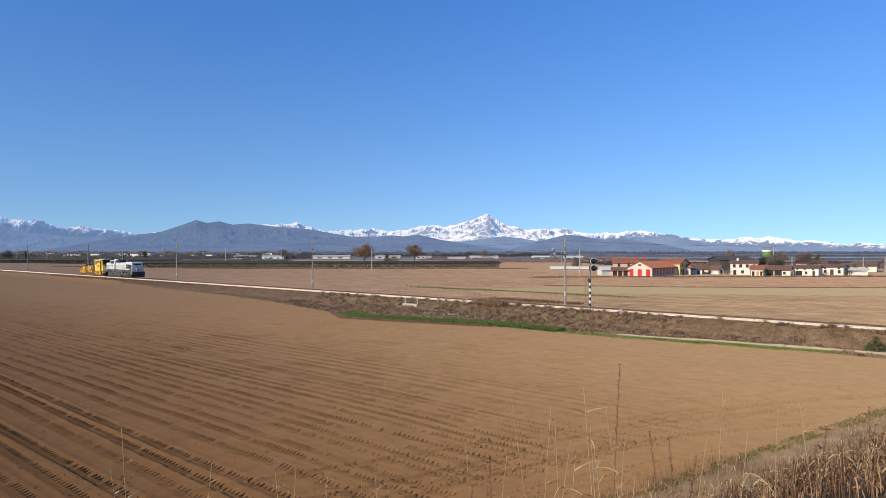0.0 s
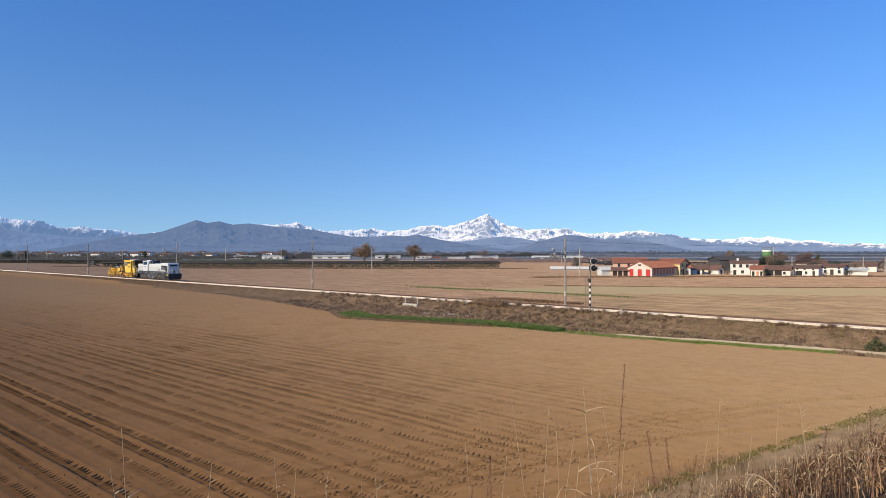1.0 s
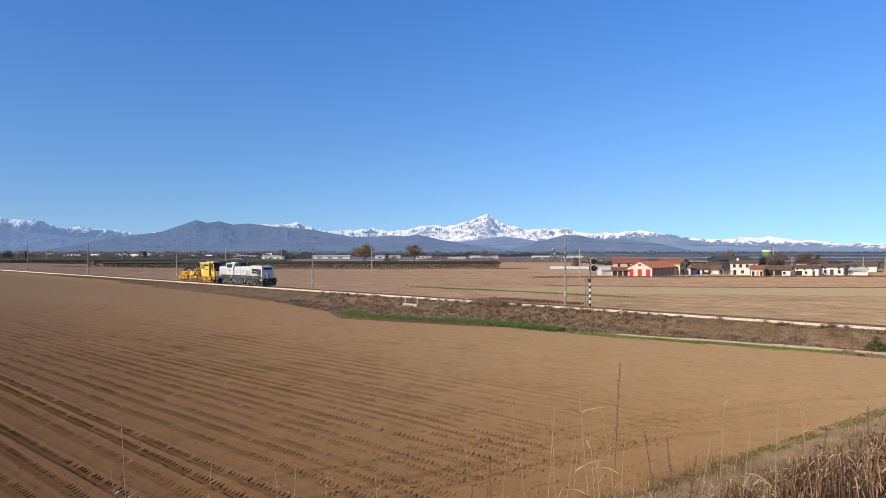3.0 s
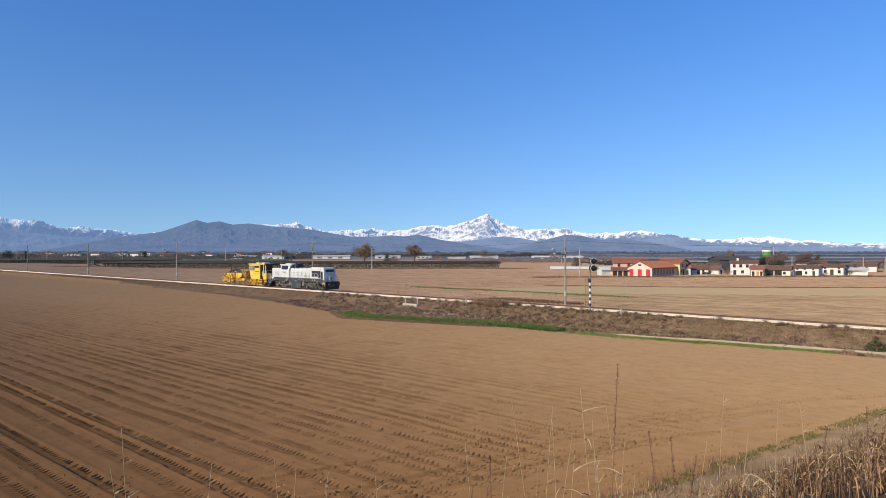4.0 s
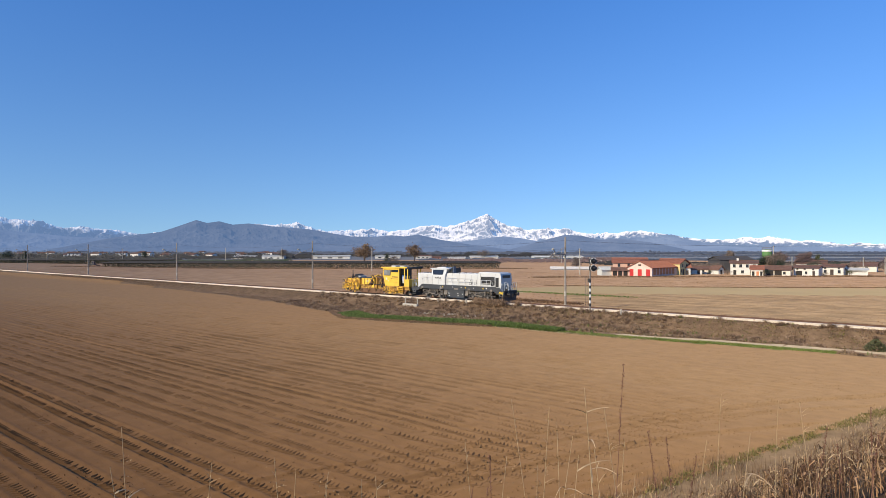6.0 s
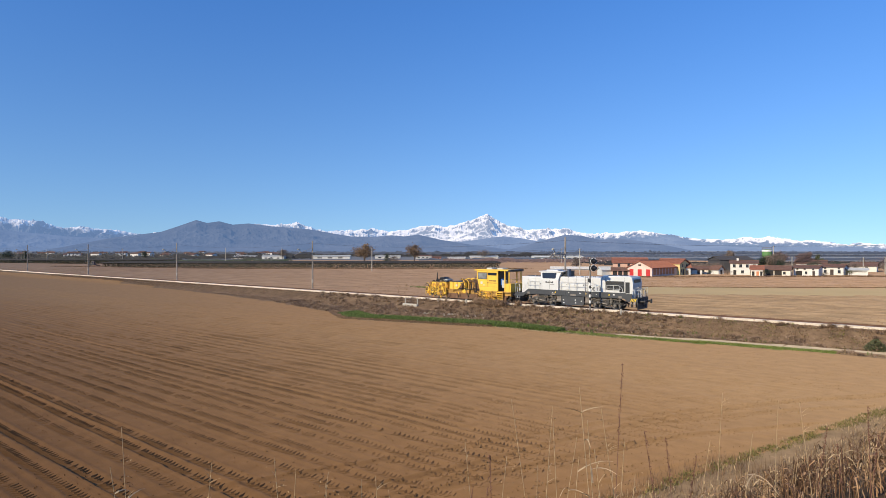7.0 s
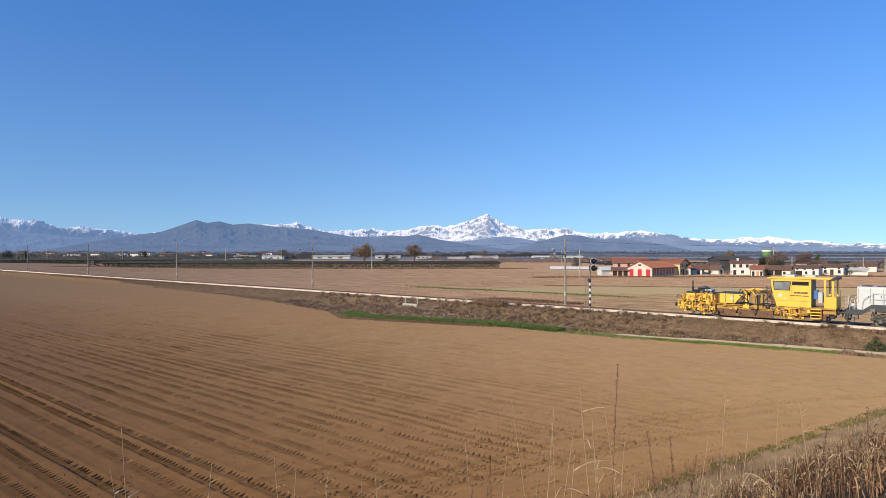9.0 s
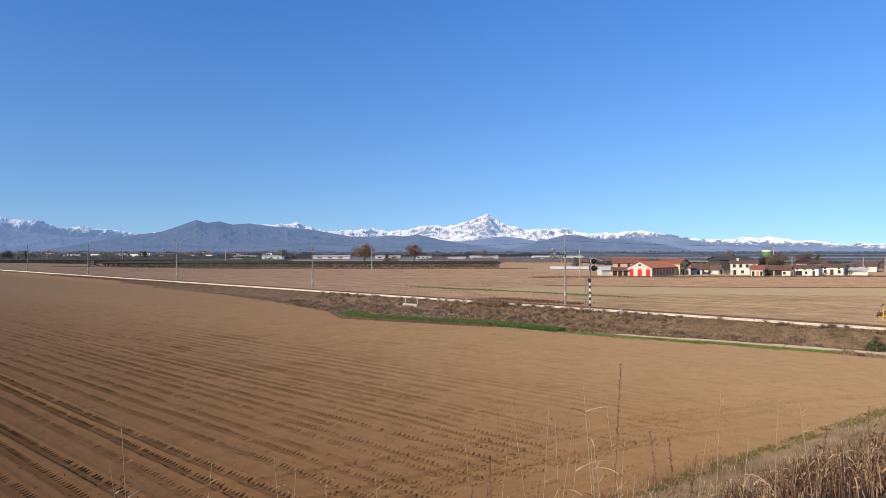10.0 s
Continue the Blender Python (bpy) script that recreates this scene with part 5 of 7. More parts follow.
    # class letters
    for s in (-1, 1):
        fo = bpy.data.curves.new("class_letters", "FONT")
        fo.body, fo.size, fo.extrude = "DE 18", 0.56, 0.004
        fo.materials.append(M_LOCOG)
        t = new("class_letters", fo)
        t.parent = ob
        t.matrix_basis = pose(2.05, -1.226, 2.06, 90, 0, 0) if s < 0 else pose(3.5, 1.226, 2.06, 90, 0, 180)
        tagged(t, "dark grey class letters")
    return ob


loco = build_loco()


# ---- the yellow track machine ----
M_YEL = mat("yellow_paint", (0.82, 0.50, 0.06), 0.45, 0, 0.12, 1.2, 0, 18.0)
M_YELD = mat("dirty_yellow", (0.40, 0.22, 0.05), 0.65, 0, 0.45, 3.0, 0.01, 14.0)
M_RUST = mat("rusty_plate", (0.17, 0.09, 0.05), 0.75, 0.2, 0.45, 2.5, 0.01, 14.0)
M_ORANGE = mat("orange_paint", (0.62, 0.31, 0.06), 0.5, 0, 0.3, 2.5, 0, 14.0)
# lighter glass: a reflection of the sky put into the base colour
M_SKYGLASS = mat("cab_glass", (0.22, 0.23, 0.23), 0.08, 0, 0.35, 1.6)
M_BLUE = mat("blue_cover", (0.05, 0.14, 0.40), 0.5)
M_SEAT = mat("pale_panel", (0.50, 0.50, 0.46), 0.6)


def build_machine():
    ob = thing("track_machine", "yellow ballast plough machine coupled behind the locomotive", "track machine", rail(-24.45))
    g = Geo()
    for s in (-1, 1):
        g.box(-6.7, 7.2, min(s * 0.95, s * 1.15), max(s * 0.95, s * 1.15), 0.88, 1.28)
    for x in (-6.6, -5.0, -3.2, -1.0, 1.0, 3.0, 5.0, 7.0):
        g.box(x, x + 0.2, -0.95, 0.95, 0.9, 1.25)
    fr = part("chassis", g, M_YELD, ob, "dirty yellow chassis beams")
    g = Geo()
    g.box(2.3, 7.2, -1.38, 1.38, 1.28, 1.42)
    g.box(-6.6, -0.6, -1.3, 1.3, 1.28, 1.36)
    part("deck", g, M_YELD, ob, "dirty yellow deck plates")
    # engine box at the rear
    g = Geo()
    g.prism([(-6.45, 1.36), (-3.4, 1.36), (-3.4, 2.3), (-6.1, 2.3), (-6.45, 2.0)], -1.1, 1.1)
    eng = part("engine_box", g, M_YEL, ob, "yellow engine housing with dark grilles")
    for x0, x1, z0, z1, m, lb in ((-6.0, -5.2, 1.5, 2.2, M_YEL, ""), (-5.1, -4.3, 1.62, 2.25, M_YELD, "worn and stained cover"), (-4.2, -3.5, 1.5, 2.3, M_YEL, "")):
        g = Geo()
        g.box(x0, x1, -1.13, -1.095, z0, z1)
        part("service_door", g, m, eng, lb)
    g = Geo()
    g.box(-6.1, -3.35, -1.13, 1.13, 2.29, 2.35)
    part("top_rim", g, M_BLACK, eng, "black top rim")
    g = Geo()
    g.rod((-5.6, -0.5, 2.45), (-5.6, -0.5, 3.55), 0.06, None, 10)
    g.rod((-5.6, -0.5, 2.45), (-5.6, -0.5, 2.85), 0.11, None, 10)
    part("exhaust_pipe", g, M_BLACK, ob, "black upright exhaust pipe")
    g = Geo()
    g.prism([(-5.2, 2.45), (-3.6, 2.45), (-4.2, 2.75), (-4.6, 2.95), (-5.0, 2.9)], -0.6, 0.6)
    g.rod((-4.9, -0.6, 2.8), (-4.2, -0.6, 2.85), 0.09)
    part("air_filter", g, M_BLACK, ob, "black air filter and pipes")
    g = Geo()
    g.box(-4.4, -3.7, -0.62, 0.62, 2.5, 2.68, 0.04)
    part("cooler", g, M_SEAT, ob, "grey cooler on the housing")
    # side tools under the engine: arms, cylinders and a plough
    for k, (x, z) in enumerate(((-6.3, 0.95), (-5.5, 0.85), (-4.7, 0.95), (-4.0, 0.8))):
        g = Geo()
        g.box(x - 0.22, x + 0.26, -1.5, -1.18, z - 0.32, z + 0.36, 0.05)
        g.rod((x, -1.5, z + 0.1), (x + 0.45, -1.5, z + 0.45), 0.06)
        g.rod((x + 0.1, -1.53, z - 0.1), (x + 0.1, -1.45, z - 0.1), 0.14, None, 12)
        part("side_tool", g, M_YELD if k % 2 else M_YEL, ob, "yellow side tool with arms")
    g = Geo()
    for x in (-6.0, -5.1, -4.3, -3.6):
        g.rod((x, -1.56, 0.55), (x + 0.5, -1.56, 1.15), 0.035, None, 6)
        g.rod((x + 0.3, -1.58, 1.35), (x + 0.1, -1.58, 0.7), 0.03, None, 6)
    part("hydraulic_rods", g, M_MECH, ob, "steel hydraulic rods")
    # pipes, valves and fittings along the visible side
    rnd = random.Random(8)
    for k in range(46):
        x = rnd.uniform(-6.4, 5.0)
        z = rnd.uniform(0.45, 1.3)
        g = Geo()
        w, h = rnd.uniform(0.05, 0.2), rnd.uniform(0.05, 0.22)
        y = -1.22 - rnd.uniform(0, 0.3)
        if k % 3:
            g.box(x - w, x + w, y, y + 0.3, z - h, z + h, 0.02)
        else:
            g.path([(x - 0.4, y, z), (x, y - 0.03, z + 0.15), (x + 0.4, y, z - 0.05)], 0.03)
        part("pipe" if k % 3 == 0 else "fitting", g, (M_BLACK, M_YELD, M_YEL, M_RUST, M_BLACK)[k % 5], ob)
    # plain black box added as the shade in the chassis gaps
    g = Geo()
    g.box(-6.5, 7.0, -0.9, 0.9, 0.45, 1.2)
    part("underbody", g, M_BLACK, ob, "black box for the dark gaps between the beams")
    for x in (-6.2, -5.15, -4.25, -3.45, -2.8, -2.2, -1.5):
        g = Geo()
        g.box(x - 0.03, x + 0.03, -1.27, -1.2, 1.36, 2.4)
        part("rib", g, M_YELD, ob, "dark panel rib")
    # tube frames that carry the side tools
    for x0, x1, z0, z1, m in ((-6.75, -6.15, 0.5, 1.62, M_YEL), (-5.95, -5.2, 0.55, 1.5, M_YEL), (-5.05, -4.35, 0.42, 1.55, M_YEL), (-4.6, -3.75, 0.4, 1.3, M_ORANGE), (-3.6, -3.1, 0.5, 1.55, M_YEL), (3.05, 3.6, 0.4, 1.25, M_YEL), (3.7, 4.45, 0.42, 1.3, M_ORANGE), (2.3, 2.85, 0.5, 1.3, M_YELD)):
        y = -1.62
        g = Geo()
        g.path([(x0, y + 0.2, z0), (x0, y, z0 + 0.15), (x0 + 0.05, y, z1), (x1 - 0.1, y, z1 - 0.04), (x1, y, z0 + 0.2), (x1 - 0.15, y + 0.2, z0)], 0.045)
        g.rod((x0, y, (z0 + z1) / 2), (x1, y, (z0 + z1) / 2 - 0.08), 0.045)
        g.box((x0 + x1) / 2 - 0.1, (x0 + x1) / 2 + 0.1, y - 0.04, y + 0.1, z0 + 0.2, z0 + 0.42, 0.02)
        part("tool_frame", g, m, ob, "yellow tube frame" if m == M_YEL else "orange tube frame")
    for x in (-5.6, -4.85, -4.0, -2.5, -0.8, 1.6, 3.3):
        g = Geo()
        g.rod((x, -1.6, 0.7), (x, -1.5, 0.7), 0.2, None, 14)
        g.rod((x, -1.66, 0.7), (x, -1.6, 0.7), 0.08, None, 10)
        part("roller", g, M_BLACK if x < -3 else M_RUST, ob, "dark greasy roller")
    # clutter over the portal and the deck's edge
    for x in (-0.95, -0.55, 1.5, 1.85):
        g = Geo()
        g.path([(x, -1.1, 2.5), (x + 0.12, -1.15, 2.85), (x + 0.32, -1.1, 2.62)], 0.05)
        part("hose", g, M_BLACK, ob)
    g = Geo()
    g.path([(-1.2, -1.3, 1.5), (-0.4, -1.32, 1.62), (0.5, -1.34, 1.45), (1.5, -1.3, 1.6), (2.3, -1.3, 1.5)], 0.06)
    g.path([(-0.9, -1.3, 2.3), (-0.2, -1.3, 1.9), (0.1, -1.3, 1.3)], 0.05)
    g.path([(1.9, -1.3, 2.4), (1.3, -1.3, 1.8), (1.2, -1.3, 1.2)], 0.05)
    part("hose", g, M_BLACK, ob)
    g = Geo()
    g.path([(-6.4, -1.3, 1.55), (-5.2, -1.36, 1.42), (-4.0, -1.3, 1.5), (-3.0, -1.3, 1.42)], 0.05)
    part("hose", g, M_BLACK, ob, "black hydraulic hose")
    # valves, lamps, brackets and bent pipes before the engine and under the cab
    for k in range(120):
        far = k % 3
        x = rnd.uniform(-6.6, -3.2) if far else rnd.uniform(2.2, 5.1)
        z = rnd.uniform(0.4, 2.1) if far else rnd.uniform(0.35, 1.35)
        y = -1.16 - rnd.uniform(0, 0.34)
        m = (M_YEL, M_YEL, M_YELD, M_ORANGE, M_YEL, M_BLACK, M_YELD)[k % 7]
        g = Geo()
        kind = k % 4
        if kind == 0:
            w, h = rnd.uniform(0.04, 0.16), rnd.uniform(0.04, 0.16)
            g.box(x - w, x + w, y, y + 0.2, z - h, z + h, 0.02)
            part("valve_box", g, m, ob)
        elif kind == 1:
            g.path([(x - 0.3, y, z + rnd.uniform(-0.2, 0.2)), (x - 0.1, y - 0.05, z + 0.18), (x + 0.12, y - 0.04, z + 0.14), (x + 0.28, y, z - rnd.uniform(0.1, 0.35))], 0.04)
            part("bent_pipe", g, m, ob)
        elif kind == 2:
            g.rod((x, y - 0.02, z - 0.22), (x + rnd.uniform(-0.25, 0.25), y - 0.02, z + 0.22), 0.05, None, 8)
            g.rod((x, y - 0.05, z - 0.22), (x, y + 0.06, z - 0.22), 0.09, None, 10)
            part("cylinder", g, m, ob)
        else:
            g.prism([(x - 0.16, z - 0.18), (x + 0.1, z - 0.2), (x + 0.2, z + 0.05), (x + 0.02, z + 0.2), (x - 0.12, z + 0.1)], y, y + 0.05)
            part("bracket", g, m, ob)
    # lattice beside the cab, and coolers, hoses and lamps over the engine
    g = Geo()
    for x in (1.62, 1.98):
        g.rod((x, -1.25, 1.3), (x - 0.08, -1.25, 3.25), 0.05, None, 8)
    for k in range(7):
        g.rod((1.6, -1.25, 1.5 + 0.25 * k), (1.95, -1.25, 1.62 + 0.25 * k), 0.035, None, 6)
    part("lattice_mast", g, M_RUST, ob, "rusty lattice beside the cab")
    for k in range(14):
        x = rnd.uniform(-6.1, -3.5)
        g = Geo()
        if k % 2:
            g.path([(x - 0.3, -0.9, 2.35), (x - 0.1, -0.95, 2.6), (x + 0.15, -0.9, 2.62), (x + 0.3, -0.9, 2.35)], 0.045)
            part("hose", g, M_BLACK, ob)
        else:
            g.box(x - 0.12, x + 0.14, -1.0, -0.7, 2.33, 2.42 + 0.14 * rnd.random(), 0.02)
            part("top_fitting", g, (M_BLACK, M_YELD, M_MECH)[k % 3], ob)
    for k in range(12):
        x = rnd.uniform(-0.7, 1.9)
        g = Geo()
        g.path([(x - 0.25, -1.25, 2.65), (x, -1.28, 2.78 + 0.12 * rnd.random()), (x + 0.3, -1.25, 2.6 - 0.4 * rnd.random())], 0.04)
        part("pipe", g, (M_YEL, M_RUST, M_BLACK)[k % 3], ob)
    # hopper
    g = Geo()
    g.prism([(-2.85, 1.45), (-1.35, 1.45), (-0.55, 2.4), (-2.85, 2.4)], -1.2, 1.2)
    hp = part("hopper", g, M_YEL, ob, "yellow hopper")
    g = Geo()
    g.box(-2.9, -0.5, -1.24, 1.24, 2.40, 2.46)
    part("hopper_rim", g, M_BLACK, hp, "dark hopper rim")
    g = Geo()
    g.box(-1.75, -1.4, -1.215, -1.195, 1.8, 2.05)
    part("notice_plate", g, M_RAILW, hp, "small white notice plate")
    # lifting portal over the ploughs
    for s in (-1, 1):
        g = Geo()
        y0, y1 = sorted((s * 1.05, s * 1.2))
        g.prism([(-1.25, 1.3), (-0.95, 1.3), (-0.3, 2.5), (1.55, 2.5), (2.2, 1.3), (2.5, 1.3), (1.75, 2.68), (-0.5, 2.68)], y0, y1)
        part("portal", g, M_RUST, ob, "brown steel lifting portal")
    g = Geo()
    g.prism([(-0.35, 2.68), (1.3, 2.68), (0.9, 2.86), (0.5, 2.96), (0.1, 2.84)], -0.5, 0.5)
    g.rod((-0.6, -0.7, 2.72), (0.3, -0.7, 2.92), 0.07)
    g.rod((1.5, -0.7, 2.72), (0.6, -0.7, 2.92), 0.07)
    part("lifting_gear", g, M_YEL, ob, "yellow lifting gear")
    for x in (-0.35, 0.35, 1.05):
        g = Geo()
        g.box(x - 0.1, x + 0.1, -1.1, -0.85, 0.8, 2.4)
        g.rod((x + 0.22, -1.0, 1.0), (x + 0.22, -1.0, 2.3), 0.055)
        g.box(x - 0.22, x + 0.3, -1.25, -0.95, 1.0, 1.35)
        part("lifting_arm", g, M_YEL if x < 0.3 else M_YELD, ob, "yellow lifting arm")
    g = Geo()
    g.box(0.55, 0.9, -0.9, 0.9, 1.2, 2.3)
    part("valve_block", g, M_BLACK, ob)
    for x0, x1 in ((-2.6, -1.1), (-1.0, 0.6), (0.7, 2.2)):
        g = Geo()
        g.prism([(x0, 0.22), (x1, 0.22), (x1 - 0.12, 0.92), (x0 + 0.12, 0.88)], -1.52, -1.46)
        g.box(x0 + 0.3, x0 + 0.45, -1.46, -0.9, 0.6, 0.75)
        part("plough_blade", g, M_RUST, ob, "rusty brown plough blade")
    # cab
    g = Geo()
    z1 = 4.03
    g.prism([(2.42, 1.42), (5.15, 1.42), (5.15, z1), (1.92, z1), (1.98, 3.1)], -1.4, 1.4)
    cab = part("cab", g, M_YEL, ob, "yellow cab with large windows")
    g = Geo()
    g.prism([(1.6, 4.02), (7.15, 4.04), (7.25, 4.16), (7.0, 4.22), (1.9, 4.18), (1.62, 4.12)], -1.5, 1.5)
    part("cab_roof", g, M_YEL, ob, "long yellow cab roof")
    g = Geo()
    g.prism([(6.55, 3.88), (7.3, 4.0), (7.3, 4.2), (7.05, 4.24)], -1.53, 1.53)
    part("roof_edge", g, M_BLACK, ob, "black roof edge")
    for x in (2.9, 4.6):
        g = Geo()
        g.box(x, x + 0.9, -0.6, 0.6, 4.18, 4.38, 0.06)
        part("roof_unit", g, M_SEAT, ob, "pale roof unit")
    for s in (-1, 1):
        y0, y1 = sorted((s * 1.398, s * 1.412))
        for o in ([(2.2, 2.95), (3.5, 2.95), (3.58, 3.76), (2.12, 3.76)], [(3.72, 3.46), (5.05, 3.46), (5.05, 3.76), (3.72, 3.76)]):
            g = Geo()
            g.prism(o, y0, y1)
            win = part("window", g, M_SKYGLASS if o[0][0] < 3 else M_GLASS, cab, "grey window with the sky's reflection in its colour" if o[0][0] < 3 else "dark window")
            g = Geo()
            for (xa, za), (xb, zb) in zip(o, o[1:] + o[:1]):
                g.rod((xa, s * 1.412, za), (xb, s * 1.412, zb), 0.03, None, 6)
            part("window_frame", g, M_BLACK, win)
        g = Geo()
        for x, wd in ((3.85, 0.22), (4.12, 0.3), (4.47, 0.2), (4.7, 0.28)):
            g.box(x, x + wd, y0, y1, 2.66, 2.82)
        part("maker_mark", g, M_RUST, cab, "brown maker's mark")
        g = Geo()
        for x, wd in ((3.55, 0.4), (4.0, 0.5), (4.55, 0.52)):
            g.box(x, x + wd, y0, y1, 2.42, 2.5)
        part("small_mark", g, M_RUST, cab)
        g = Geo()
        g.box(2.55, 2.85, y0, y1, 2.3, 2.6)
        g.box(3.0, 3.18, y0, y1, 2.1, 2.22)
        part("notice_plate", g, M_RAILW, cab, "white notice plate")
        g = Geo()
        g.box(2.3, 5.14, y0, y1, 1.95, 1.98)
        g.box(3.62, 3.65, y0, y1, 2.0, 4.0)
        part("panel_seam", g, M_YELD, cab)
    # open entrance behind the cab, with its partition, seat and guard box
    # near-black sheet added over the cab's end as the entrance's inner shade
    g = Geo()
    g.box(5.15, 5.22, -1.0, 1.38, 1.42, 4.02)
    part("bulkhead", g, M_DARK, ob, "dark sheet for the doorway's shaded interior")
    g = Geo()
    g.box(5.35, 5.75, -0.9, -0.3, 2.2, 3.0, 0.05)
    part("cover", g, M_BLUE, ob, "blue cover in the doorway")
    g = Geo()
    g.box(5.78, 6.15, -1.25, -0.5, 1.9, 2.85, 0.05)
    part("control_panel", g, M_SEAT, ob, "pale grey control panel")
    for x, y in ((5.2, -1.38), (6.35, -1.38), (6.98, -1.38), (6.35, 1.38), (6.98, 1.38)):
        g = Geo()
        g.box(x - 0.07, x + 0.07, y - 0.04, y + 0.04, 1.42, 4.03)
        part("roof_post", g, M_YEL, ob, "yellow roof post")
    g = Geo()
    g.box(6.40, 7.25, -1.4, 1.4, 1.42, 2.45, 0.04)
    part("front_box", g, M_YEL, ob, "yellow front tool box")
    g = Geo()
    g.path([(7.2, -1.3, 2.45), (7.2, -1.3, 2.95), (7.2, 1.3, 2.95), (7.2, 1.3, 2.45)], 0.025)
    part("guard_rail", g, M_YEL, ob, "yellow guard rail")
    for k in range(4):
        g = Geo()
        g.box(5.2, 6.05, -1.52, -1.2, 0.42 + 0.27 * k, 0.5 + 0.27 * k)
        part("step", g, M_YEL, ob, "yellow step tread")
    g = Geo()
    for x in (5.18, 6.05):
        g.box(x, x + 0.05, -1.52, -1.2, 0.4, 1.4)
    part("step_hanger", g, M_YELD, ob)
    for x0, x1, z0, m, lb in ((2.5, 3.2, 0.75, M_MECH, "grey air cylinder"), (3.4, 4.1, 0.55, M_YEL, "yellow oil tank"), (4.2, 5.0, 0.65, M_YELD, "dirty yellow tool locker")):
        g = Geo()
        g.box(x0, x1, -1.42, -0.9, z0, 1.26, 0.06)
        g.rod((x0 + 0.1, -1.45, z0 + 0.15), (x1 - 0.1, -1.45, z0 + 0.15), 0.07)
        part("under_box", g, m, ob, lb)
    for x in (-3.2, 6.15):
        for s in (-1, 1):
            g = Geo()
            g.box(x - 0.3, x + 0.3, min(s * 1.0, s * 1.25), max(s * 1.0, s * 1.25), 0.3, 0.66, 0.06)
            g.box(x - 0.5, x + 0.5, min(s * 1.05, s * 1.15), max(s * 1.05, s * 1.15), 0.66, 0.88)
            part("axle_box", g, M_RUST, ob, "brown axle box")
        wheelset(ob, x, 0.42)
    for x, d in ((-6.78, -1), (7.2, 1)):
        g = Geo()
        g.box(*sorted((x, x - d * 0.1)), -1.25, 1.25, 0.8, 1.35)
        part("buffer_beam", g, M_YELD, ob)
        for s in (-1, 1):
            g = Geo()
            g.rod((x, s * 0.875, 1.06), (x + d * 0.45, s * 0.875, 1.06), 0.1, None, 12)
            g.rod((x + d * 0.40, s * 0.875, 1.06), (x + d * 0.46, s * 0.875, 1.06), 0.23, None, 18)
            part("buffer", g, M_LOCOB, ob, "black round buffer")
        g = Geo()
        g.rod((x, 0, 1.0), (x + d * 0.5, 0, 0.98), 0.06)
        part("coupling_hook", g, M_LOCOB, ob)
    return ob


machine = build_machine()


# ---- trees, hedges, orchard ----
M_BARK = mat("bark", (0.10, 0.075, 0.055), 0.9, 0, 0.3, 4.0, 0.02, 20.0)
LEAF = {
    "rust": leaf_mat("rust_leaves", (0.19, 0.12, 0.07)), "brown": leaf_mat("brown_twigs", (0.18, 0.135, 0.105)), "plum": leaf_mat("plum_twigs", (0.17, 0.115, 0.11)),
    # hazy: the blue-grey of distance haze put into the twigs' colour
    "green": leaf_mat("dark_needles", (0.035, 0.05, 0.03)), "far": leaf_mat("dull_far_twigs", (0.030, 0.031, 0.034), 0.10), "hazy": leaf_mat("haze_tinted_twigs", (0.085, 0.105, 0.15), 0.06), "olive": leaf_mat("olive_leaves", (0.08, 0.085, 0.035))}


def leaf(g, c, r, rnd, k=0):
    a, b = Vector([rnd.gauss(0, 1) for _ in range(3)]).normalized(), Vector([rnd.gauss(0, 1) for _ in range(3)])
    b = (b - a * a.dot(b)).normalized()
    c = Vector(c)
    g.add([c + a * r, c + b * r * 0.6, c - a * r, c - b * r * 0.6], [(0, 1, 2, 3)], k)


def tree(kind, x, y, h, w, seed, label, z=-2.55, n=2200, conifer=False):
    rnd = random.Random(seed)
    ob = thing("tree", label, "tree", pose(x, y, z))
    g = Geo()
    g.rod((0, 0, -0.3), (0.1, 0, h * 0.45), 0.035 * h, 0.022 * h, 9)
    g.rod((0.1, 0, h * 0.45), (0, 0.1, h * 0.93), 0.022 * h, 0.004 * h, 7)
    clumps = []
    for k in range(13 if not conifer else 20):
        a = 2.4 * k + rnd.uniform(-0.4, 0.4)
        zz = h * (rnd.uniform(0.22, 0.6) if not conifer else 0.12 + 0.8 * k / 20)
        reach = w * 0.5 * (rnd.uniform(0.55, 0.95) if not conifer else (1 - 0.9 * k / 20))
        tip = (reach * math.cos(a), reach * math.sin(a), zz + (h * rnd.uniform(0.1, 0.32) if not conifer else -0.03 * h))
        g.rod((0.1 * zz / h, 0, zz), tip, 0.010 * h, 0.003 * h, 5)
        clumps.append((tip, w * rnd.uniform(0.16, 0.26)))
        clumps.append(((tip[0] * 0.5, tip[1] * 0.5, tip[2] * 0.95), w * rnd.uniform(0.14, 0.24)))
    if not conifer:
        clumps += [((rnd.uniform(-.15, .15) * w, rnd.uniform(-.15, .15) * w, h * rnd.uniform(0.72, 0.9)), w * rnd.uniform(0.14, 0.2)) for _ in range(6)]
    part("trunk", g, M_BARK, ob, "dark branching trunk")
    g = Geo()
    for i in range(n):
        c, r = rnd.choice(clumps)
        d = Vector([rnd.gauss(0, 0.55) for _ in range(3)]) * r
        leaf(g, Vector(c) + Vector((d.x, d.y, d.z * 0.8)), h * rnd.uniform(0.014, 0.034), rnd)
    part("crown", g, LEAF[kind], ob, {"rust": "thinning rust-brown foliage", "brown": "bare brown twigs", "plum": "dull purple-brown twigs", "green": "dark green foliage", "olive": "olive green foliage"}[kind])


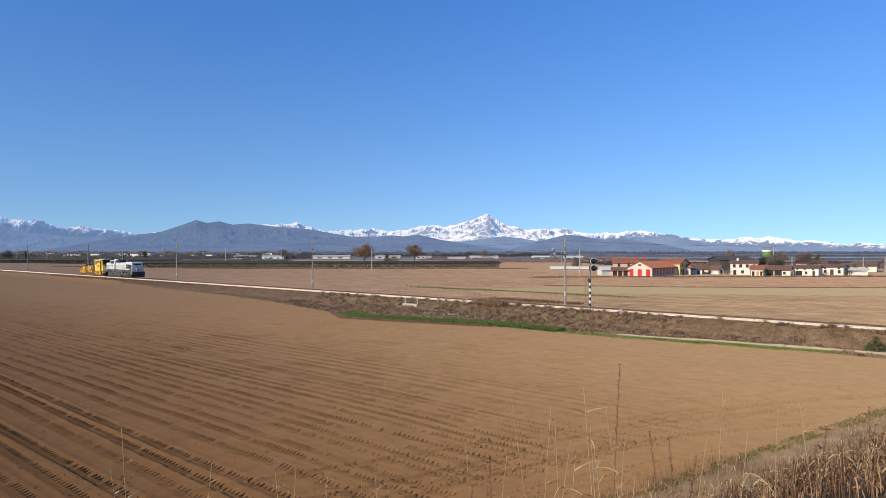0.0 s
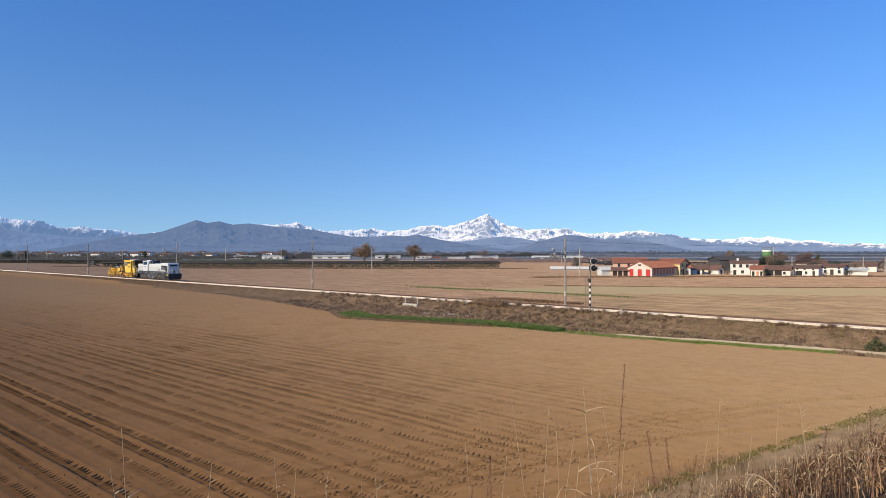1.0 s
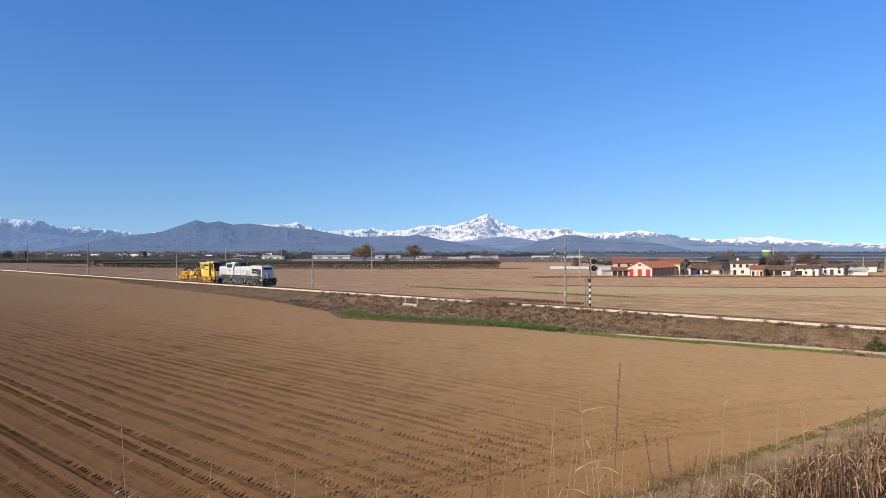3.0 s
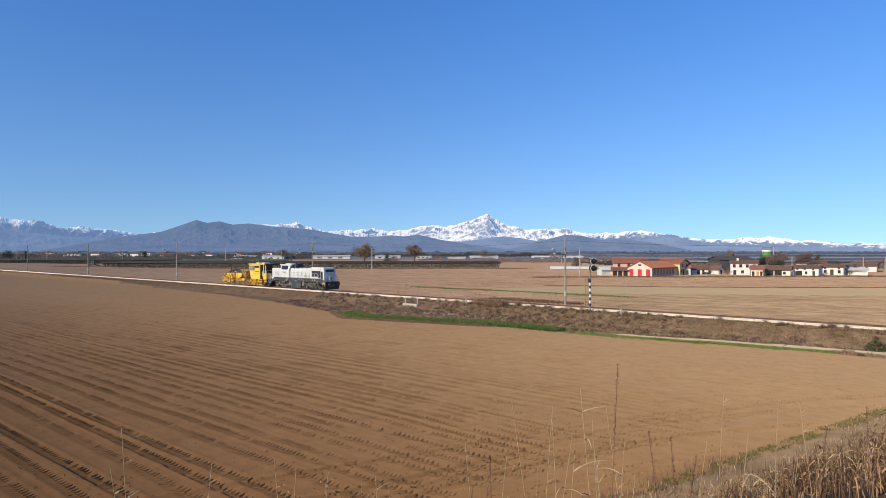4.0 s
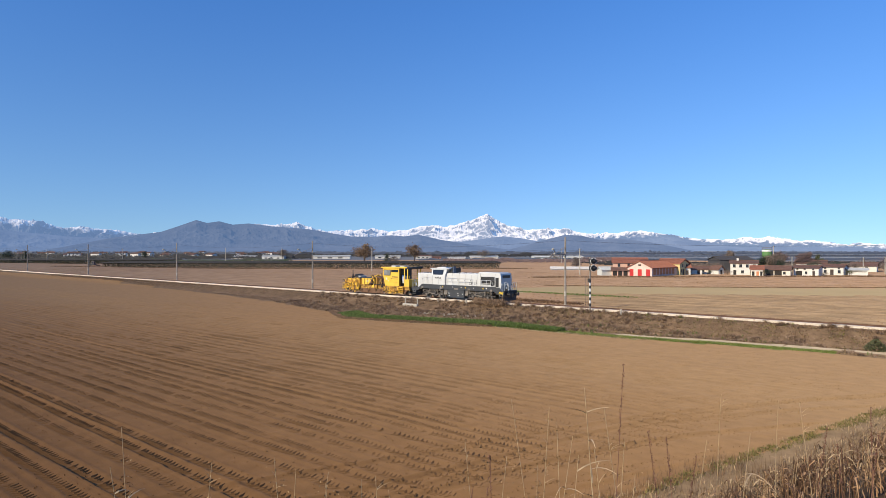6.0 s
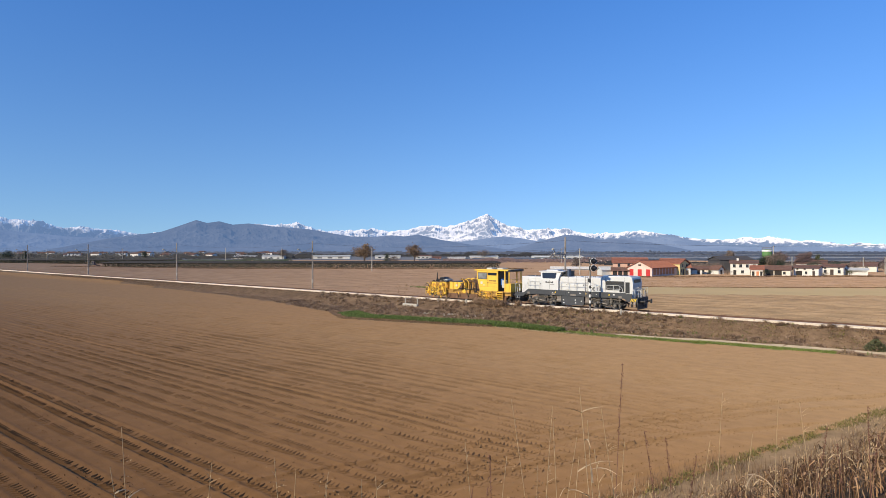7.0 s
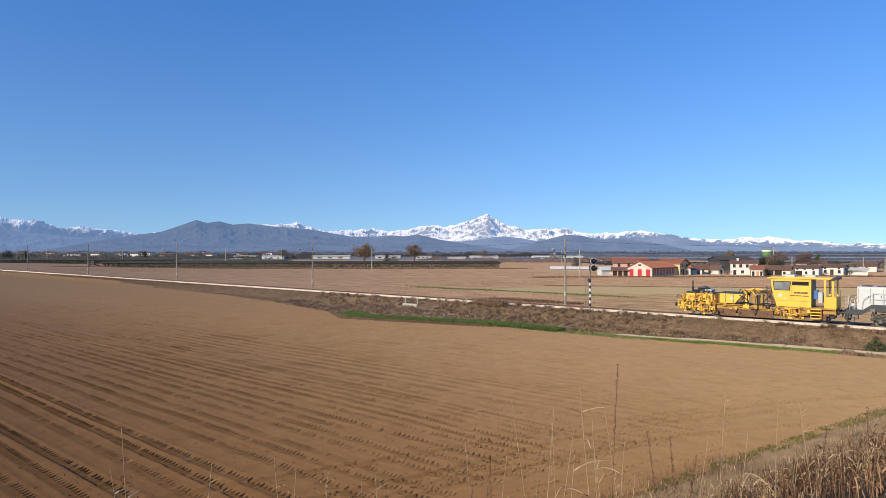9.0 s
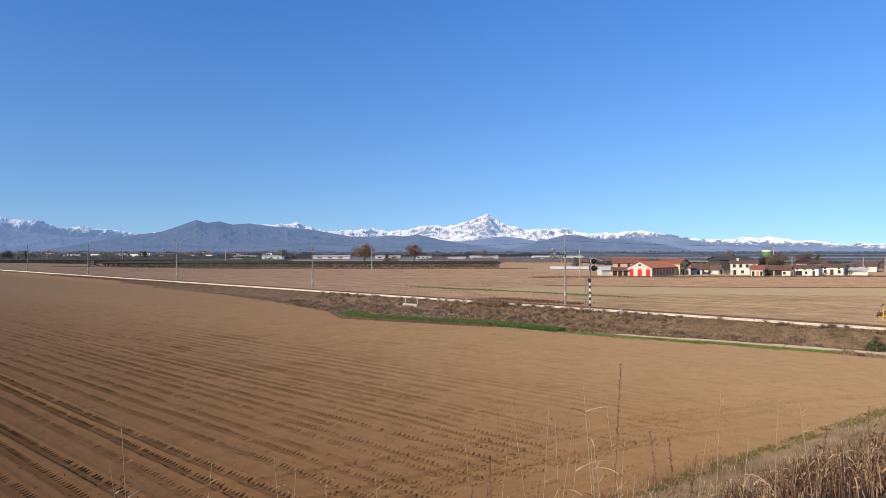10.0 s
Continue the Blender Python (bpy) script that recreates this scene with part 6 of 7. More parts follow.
tree("rust", -49.5, 390, 13, 12, 1, "round autumn tree with rust-brown leaves", n=3600)
tree("rust", -18.5, 400, 13, 10, 2, "tall autumn tree with thin brown leaves", n=2200)
tree("green", -37, 410, 6.8, 5, 3, "small dark evergreen beside a brown bush", n=2200, conifer=True)
tree("brown", -32, 405, 5.5, 9, 4, "low wide leafless bush tree", n=2200)
for i, (k, x, y, h, w, cf) in enumerate((("brown", 131.5, 246, 8.6, 7.0, 0), ("olive", 134.5, 250, 6.4, 5.0, 0), ("green", 127.5, 248, 6.6, 4.0, 0), ("brown", 96.5, 246, 4.4, 5.0, 0), ("green", 113.8, 219.0, 2.2, 2.6, 0), ("brown", 131.8, 214.5, 1.5, 3.6, 0), ("olive", 145.2, 222.0, 1.9, 3.0, 0), ("brown", 103.5, 226.0, 2.0, 3.2, 0), ("green", 98.0, 228.0, 1.6, 2.6, 0), ("brown", 166, 250, 4.0, 6.5, 0), ("plum", 142.5, 262, 8.9, 5.6, 0), ("plum", 151, 262, 8.2, 4.2, 0), ("plum", 154.6, 263, 8.5, 4.0, 0), ("olive", 159.6, 264, 7.6, 3.8, 0), ("brown", 138.3, 263, 7.0, 5.0, 0), ("green", 139, 260, 6.0, 5, 0), ("green", 149, 250, 4.6, 6, 0), ("green", 158, 250, 4.8, 6, 0),
                                         ("brown", 127, 275, 9.5, 6, 0), ("brown", 106, 246, 4.0, 6, 0), ("brown", 110, 250, 4.2, 5, 0), ("green", 130, 240, 5.6, 5, 1), ("brown", 61, 285, 6.0, 5, 0), ("brown", 183, 270, 4.8, 9, 0), ("brown", 190, 275, 4.4, 8, 0), ("plum", 200, 280, 5.2, 9, 0),
                                         ("green", -296, 440, 9, 4.6, 1), ("green", -315, 430, 7, 9, 0), ("green", -330, 470, 9, 10, 0), ("green", -250, 520, 8, 6, 0), ("brown", -155, 600, 10, 9, 0), ("brown", 40, 600, 9, 12, 0), ("brown", 92, 505, 5.5, 11, 0))):
    tree(k, x, y, h, w, 20 + i, {"plum": "leafless purple-brown tree behind the farms", "brown": "leafless brown tree on the plain", "olive": "olive green tree behind the farms", "green": "dark evergreen tree by the houses", "rust": ""}[k], n=2600 if k in ("plum", "olive") else 2200, conifer=bool(cf))


def belt(name, label, x0, x1, y0, y1, h0, h1, n, m, seed, size, category="hedge"):
    """A far belt of scrub and trees, too many to count."""
    rnd = random.Random(seed)
    g = Geo()
    for i in range(n):
        x, y = rnd.uniform(x0, x1), rnd.uniform(y0, y1)
        top = h0 + (h1 - h0) * (0.5 + 0.5 * math.sin(x * 0.045 + seed) * math.sin(x * 0.13 + 2 * seed)) * (0.7 + 0.3 * math.sin(x * 0.41))
        z, r = -2.5 + rnd.random() ** 0.7 * top, rnd.uniform(size * 0.4, size * 0.8)
        dy, dz = rnd.uniform(-0.3, 0.3) * r, rnd.uniform(-0.15, 0.35) * r
        g.add([(x - r, y + dy, z), (x + 0.2 * r, y - dz, z - 0.7 * r), (x + r, y - dy, z + 0.1 * r), (x - 0.1 * r, y + dz, z + 0.8 * r)], [(0, 1, 2, 3)])
    solid(name, g, m, label, category, kind="stuff")


belt("tree_belt", "far belt of leafless brown trees on the plain", -620, 140, 780, 860, 1.5, 6, 10000, LEAF["far"], 3, 1.5, "tree belt")
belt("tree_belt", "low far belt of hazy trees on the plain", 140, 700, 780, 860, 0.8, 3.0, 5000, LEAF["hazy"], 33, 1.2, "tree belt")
belt("tree_belt", "far belt of dull trees below the village", -700, -130, 600, 690, 0.8, 4.6, 7000, LEAF["far"], 5, 1.6, "tree belt")
belt("tree_belt", "far belt of woods tinted with blue haze below the hills", -900, 1000, 1150, 1300, 2, 7, 11000, LEAF["hazy"], 8, 2.6, "tree belt")
belt("tree_belt", "dull dark tree belt behind the farms", 95, 420, 360, 430, 0.5, 1.6, 9000, LEAF["far"], 15, 0.8, "tree belt")
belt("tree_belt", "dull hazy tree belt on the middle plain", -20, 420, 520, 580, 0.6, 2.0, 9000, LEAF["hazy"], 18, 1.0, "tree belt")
belt("hedge", "brown scrub hedge behind the farm buildings", 90, 240, 290, 330, 1.0, 3.2, 7000, LEAF["brown"], 6, 0.7)
belt("hedge", "dark scrub at the edge of the plain", 0, 130, 440, 500, 1, 3.4, 4000, LEAF["plum"], 9, 0.8)
belt("hedge", "low dark scrub below the village", -420, -120, 470, 500, 0.8, 2.6, 4500, LEAF["green"], 12, 0.7)

M_NET = mat("black_net", (0.02, 0.02, 0.023), 0.8, 0, 0.3, 0.3)
M_ORCH = leaf_mat("orchard_leaves", (0.062, 0.060, 0.034), 0.3)
M_ORCHPOST = mat("orchard_post", (0.14, 0.125, 0.105), 0.85)


def orchard(x0, x1, y, rows, gap, h):
    """Fruit rows on posts below rolled dark hail nets."""
    ob = thing("orchard", "dark fruit orchard with rolled black hail nets", "orchard", pose(0, 0, GZ), kind="stuff")
    rnd = random.Random(9)
    leaves, posts, nets = Geo(), Geo(), Geo()
    for r in range(rows):
        yy = y + r * gap
        n = 9500 if r == 0 else 2200 if r < 3 else 700
        for i in range(n):
            zz = rnd.random() ** 0.9 * (h - 0.75)
            leaf(leaves, (rnd.uniform(x0, x1), yy + rnd.gauss(0, 0.35), 0.15 + zz), rnd.uniform(0.15, 0.38), rnd)
        if r < 4:
            for x in np.arange(x0, x1, 6.0):
                posts.rod((x, yy - 0.4, -0.3), (x, yy - 0.4, h), 0.07, None, 5)
        nets.prism([(yy - 0.5, h - 0.6), (yy - 0.12, h), (yy + 0.12, h), (yy + 0.5, h - 0.6), (yy, h - 0.8)], x0 - 1, x1 + 1, "x")
    part("fruit_rows", leaves, M_ORCH, ob, "grey-brown thinning fruit trees")
    part("posts", posts, M_ORCHPOST, ob, "pale posts")
    part("nets", nets, M_NET, ob, "rolled black hail nets")


orchard(-172, 28.5, 314, 5, 6.5, 3.0)
orchard(-330, -178, 395, 5, 6.5, 3.0)


# ---- grass, weeds and scrub ----
def blade(g, x, y, z, h, w, lean, turn, rnd, k=0):
    """A bent blade of grass in two pieces."""
    c, s = math.cos(turn), math.sin(turn)
    px, py = -s * w / 2, c * w / 2
    mx, mz = lean * 0.35 * h, h * 0.6
    tx, tz = lean * h, h * (1 - 0.25 * lean)
    g.add([(x - px, y - py, z), (x + px, y + py, z), (x + c * mx + px * 0.7, y + s * mx + py * 0.7, z + mz), (x + c * mx - px * 0.7, y + s * mx - py * 0.7, z + mz), (x + c * tx, y + s * tx, z + tz)],
          [(0, 1, 2, 3), (3, 2, 4)], k)


DRY = leaf_mat("dry_grass", (0.27, 0.165, 0.092), 0.45)
DRYDARK = leaf_mat("brown_grass", (0.175, 0.098, 0.05), 0.5)
GREENG = leaf_mat("green_grass", (0.105, 0.155, 0.030), 0.5)
GREENM = leaf_mat("olive_grass", (0.165, 0.142, 0.036), 0.5)
GREENL = leaf_mat("light_grass", (0.175, 0.215, 0.045), 0.45)
GOLD = leaf_mat("golden_grass", (0.26, 0.16, 0.072), 0.55)
STRAW = leaf_mat("straw", (0.42, 0.30, 0.17), 0.4)


def land1(s, l):
    return float(land(s, l))


def sward(name, label, n, pick, h, w, m, seed, lean=0.6, clump=1):
    """n tufts at the places that pick gives in the line's axes."""
    rnd = random.Random(seed)
    pts = [p for p in (pick(rnd) for _ in range(n)) if p]
    S, Lm = np.array([p[0] for p in pts]), np.array([p[1] for p in pts])
    Z = land(S, Lm)
    g = Geo()
    for s, l, z in zip(S.tolist(), Lm.tolist(), Z.tolist()):
        for _ in range(clump):
            blade(g, s + rnd.gauss(0, 0.07), -l + rnd.gauss(0, 0.07), z - 0.03, rnd.uniform(*h), rnd.uniform(*w), rnd.uniform(0.1, lean), rnd.uniform(0, 6.28), rnd)
    me = bpy.data.meshes.new(name)
    me.from_pydata(g.v, [], g.f)
    me.materials.append(m)
    ob = new(name, me)
    ob.matrix_basis = LINE
    tagged(ob, label, "grass", kind="stuff")


def edge1(s):
    return float(field_edge(s))


def verge_pick(rnd):
    s = -45 + 220 * rnd.random() ** 0.7
    e = edge1(s)
    l = rnd.uniform(3.0, e - (float(strip_wide(s)) if 88 < s < 141 else 0.1))
    if s > 122 and e - 3.6 < l < e - 1.0:
        return None
    if vn(s * 0.35, l * 0.5) < 0.07:
        return None
    return s, l


def vn(a, b):
    return noise.noise((a, b, 3.3)) * 0.7 + 0.5


VERGEG = leaf_mat("verge_grass", (0.21, 0.132, 0.078), 0.4)
sward("dry_grass", "rough dry brown grass on the railway verge", 26000, verge_pick, (0.04, 0.16), (0.02, 0.06), VERGEG, 1, 2.2, 3)
sward("dry_grass", "tawny dry grass tufts on the railway verge", 5500, lambda r: verge_pick(r) if r.random() < 0.8 else None, (0.08, 0.26), (0.02, 0.05), DRY, 2, 2.0, 3)


def tussocks(name, label, n, pick, m, seed, size=(0.22, 0.55), blades=46):
    """Hummocks of long dead grass whose blades arch over and hang down."""
    rnd = random.Random(seed)
    g = Geo()
    for _ in range(n):
        p = pick(rnd)
        if not p:
            continue
        s, l = p
        z, h = land1(s, l), rnd.uniform(*size)
        wind = rnd.uniform(0, 6.28)
        for _ in range(blades):
            a = wind + rnd.gauss(0, 1.3)
            c, d = math.cos(a), math.sin(a)
            ln, w = h * rnd.uniform(0.6, 1.3), rnd.uniform(0.012, 0.03)
            bx, by = s + rnd.gauss(0, 0.22) * h, -l + rnd.gauss(0, 0.22) * h
            rise = h * rnd.uniform(0.55, 1.0)
            px, py = -d * w, c * w
            q = [(0, 0), (0.3, 0.75), (0.7, 1.0), (1.15, rnd.uniform(0.25, 0.7))]
            vs = []
            for k, (o, u) in enumerate(q):
                f = 1 - 0.28 * k
                vs += [(bx + c * ln * o - px * f, by + d * ln * o - py * f, z - 0.04 + rise * u), (bx + c * ln * o + px * f, by + d * ln * o + py * f, z - 0.04 + rise * u)]
            g.add(vs, [(0, 1, 3, 2), (2, 3, 5, 4), (4, 5, 7, 6)])
    me = bpy.data.meshes.new(name)
    me.from_pydata(g.v, [], g.f)
    me.materials.append(m)
    ob = new(name, me)
    ob.matrix_basis = LINE
    tagged(ob, label, "grass", kind="stuff")


def hummock_pick(rnd):
    q = verge_pick(rnd)
    if not q or q[0] < 70:
        return None
    thick = vn(q[0] * 0.16 + 4, q[1] * 0.3)
    return q if thick > (0.22 if q[0] < 118 else 0.30) else None


tussocks("grass_tussock", "brown arching dead grass hummocks on the railway verge", 3000, hummock_pick, leaf_mat("hummock_brown", (0.20, 0.125, 0.075), 0.5), 51, (0.14, 0.42), 30)
tussocks("grass_tussock", "tan arching dead grass hummocks on the railway verge", 2300, hummock_pick, leaf_mat("hummock_tan", (0.32, 0.215, 0.13), 0.4), 52, (0.12, 0.4), 30)
tussocks("grass_tussock", "tall brown grass leaning over the cable duct", 46, lambda r: (r.gauss(103.6, 1.3), r.uniform(2.95, 4.2)), leaf_mat("hummock_mixed", (0.26, 0.165, 0.095), 0.55), 53, (0.55, 0.9), 60)


def scrub(name, label, n, pick, size, high, m, seed):
    """Low tangled brush: small leaves and twigs heaped in mounds."""
    rnd = random.Random(seed)
    g = Geo()
    for _ in range(n):
        p = pick(rnd)
        if not p:
            continue
        k = max(0.0, vn(p[0] * 0.45 + seed, p[1] * 0.6) - 0.35) * 1.8
        if k <= 0.02:
            continue
        leaf(g, (p[0], -p[1], land1(*p) + rnd.random() * high * min(1, k)), rnd.uniform(size * 0.4, size), rnd)
    me = bpy.data.meshes.new(name)
    me.from_pydata(g.v, [], g.f)
    me.materials.append(m)
    ob = new(name, me)
    ob.matrix_basis = LINE
    tagged(ob, label, "scrub", kind="stuff")


BRUSH = leaf_mat("dead_brush", (0.21, 0.13, 0.078), 0.6)
GREYBRUSH = leaf_mat("grey_brush", (0.32, 0.24, 0.17), 0.5)
scrub("brush", "tangled dead brown brush on the verge", 12000, verge_pick, 0.085, 0.4, BRUSH, 3)
scrub("brush", "bleached grey-brown brush on the verge", 5000, lambda r: (lambda q: q if q and q[0] > 92 else None)(verge_pick(r)), 0.08, 0.35, GREYBRUSH, 14)
scrub("brush", "low olive weeds on the verge", 5200, lambda r: (lambda q: q if q and q[0] > 104 else None)(verge_pick(r)), 0.09, 0.4, GREENM, 27)


sward("dry_grass", "dark matted grass below the cable duct", 14000, lambda r: (lambda q: q if q and q[0] > 108 and q[1] < edge1(q[0]) - 2.6 - 1.4 * vn(q[0] * 0.5, 2.0) else None)(verge_pick(r)), (0.06, 0.2), (0.02, 0.05), DRYDARK, 25, 1.8, 3)
sward("dry_grass", "thin dry grass on the stony verge", 4500, lambda r: (lambda q: q if q and q[0] > 118 else None)(verge_pick(r)), (0.08, 0.3), (0.02, 0.05), DRY, 22, 1.2, 4)
sward("green_grass", "thin olive weeds on the stony verge", 5200, lambda r: (lambda q: q if q and q[0] > 112 and vn(q[0] * 0.3, q[1] * 0.5 + 7) > 0.5 else None)(verge_pick(r)), (0.08, 0.25), (0.03, 0.07), GREENM, 23, 0.9, 4)


def strip_pick(rnd):
    s = rnd.uniform(91, 119)
    e = edge1(s)
    wide = float(strip_wide(s))
    l = e - wide * (0.12 + 0.88 * rnd.random())
    return (s, l) if vn(s * 0.5 + 5, l * 0.8) > 0.2 else None


sward("green_grass", "strip of fresh green grass at the field's edge", 20000, strip_pick, (0.18, 0.48), (0.025, 0.06), GREENG, 3, 0.7, 3)
def low_strip(rnd):
    s = rnd.uniform(118, 141)
    l = edge1(s) - float(strip_wide(s)) * (0.1 + 0.9 * rnd.random())
    return (s, l) if vn(s * 0.4 + 2, l * 0.6) > 0.3 else None


sward("green_grass", "low yellow-green grass beside the sandy path", 8000, low_strip, (0.06, 0.18), (0.025, 0.055), GREENL, 24, 0.8, 3)
sward("dry_grass", "pale dry grass along the field's edge", 4200, lambda r: (lambda s: (s, edge1(s) - 0.25 * float(strip_wide(s)) * r.random() + r.uniform(-0.3, 0.35)))(r.uniform(88, 112)), (0.10, 0.34), (0.02, 0.05), DRY, 4, 1.4, 4)
sward("dry_grass", "pale dry grass fringe along the green strip", 2600, lambda r: (lambda s: (s, edge1(s) + r.uniform(-0.5, 0.25)))(r.uniform(90, 128)), (0.05, 0.16), (0.02, 0.05), STRAW, 44, 1.2, 3)
sward("green_grass", "patches of green weeds on the verge", 1500, lambda r: (lambda q: q if q and vn(q[0] * 0.22 + 9, q[1] * 0.4) > 0.72 and q[0] > 95 else None)(verge_pick(r)), (0.15, 0.4), (0.04, 0.1), GREENG, 5, 0.7, 4)
sward("dry_grass", "dry grass along the far side of the track", 4500, lambda r: (r.uniform(-20, 175), -r.uniform(2.6, 5.0)), (0.15, 0.5), (0.04, 0.1), DRYDARK, 6, 0.8, 3)


def wpick(fx):
    """Takes a picker in world metres to the line's axes."""
    def go(rnd):
        p = fx(rnd)
        if not p:
            return None
        d = Vector(p) - P0
        return d.dot(U), d.dot(N)
    return go


def seg(a, b, wide):
    return wpick(lambda r: (lambda k: (a[0] + (b[0] - a[0]) * k + r.gauss(0, wide), a[1] + (b[1] - a[1]) * k + r.gauss(0, wide)))(r.random()))


sward("green_grass", "green grass baulk between two far fields", 1500, seg((-6, 131), (31, 103), 0.9), (0.08, 0.22), (0.06, 0.16), GREENG, 7, 0.6, 3)
sward("dry_grass", "dark dry grass baulk between far fields", 3000, seg((24, 148), (130, 152), 0.35), (0.1, 0.28), (0.06, 0.16), DRYDARK, 8, 0.7, 3)
sward("dry_grass", "dry scrub along the ditch beyond the track", 900, seg((8, 97), (19, 88), 1.1), (0.1, 0.4), (0.06, 0.14), DRYDARK, 9, 0.8, 3)
sward("dry_grass", "dry grass margin before the farms", 2500, seg((30, 206), (180, 214), 1.2), (0.2, 0.6), (0.08, 0.2), DRYDARK, 14, 0.7, 3)
sward("dry_grass", "dry grass margin before the orchard", 2600, seg((-190, 300), (40, 300), 1.5), (0.2, 0.6), (0.1, 0.25), DRYDARK, 15, 0.7, 3)


def bush(s0, l0, w, h, seed):
    rnd = random.Random(seed)
    ob = thing("bush", "round green bush beside the sandy path", "bush", rail(s0, l0, land1(s0, l0)))
    g = Geo()
    for k in range(7):
        a = k * 0.9
        g.rod((0, 0, -0.1), (0.35 * w * math.cos(a), 0.35 * w * math.sin(a), h * 0.7), 0.02, 0.008, 5)
    part("stems", g, M_BARK, ob)
    g = Geo()
    for _ in range(1400):
        a, r, z = rnd.uniform(0, 6.28), rnd.random() ** 0.5, rnd.random()
        q = w * 0.5 * r * (1 - 0.6 * z * z)
        leaf(g, (q * math.cos(a), q * math.sin(a), 0.05 + h * z * (1 - 0.35 * r * r)), rnd.uniform(0.03, 0.085), rnd)
    part("leaves", g, LEAF["olive"], ob, "dark green leaves")


bush(143.2, 8.5, 1.7, 0.95, 5)
bush(145.0, 8.1, 1.6, 0.8, 6)


def stones():
    rnd = random.Random(77)
    g = Geo()
    for _ in range(70):
        s, l = rnd.gauss(101, 2.6), rnd.gauss(9.6, 0.9)
        z, r = land1(s, l), rnd.uniform(0.05, 0.22)
        top = [(s + r * 0.6 * math.cos(k * 1.257), -l + r * 0.5 * math.sin(k * 1.257), z + r * rnd.uniform(0.3, 0.6)) for k in range(5)]
        low = [(s + r * math.cos(k * 1.257), -l + r * 0.8 * math.sin(k * 1.257), z - 0.03) for k in range(5)]
        g.add(low + top, [(5, 6, 7, 8, 9)] + [(k, (k + 1) % 5, 5 + (k + 1) % 5, 5 + k) for k in range(5)])
    solid("rubble", g, M_CONC_OLD, "pale stone rubble on the brown verge", "rubble", LINE, kind="stuff")


stones()


# the road bank below the camera
def bank(lo, hi, x0, x1):
    def f(r):
        d, t = r.uniform(lo, hi), r.uniform(x0, x1)
        x, y = 6.0 + 0.83 * t + 0.556 * d, 19.5 + 0.556 * t - 0.83 * d
        return (x, y)
    return wpick(f)


def patchy(pick, f, cut):
    def go(r):
        q = pick(r)
        return q if q and vn(q[0] * f, q[1] * f) > cut else None
    return go


sward("green_grass", "low green grass along the field's near edge", 3800, patchy(bank(-0.4, 0.2, -6, 34), 0.9, 0.3), (0.04, 0.15), (0.015, 0.035), GREENM, 10, 0.8, 3)
sward("dry_grass", "short dry grass at the foot of the bank", 4500, patchy(bank(-0.5, 3.4, -8, 34), 0.8, 0.42), (0.06, 0.24), (0.010, 0.024), STRAW, 11, 0.9, 3)
def bank_reeds(name, label, n, pick, m, seed, high, leaves, lw):
    """Clumps of dead stalks whose long leaves have bent and broken over."""
    rnd = random.Random(seed)
    g = Geo()
    for _ in range(n):
        p = pick(rnd)
        if not p:
            continue
        s, y0 = p[0], -p[1]
        z = land1(*p)
        for _ in range(rnd.randint(3, 7)):
            bx, by = s + rnd.gauss(0, 0.09), y0 + rnd.gauss(0, 0.09)
            h, a, ln = rnd.uniform(*high), rnd.uniform(0, 6.28), rnd.uniform(0.02, 0.28)
            tip = Vector((bx + ln * h * math.cos(a), by + ln * h * math.sin(a), z + h))
            mid = Vector((bx + 0.3 * ln * h * math.cos(a), by + 0.3 * ln * h * math.sin(a), z + 0.55 * h))
            g.path([(bx, by, z - 0.05), mid, tip], [0.009, 0.007, 0.003], 4)
            for _ in range(rnd.randint(*leaves)):
                k, b = rnd.uniform(0.25, 0.95), rnd.uniform(0, 6.28)
                o = Vector((bx, by, z)).lerp(tip, k)
                c, d, reach, w = math.cos(b), math.sin(b), rnd.uniform(0.12, 0.4), rnd.uniform(*lw)
                up, drop = rnd.uniform(0.05, 0.35), rnd.uniform(0.1, 0.7)
                vs = []
                for t, f in ((0, 0.6), (0.35, 1), (0.65, 0.8), (1, 0.12)):
                    q = o + Vector((c * reach * t, d * reach * t, reach * (up * 4 * t * (1 - t) + 0.5 * t - drop * 2 * t * t)))
                    vs += [q + Vector((-d, c, 0.5)) * w * f, q - Vector((-d, c, 0.5)) * w * f]
                g.add(vs, [(0, 1, 3, 2), (2, 3, 5, 4), (4, 5, 7, 6)])
    me = bpy.data.meshes.new(name)
    me.from_pydata(g.v, [], g.f)
    me.materials.append(m)
    ob = new(name, me)
    ob.matrix_basis = LINE
    tagged(ob, label, "grass", kind="stuff")


bank_reeds("tall_dry_grass", "tan dead reed grass with bent leaves on the road bank", 430, patchy(bank(3.8, 10.8, -5, 22), 0.8, 0.50), leaf_mat("reed_tan", (0.27, 0.16, 0.082), 0.6), 12, (0.4, 0.95), (3, 6), (0.008, 0.017))
bank_reeds("tall_dry_grass", "red-brown dead stalks among the bank's grass", 620, patchy(bank(3.0, 10.8, -5, 22), 0.8, 0.42), leaf_mat("reed_brown", (0.115, 0.058, 0.028), 0.5), 13, (0.35, 0.9), (2, 5), (0.006, 0.013))
bank_reeds("tall_dry_grass", "bleached straw stems on the road bank", 120, patchy(bank(4.2, 9.5, -4, 22), 0.7, 0.45), STRAW, 16, (0.5, 1.1), (1, 4), (0.007, 0.014))
sward("dry_grass", "matted brown grass under the bank's stalks", 1500, patchy(bank(3.3, 10.8, -5, 22), 0.8, 0.40), (0.08, 0.35), (0.010, 0.025), DRYDARK, 18, 1.6, 4)

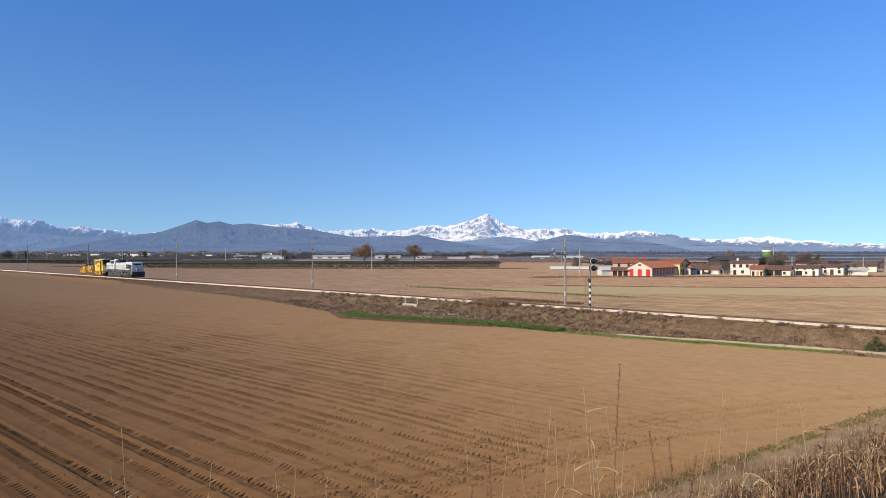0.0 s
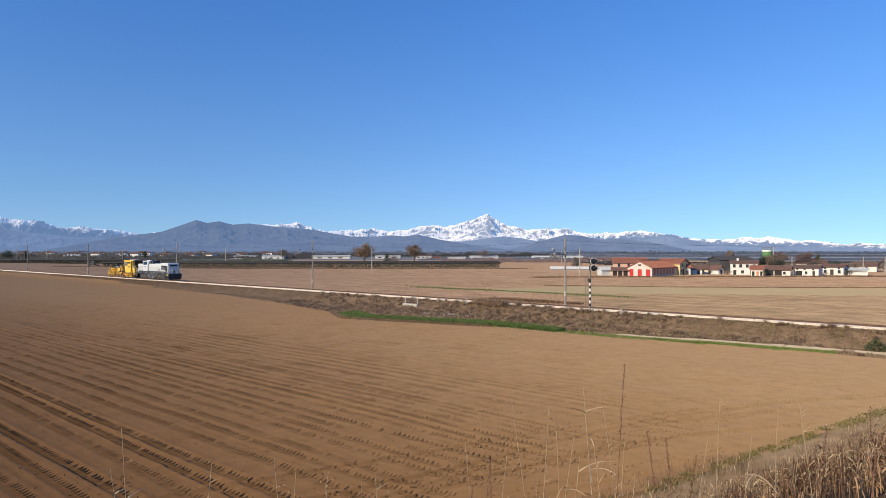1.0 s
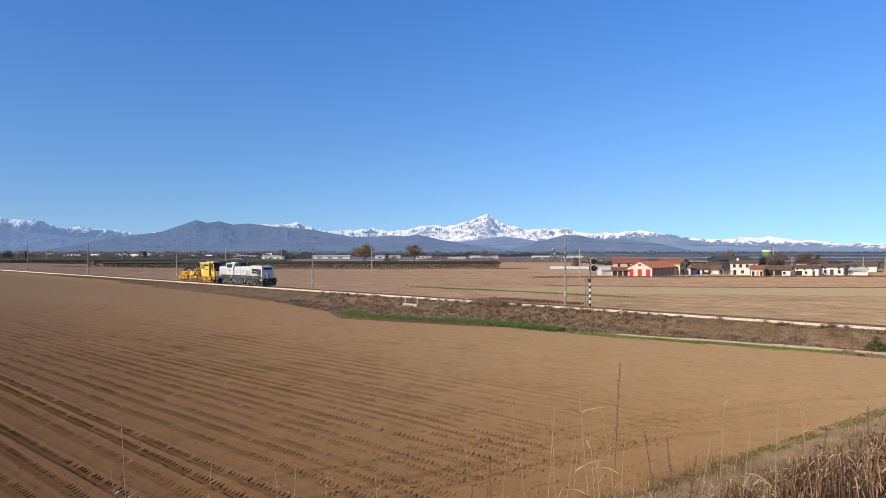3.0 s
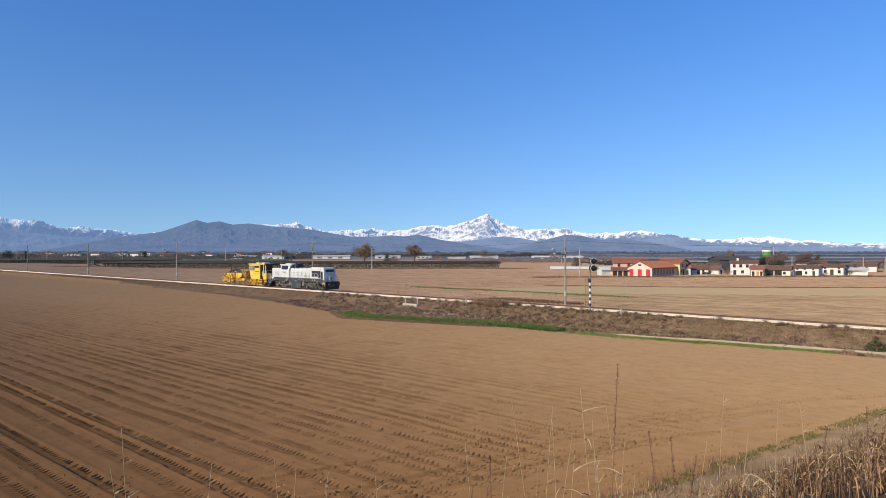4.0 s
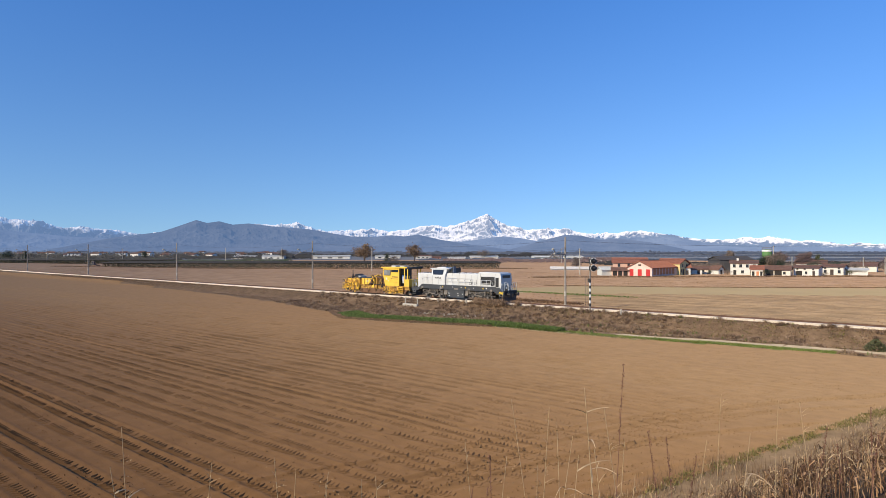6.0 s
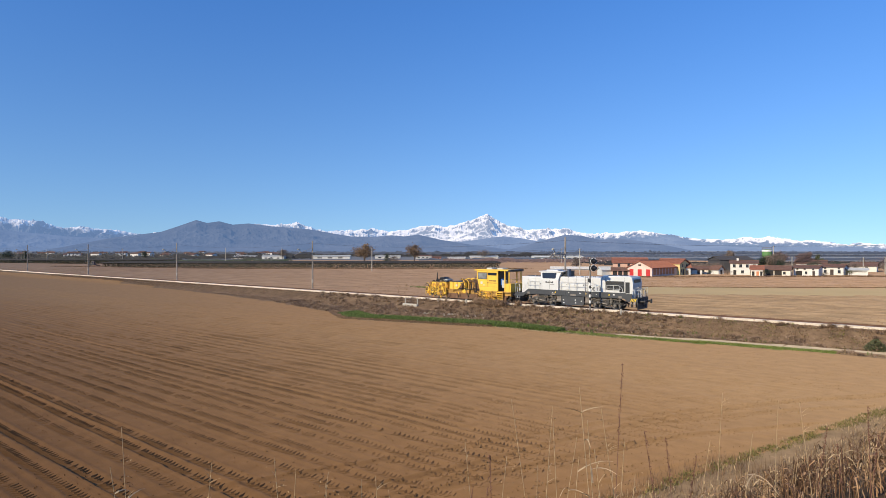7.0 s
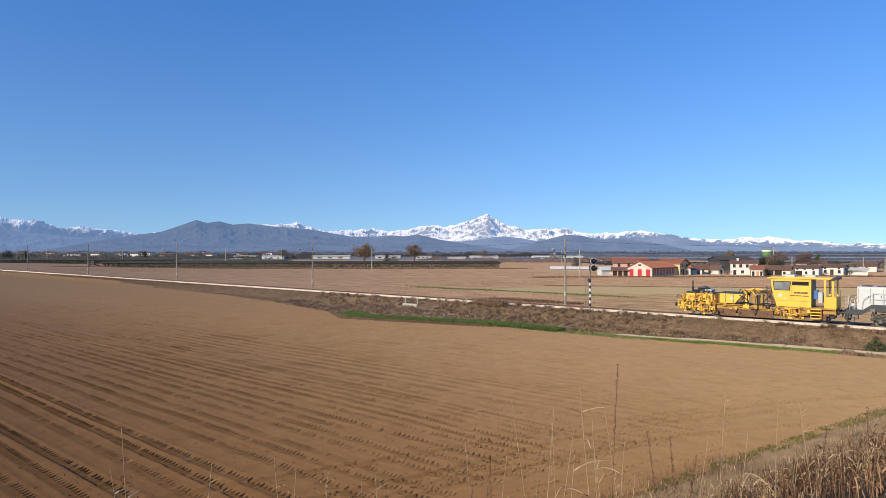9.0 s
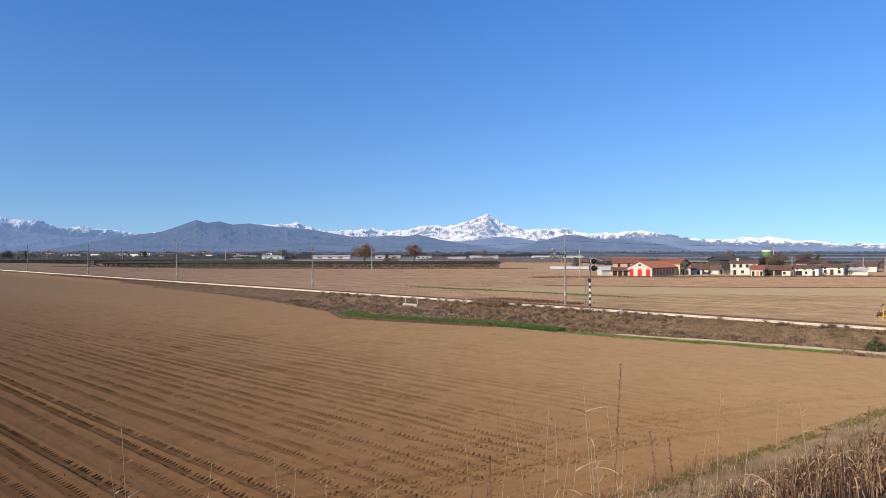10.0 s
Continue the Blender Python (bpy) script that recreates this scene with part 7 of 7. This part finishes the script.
sward("dry_stalks", "scattered dry stalks at the foot of the bank", 1500, bank(0.8, 4.2, -5, 26), (0.15, 0.55), (0.007, 0.014), DRYDARK, 17, 0.5, 2)


sward("dry_stalks", "thin brown stalks along the field's near edge", 1500, bank(-0.9, 2.2, -9, 6), (0.12, 0.5), (0.006, 0.014), DRYDARK, 19, 0.7, 2)


# weeds in front of the camera
M_STALK = mat("dry_stalk", (0.44, 0.31, 0.17), 0.8, 0, 0.25, 8.0)
M_SEED = leaf_mat("red_brown_seed", (0.17, 0.075, 0.045), 0.4)
WEEDS = []


def weed(az, d, top, kind, seed, bend=0.08):
    """A dry weed d metres away, its tip at height top; kind: dock, reed or sprig."""
    rnd = random.Random(seed)
    x, y = d * math.tan(radians(az)) - 1.3 * bend * math.cos(seed), d - 0.65 * bend * math.sin(seed)
    q = Vector((x, y)) - P0
    z = land1(q.dot(U), q.dot(N))
    h = top - z
    ob = thing("weed", {"dock": "dry dock stalk with red-brown seeds", "reed": "tall pale reed with bent dry leaves", "sprig": "thin dry weed with fine side twigs"}[kind], "weed", pose(x, y, z - 0.02), "dry weeds on the bank's edge")
    g = Geo()
    pts = [Vector((bend * h * k * k * math.cos(seed) + 0.004 * math.sin(9 * k + seed), bend * 0.5 * h * k * k * math.sin(seed) + 0.004 * math.cos(8 * k), h * k)) for k in [i / 8 for i in range(9)]]
    g.path(pts, [0.0024 * (1 - 0.07 * i) for i in range(9)], 6)
    st = part("stem", g, M_STALK if kind != "dock" else M_SEED, ob, "dry stem")
    if kind == "dock":
        g = Geo()
        for i in range(90):
            k = 1 - 0.15 * rnd.random()
            c = pts[8] * 1.0
            c = Vector((bend * h * k * k * math.cos(seed), bend * 0.5 * h * k * k * math.sin(seed), h * k))
            leaf(g, c + Vector([rnd.gauss(0, 0.003) for _ in range(3)]), rnd.uniform(0.0022, 0.0052), rnd)
        tagged(part("seed_head", g, M_SEED, ob, "red-brown seed head"), kind="stuff")
    else:
        for i in range(6 if kind == "reed" else 16):
            k = rnd.uniform(0.45, 0.97)
            c = Vector((bend * h * k * k * math.cos(seed), bend * 0.5 * h * k * k * math.sin(seed), h * k))
            a, ln = rnd.uniform(0, 6.28), rnd.uniform(0.08, 0.2) if kind == "reed" else rnd.uniform(0.02, 0.06)
            g = Geo()
            dirv = Vector((math.cos(a), math.sin(a), 0))
            drop = rnd.uniform(0.2, 0.9) if kind == "reed" else -rnd.uniform(0.5, 1.2)
            prev = None
            for j in range(6):
                t = j / 5
                p = c + dirv * ln * t + Vector((0, 0, ln * (0.55 * t - drop * t * t) if kind == "reed" else -drop * ln * (t - 0.45 * t * t)))
                wv = Vector((-math.sin(a), math.cos(a), 0.4)) * (0.0042 if kind == "reed" else 0.0014) * (1 - 0.85 * t)
                if prev:
                    g.add([prev[0] - prev[1], prev[0] + prev[1], p + wv, p - wv], [(0, 1, 2, 3)])
                prev = (p, wv)
            part("leaf" if kind == "reed" else "twig", g, STRAW if kind == "reed" else M_STALK, ob, "curled dry leaf" if kind == "reed" else "fine dry twig")
        if kind == "sprig":
            g = Geo()
            for i in range(26):
                k = rnd.uniform(0.75, 1)
                leaf(g, pts[8] * k + Vector([rnd.gauss(0, 0.02) for _ in range(3)]), rnd.uniform(0.003, 0.007), rnd)
            tagged(part("seed_head", g, GOLD, ob, "pale seed head"), kind="stuff")
    WEEDS.append(ob)
    return ob


# bearing in degrees, distance, height of the tip, kind, seed
WEED_ROWS = [
    (15.56, 2.6, 6.3, "dock", 1), (13.11, 2.5, 6.22, "reed", 2), (15.27, 2.7, 6.09, "sprig", 3), (13.61, 2.6, 6.07, "reed", 4),
    (9.5, 2.9, 6.05, "sprig", 5), (11.12, 2.8, 5.94, "reed", 6), (11.82, 2.8, 5.85, "reed", 7), (10.36, 2.9, 5.97, "reed", 8),
    (18.65, 2.7, 5.99, "dock", 9), (20.14, 2.7, 5.97, "dock", 10), (24.07, 3.3, 6.02, "sprig", 11), (22.76, 3.2, 5.8, "sprig", 12),
    (26.08, 3.0, 5.89, "reed", 13), (34.42, 3.2, 5.97, "dock", 14), (30.1, 3.4, 5.94, "sprig", 15), (32.35, 3.0, 5.84, "dock", 16),
    (4.47, 2.8, 5.86, "dock", 17), (5.25, 2.9, 5.82, "sprig", 18), (2.14, 2.6, 5.79, "dock", 19), (3.96, 2.6, 5.78, "dock", 20),
    (-26.84, 3.0, 5.91, "sprig", 21), (-26.96, 2.6, 5.87, "reed", 22), (-14.49, 2.9, 5.82, "sprig", 23), (-13.75, 2.8, 5.8, "sprig", 24),
    (-11.52, 2.8, 5.78, "sprig", 25), (-21.32, 2.9, 5.78, "sprig", 26), (-5.92, 2.7, 5.79, "sprig", 27), (7.31, 3.4, 5.96, "sprig", 28),
    (2.66, 3.1, 5.83, "sprig", 29), (16.04, 2.6, 5.98, "reed", 30), (21.86, 2.8, 5.85, "dock", 31), (17.0, 2.6, 5.84, "sprig", 32),
    (-7.46, 2.9, 5.7, "reed", 33), (-10.01, 2.7, 5.76, "sprig", 34), (-4.37, 2.8, 5.7, "reed", 35), (28.27, 3.6, 5.91, "sprig", 36),
    (31.6, 3.3, 5.85, "dock", 37), (35.05, 3.0, 5.89, "dock", 38), (8.59, 2.7, 5.84, "sprig", 39), (14.1, 2.7, 5.91, "sprig", 40),
]
for row in WEED_ROWS:
    weed(*row)

# ---- what moves ----
SPEED = 17.42


def motions():
    """The train runs at a steady pace, its wheels rolling along the rails."""
    rows = [0.5 * i for i in range(21)]
    walk(loco, [(t, rail(SPEED * t - 8.5)) for t in rows])
    walk(machine, [(t, rail(SPEED * t - 24.33)) for t in rows])
    for wheel, x, r in WHEELS:
        walk(wheel, [(k / FPS, pose(x, 0, r) @ Matrix.Rotation(SPEED * k / FPS / r, 4, "Y")) for k in range(0, 301)])

    # a light breeze rocks the weeds
    for i, w in enumerate(WEEDS[:14]):
        base = w.matrix_basis.copy()
        walk(w, [(0.5 * k, base @ pose(0, 0, 0, 0.25 * math.sin(1.1 * k + 2 * i), 0.35 * math.sin(0.62 * k + i) - 0.1 * math.cos(1.7 * k + i), 0)) for k in range(21)])


motions()
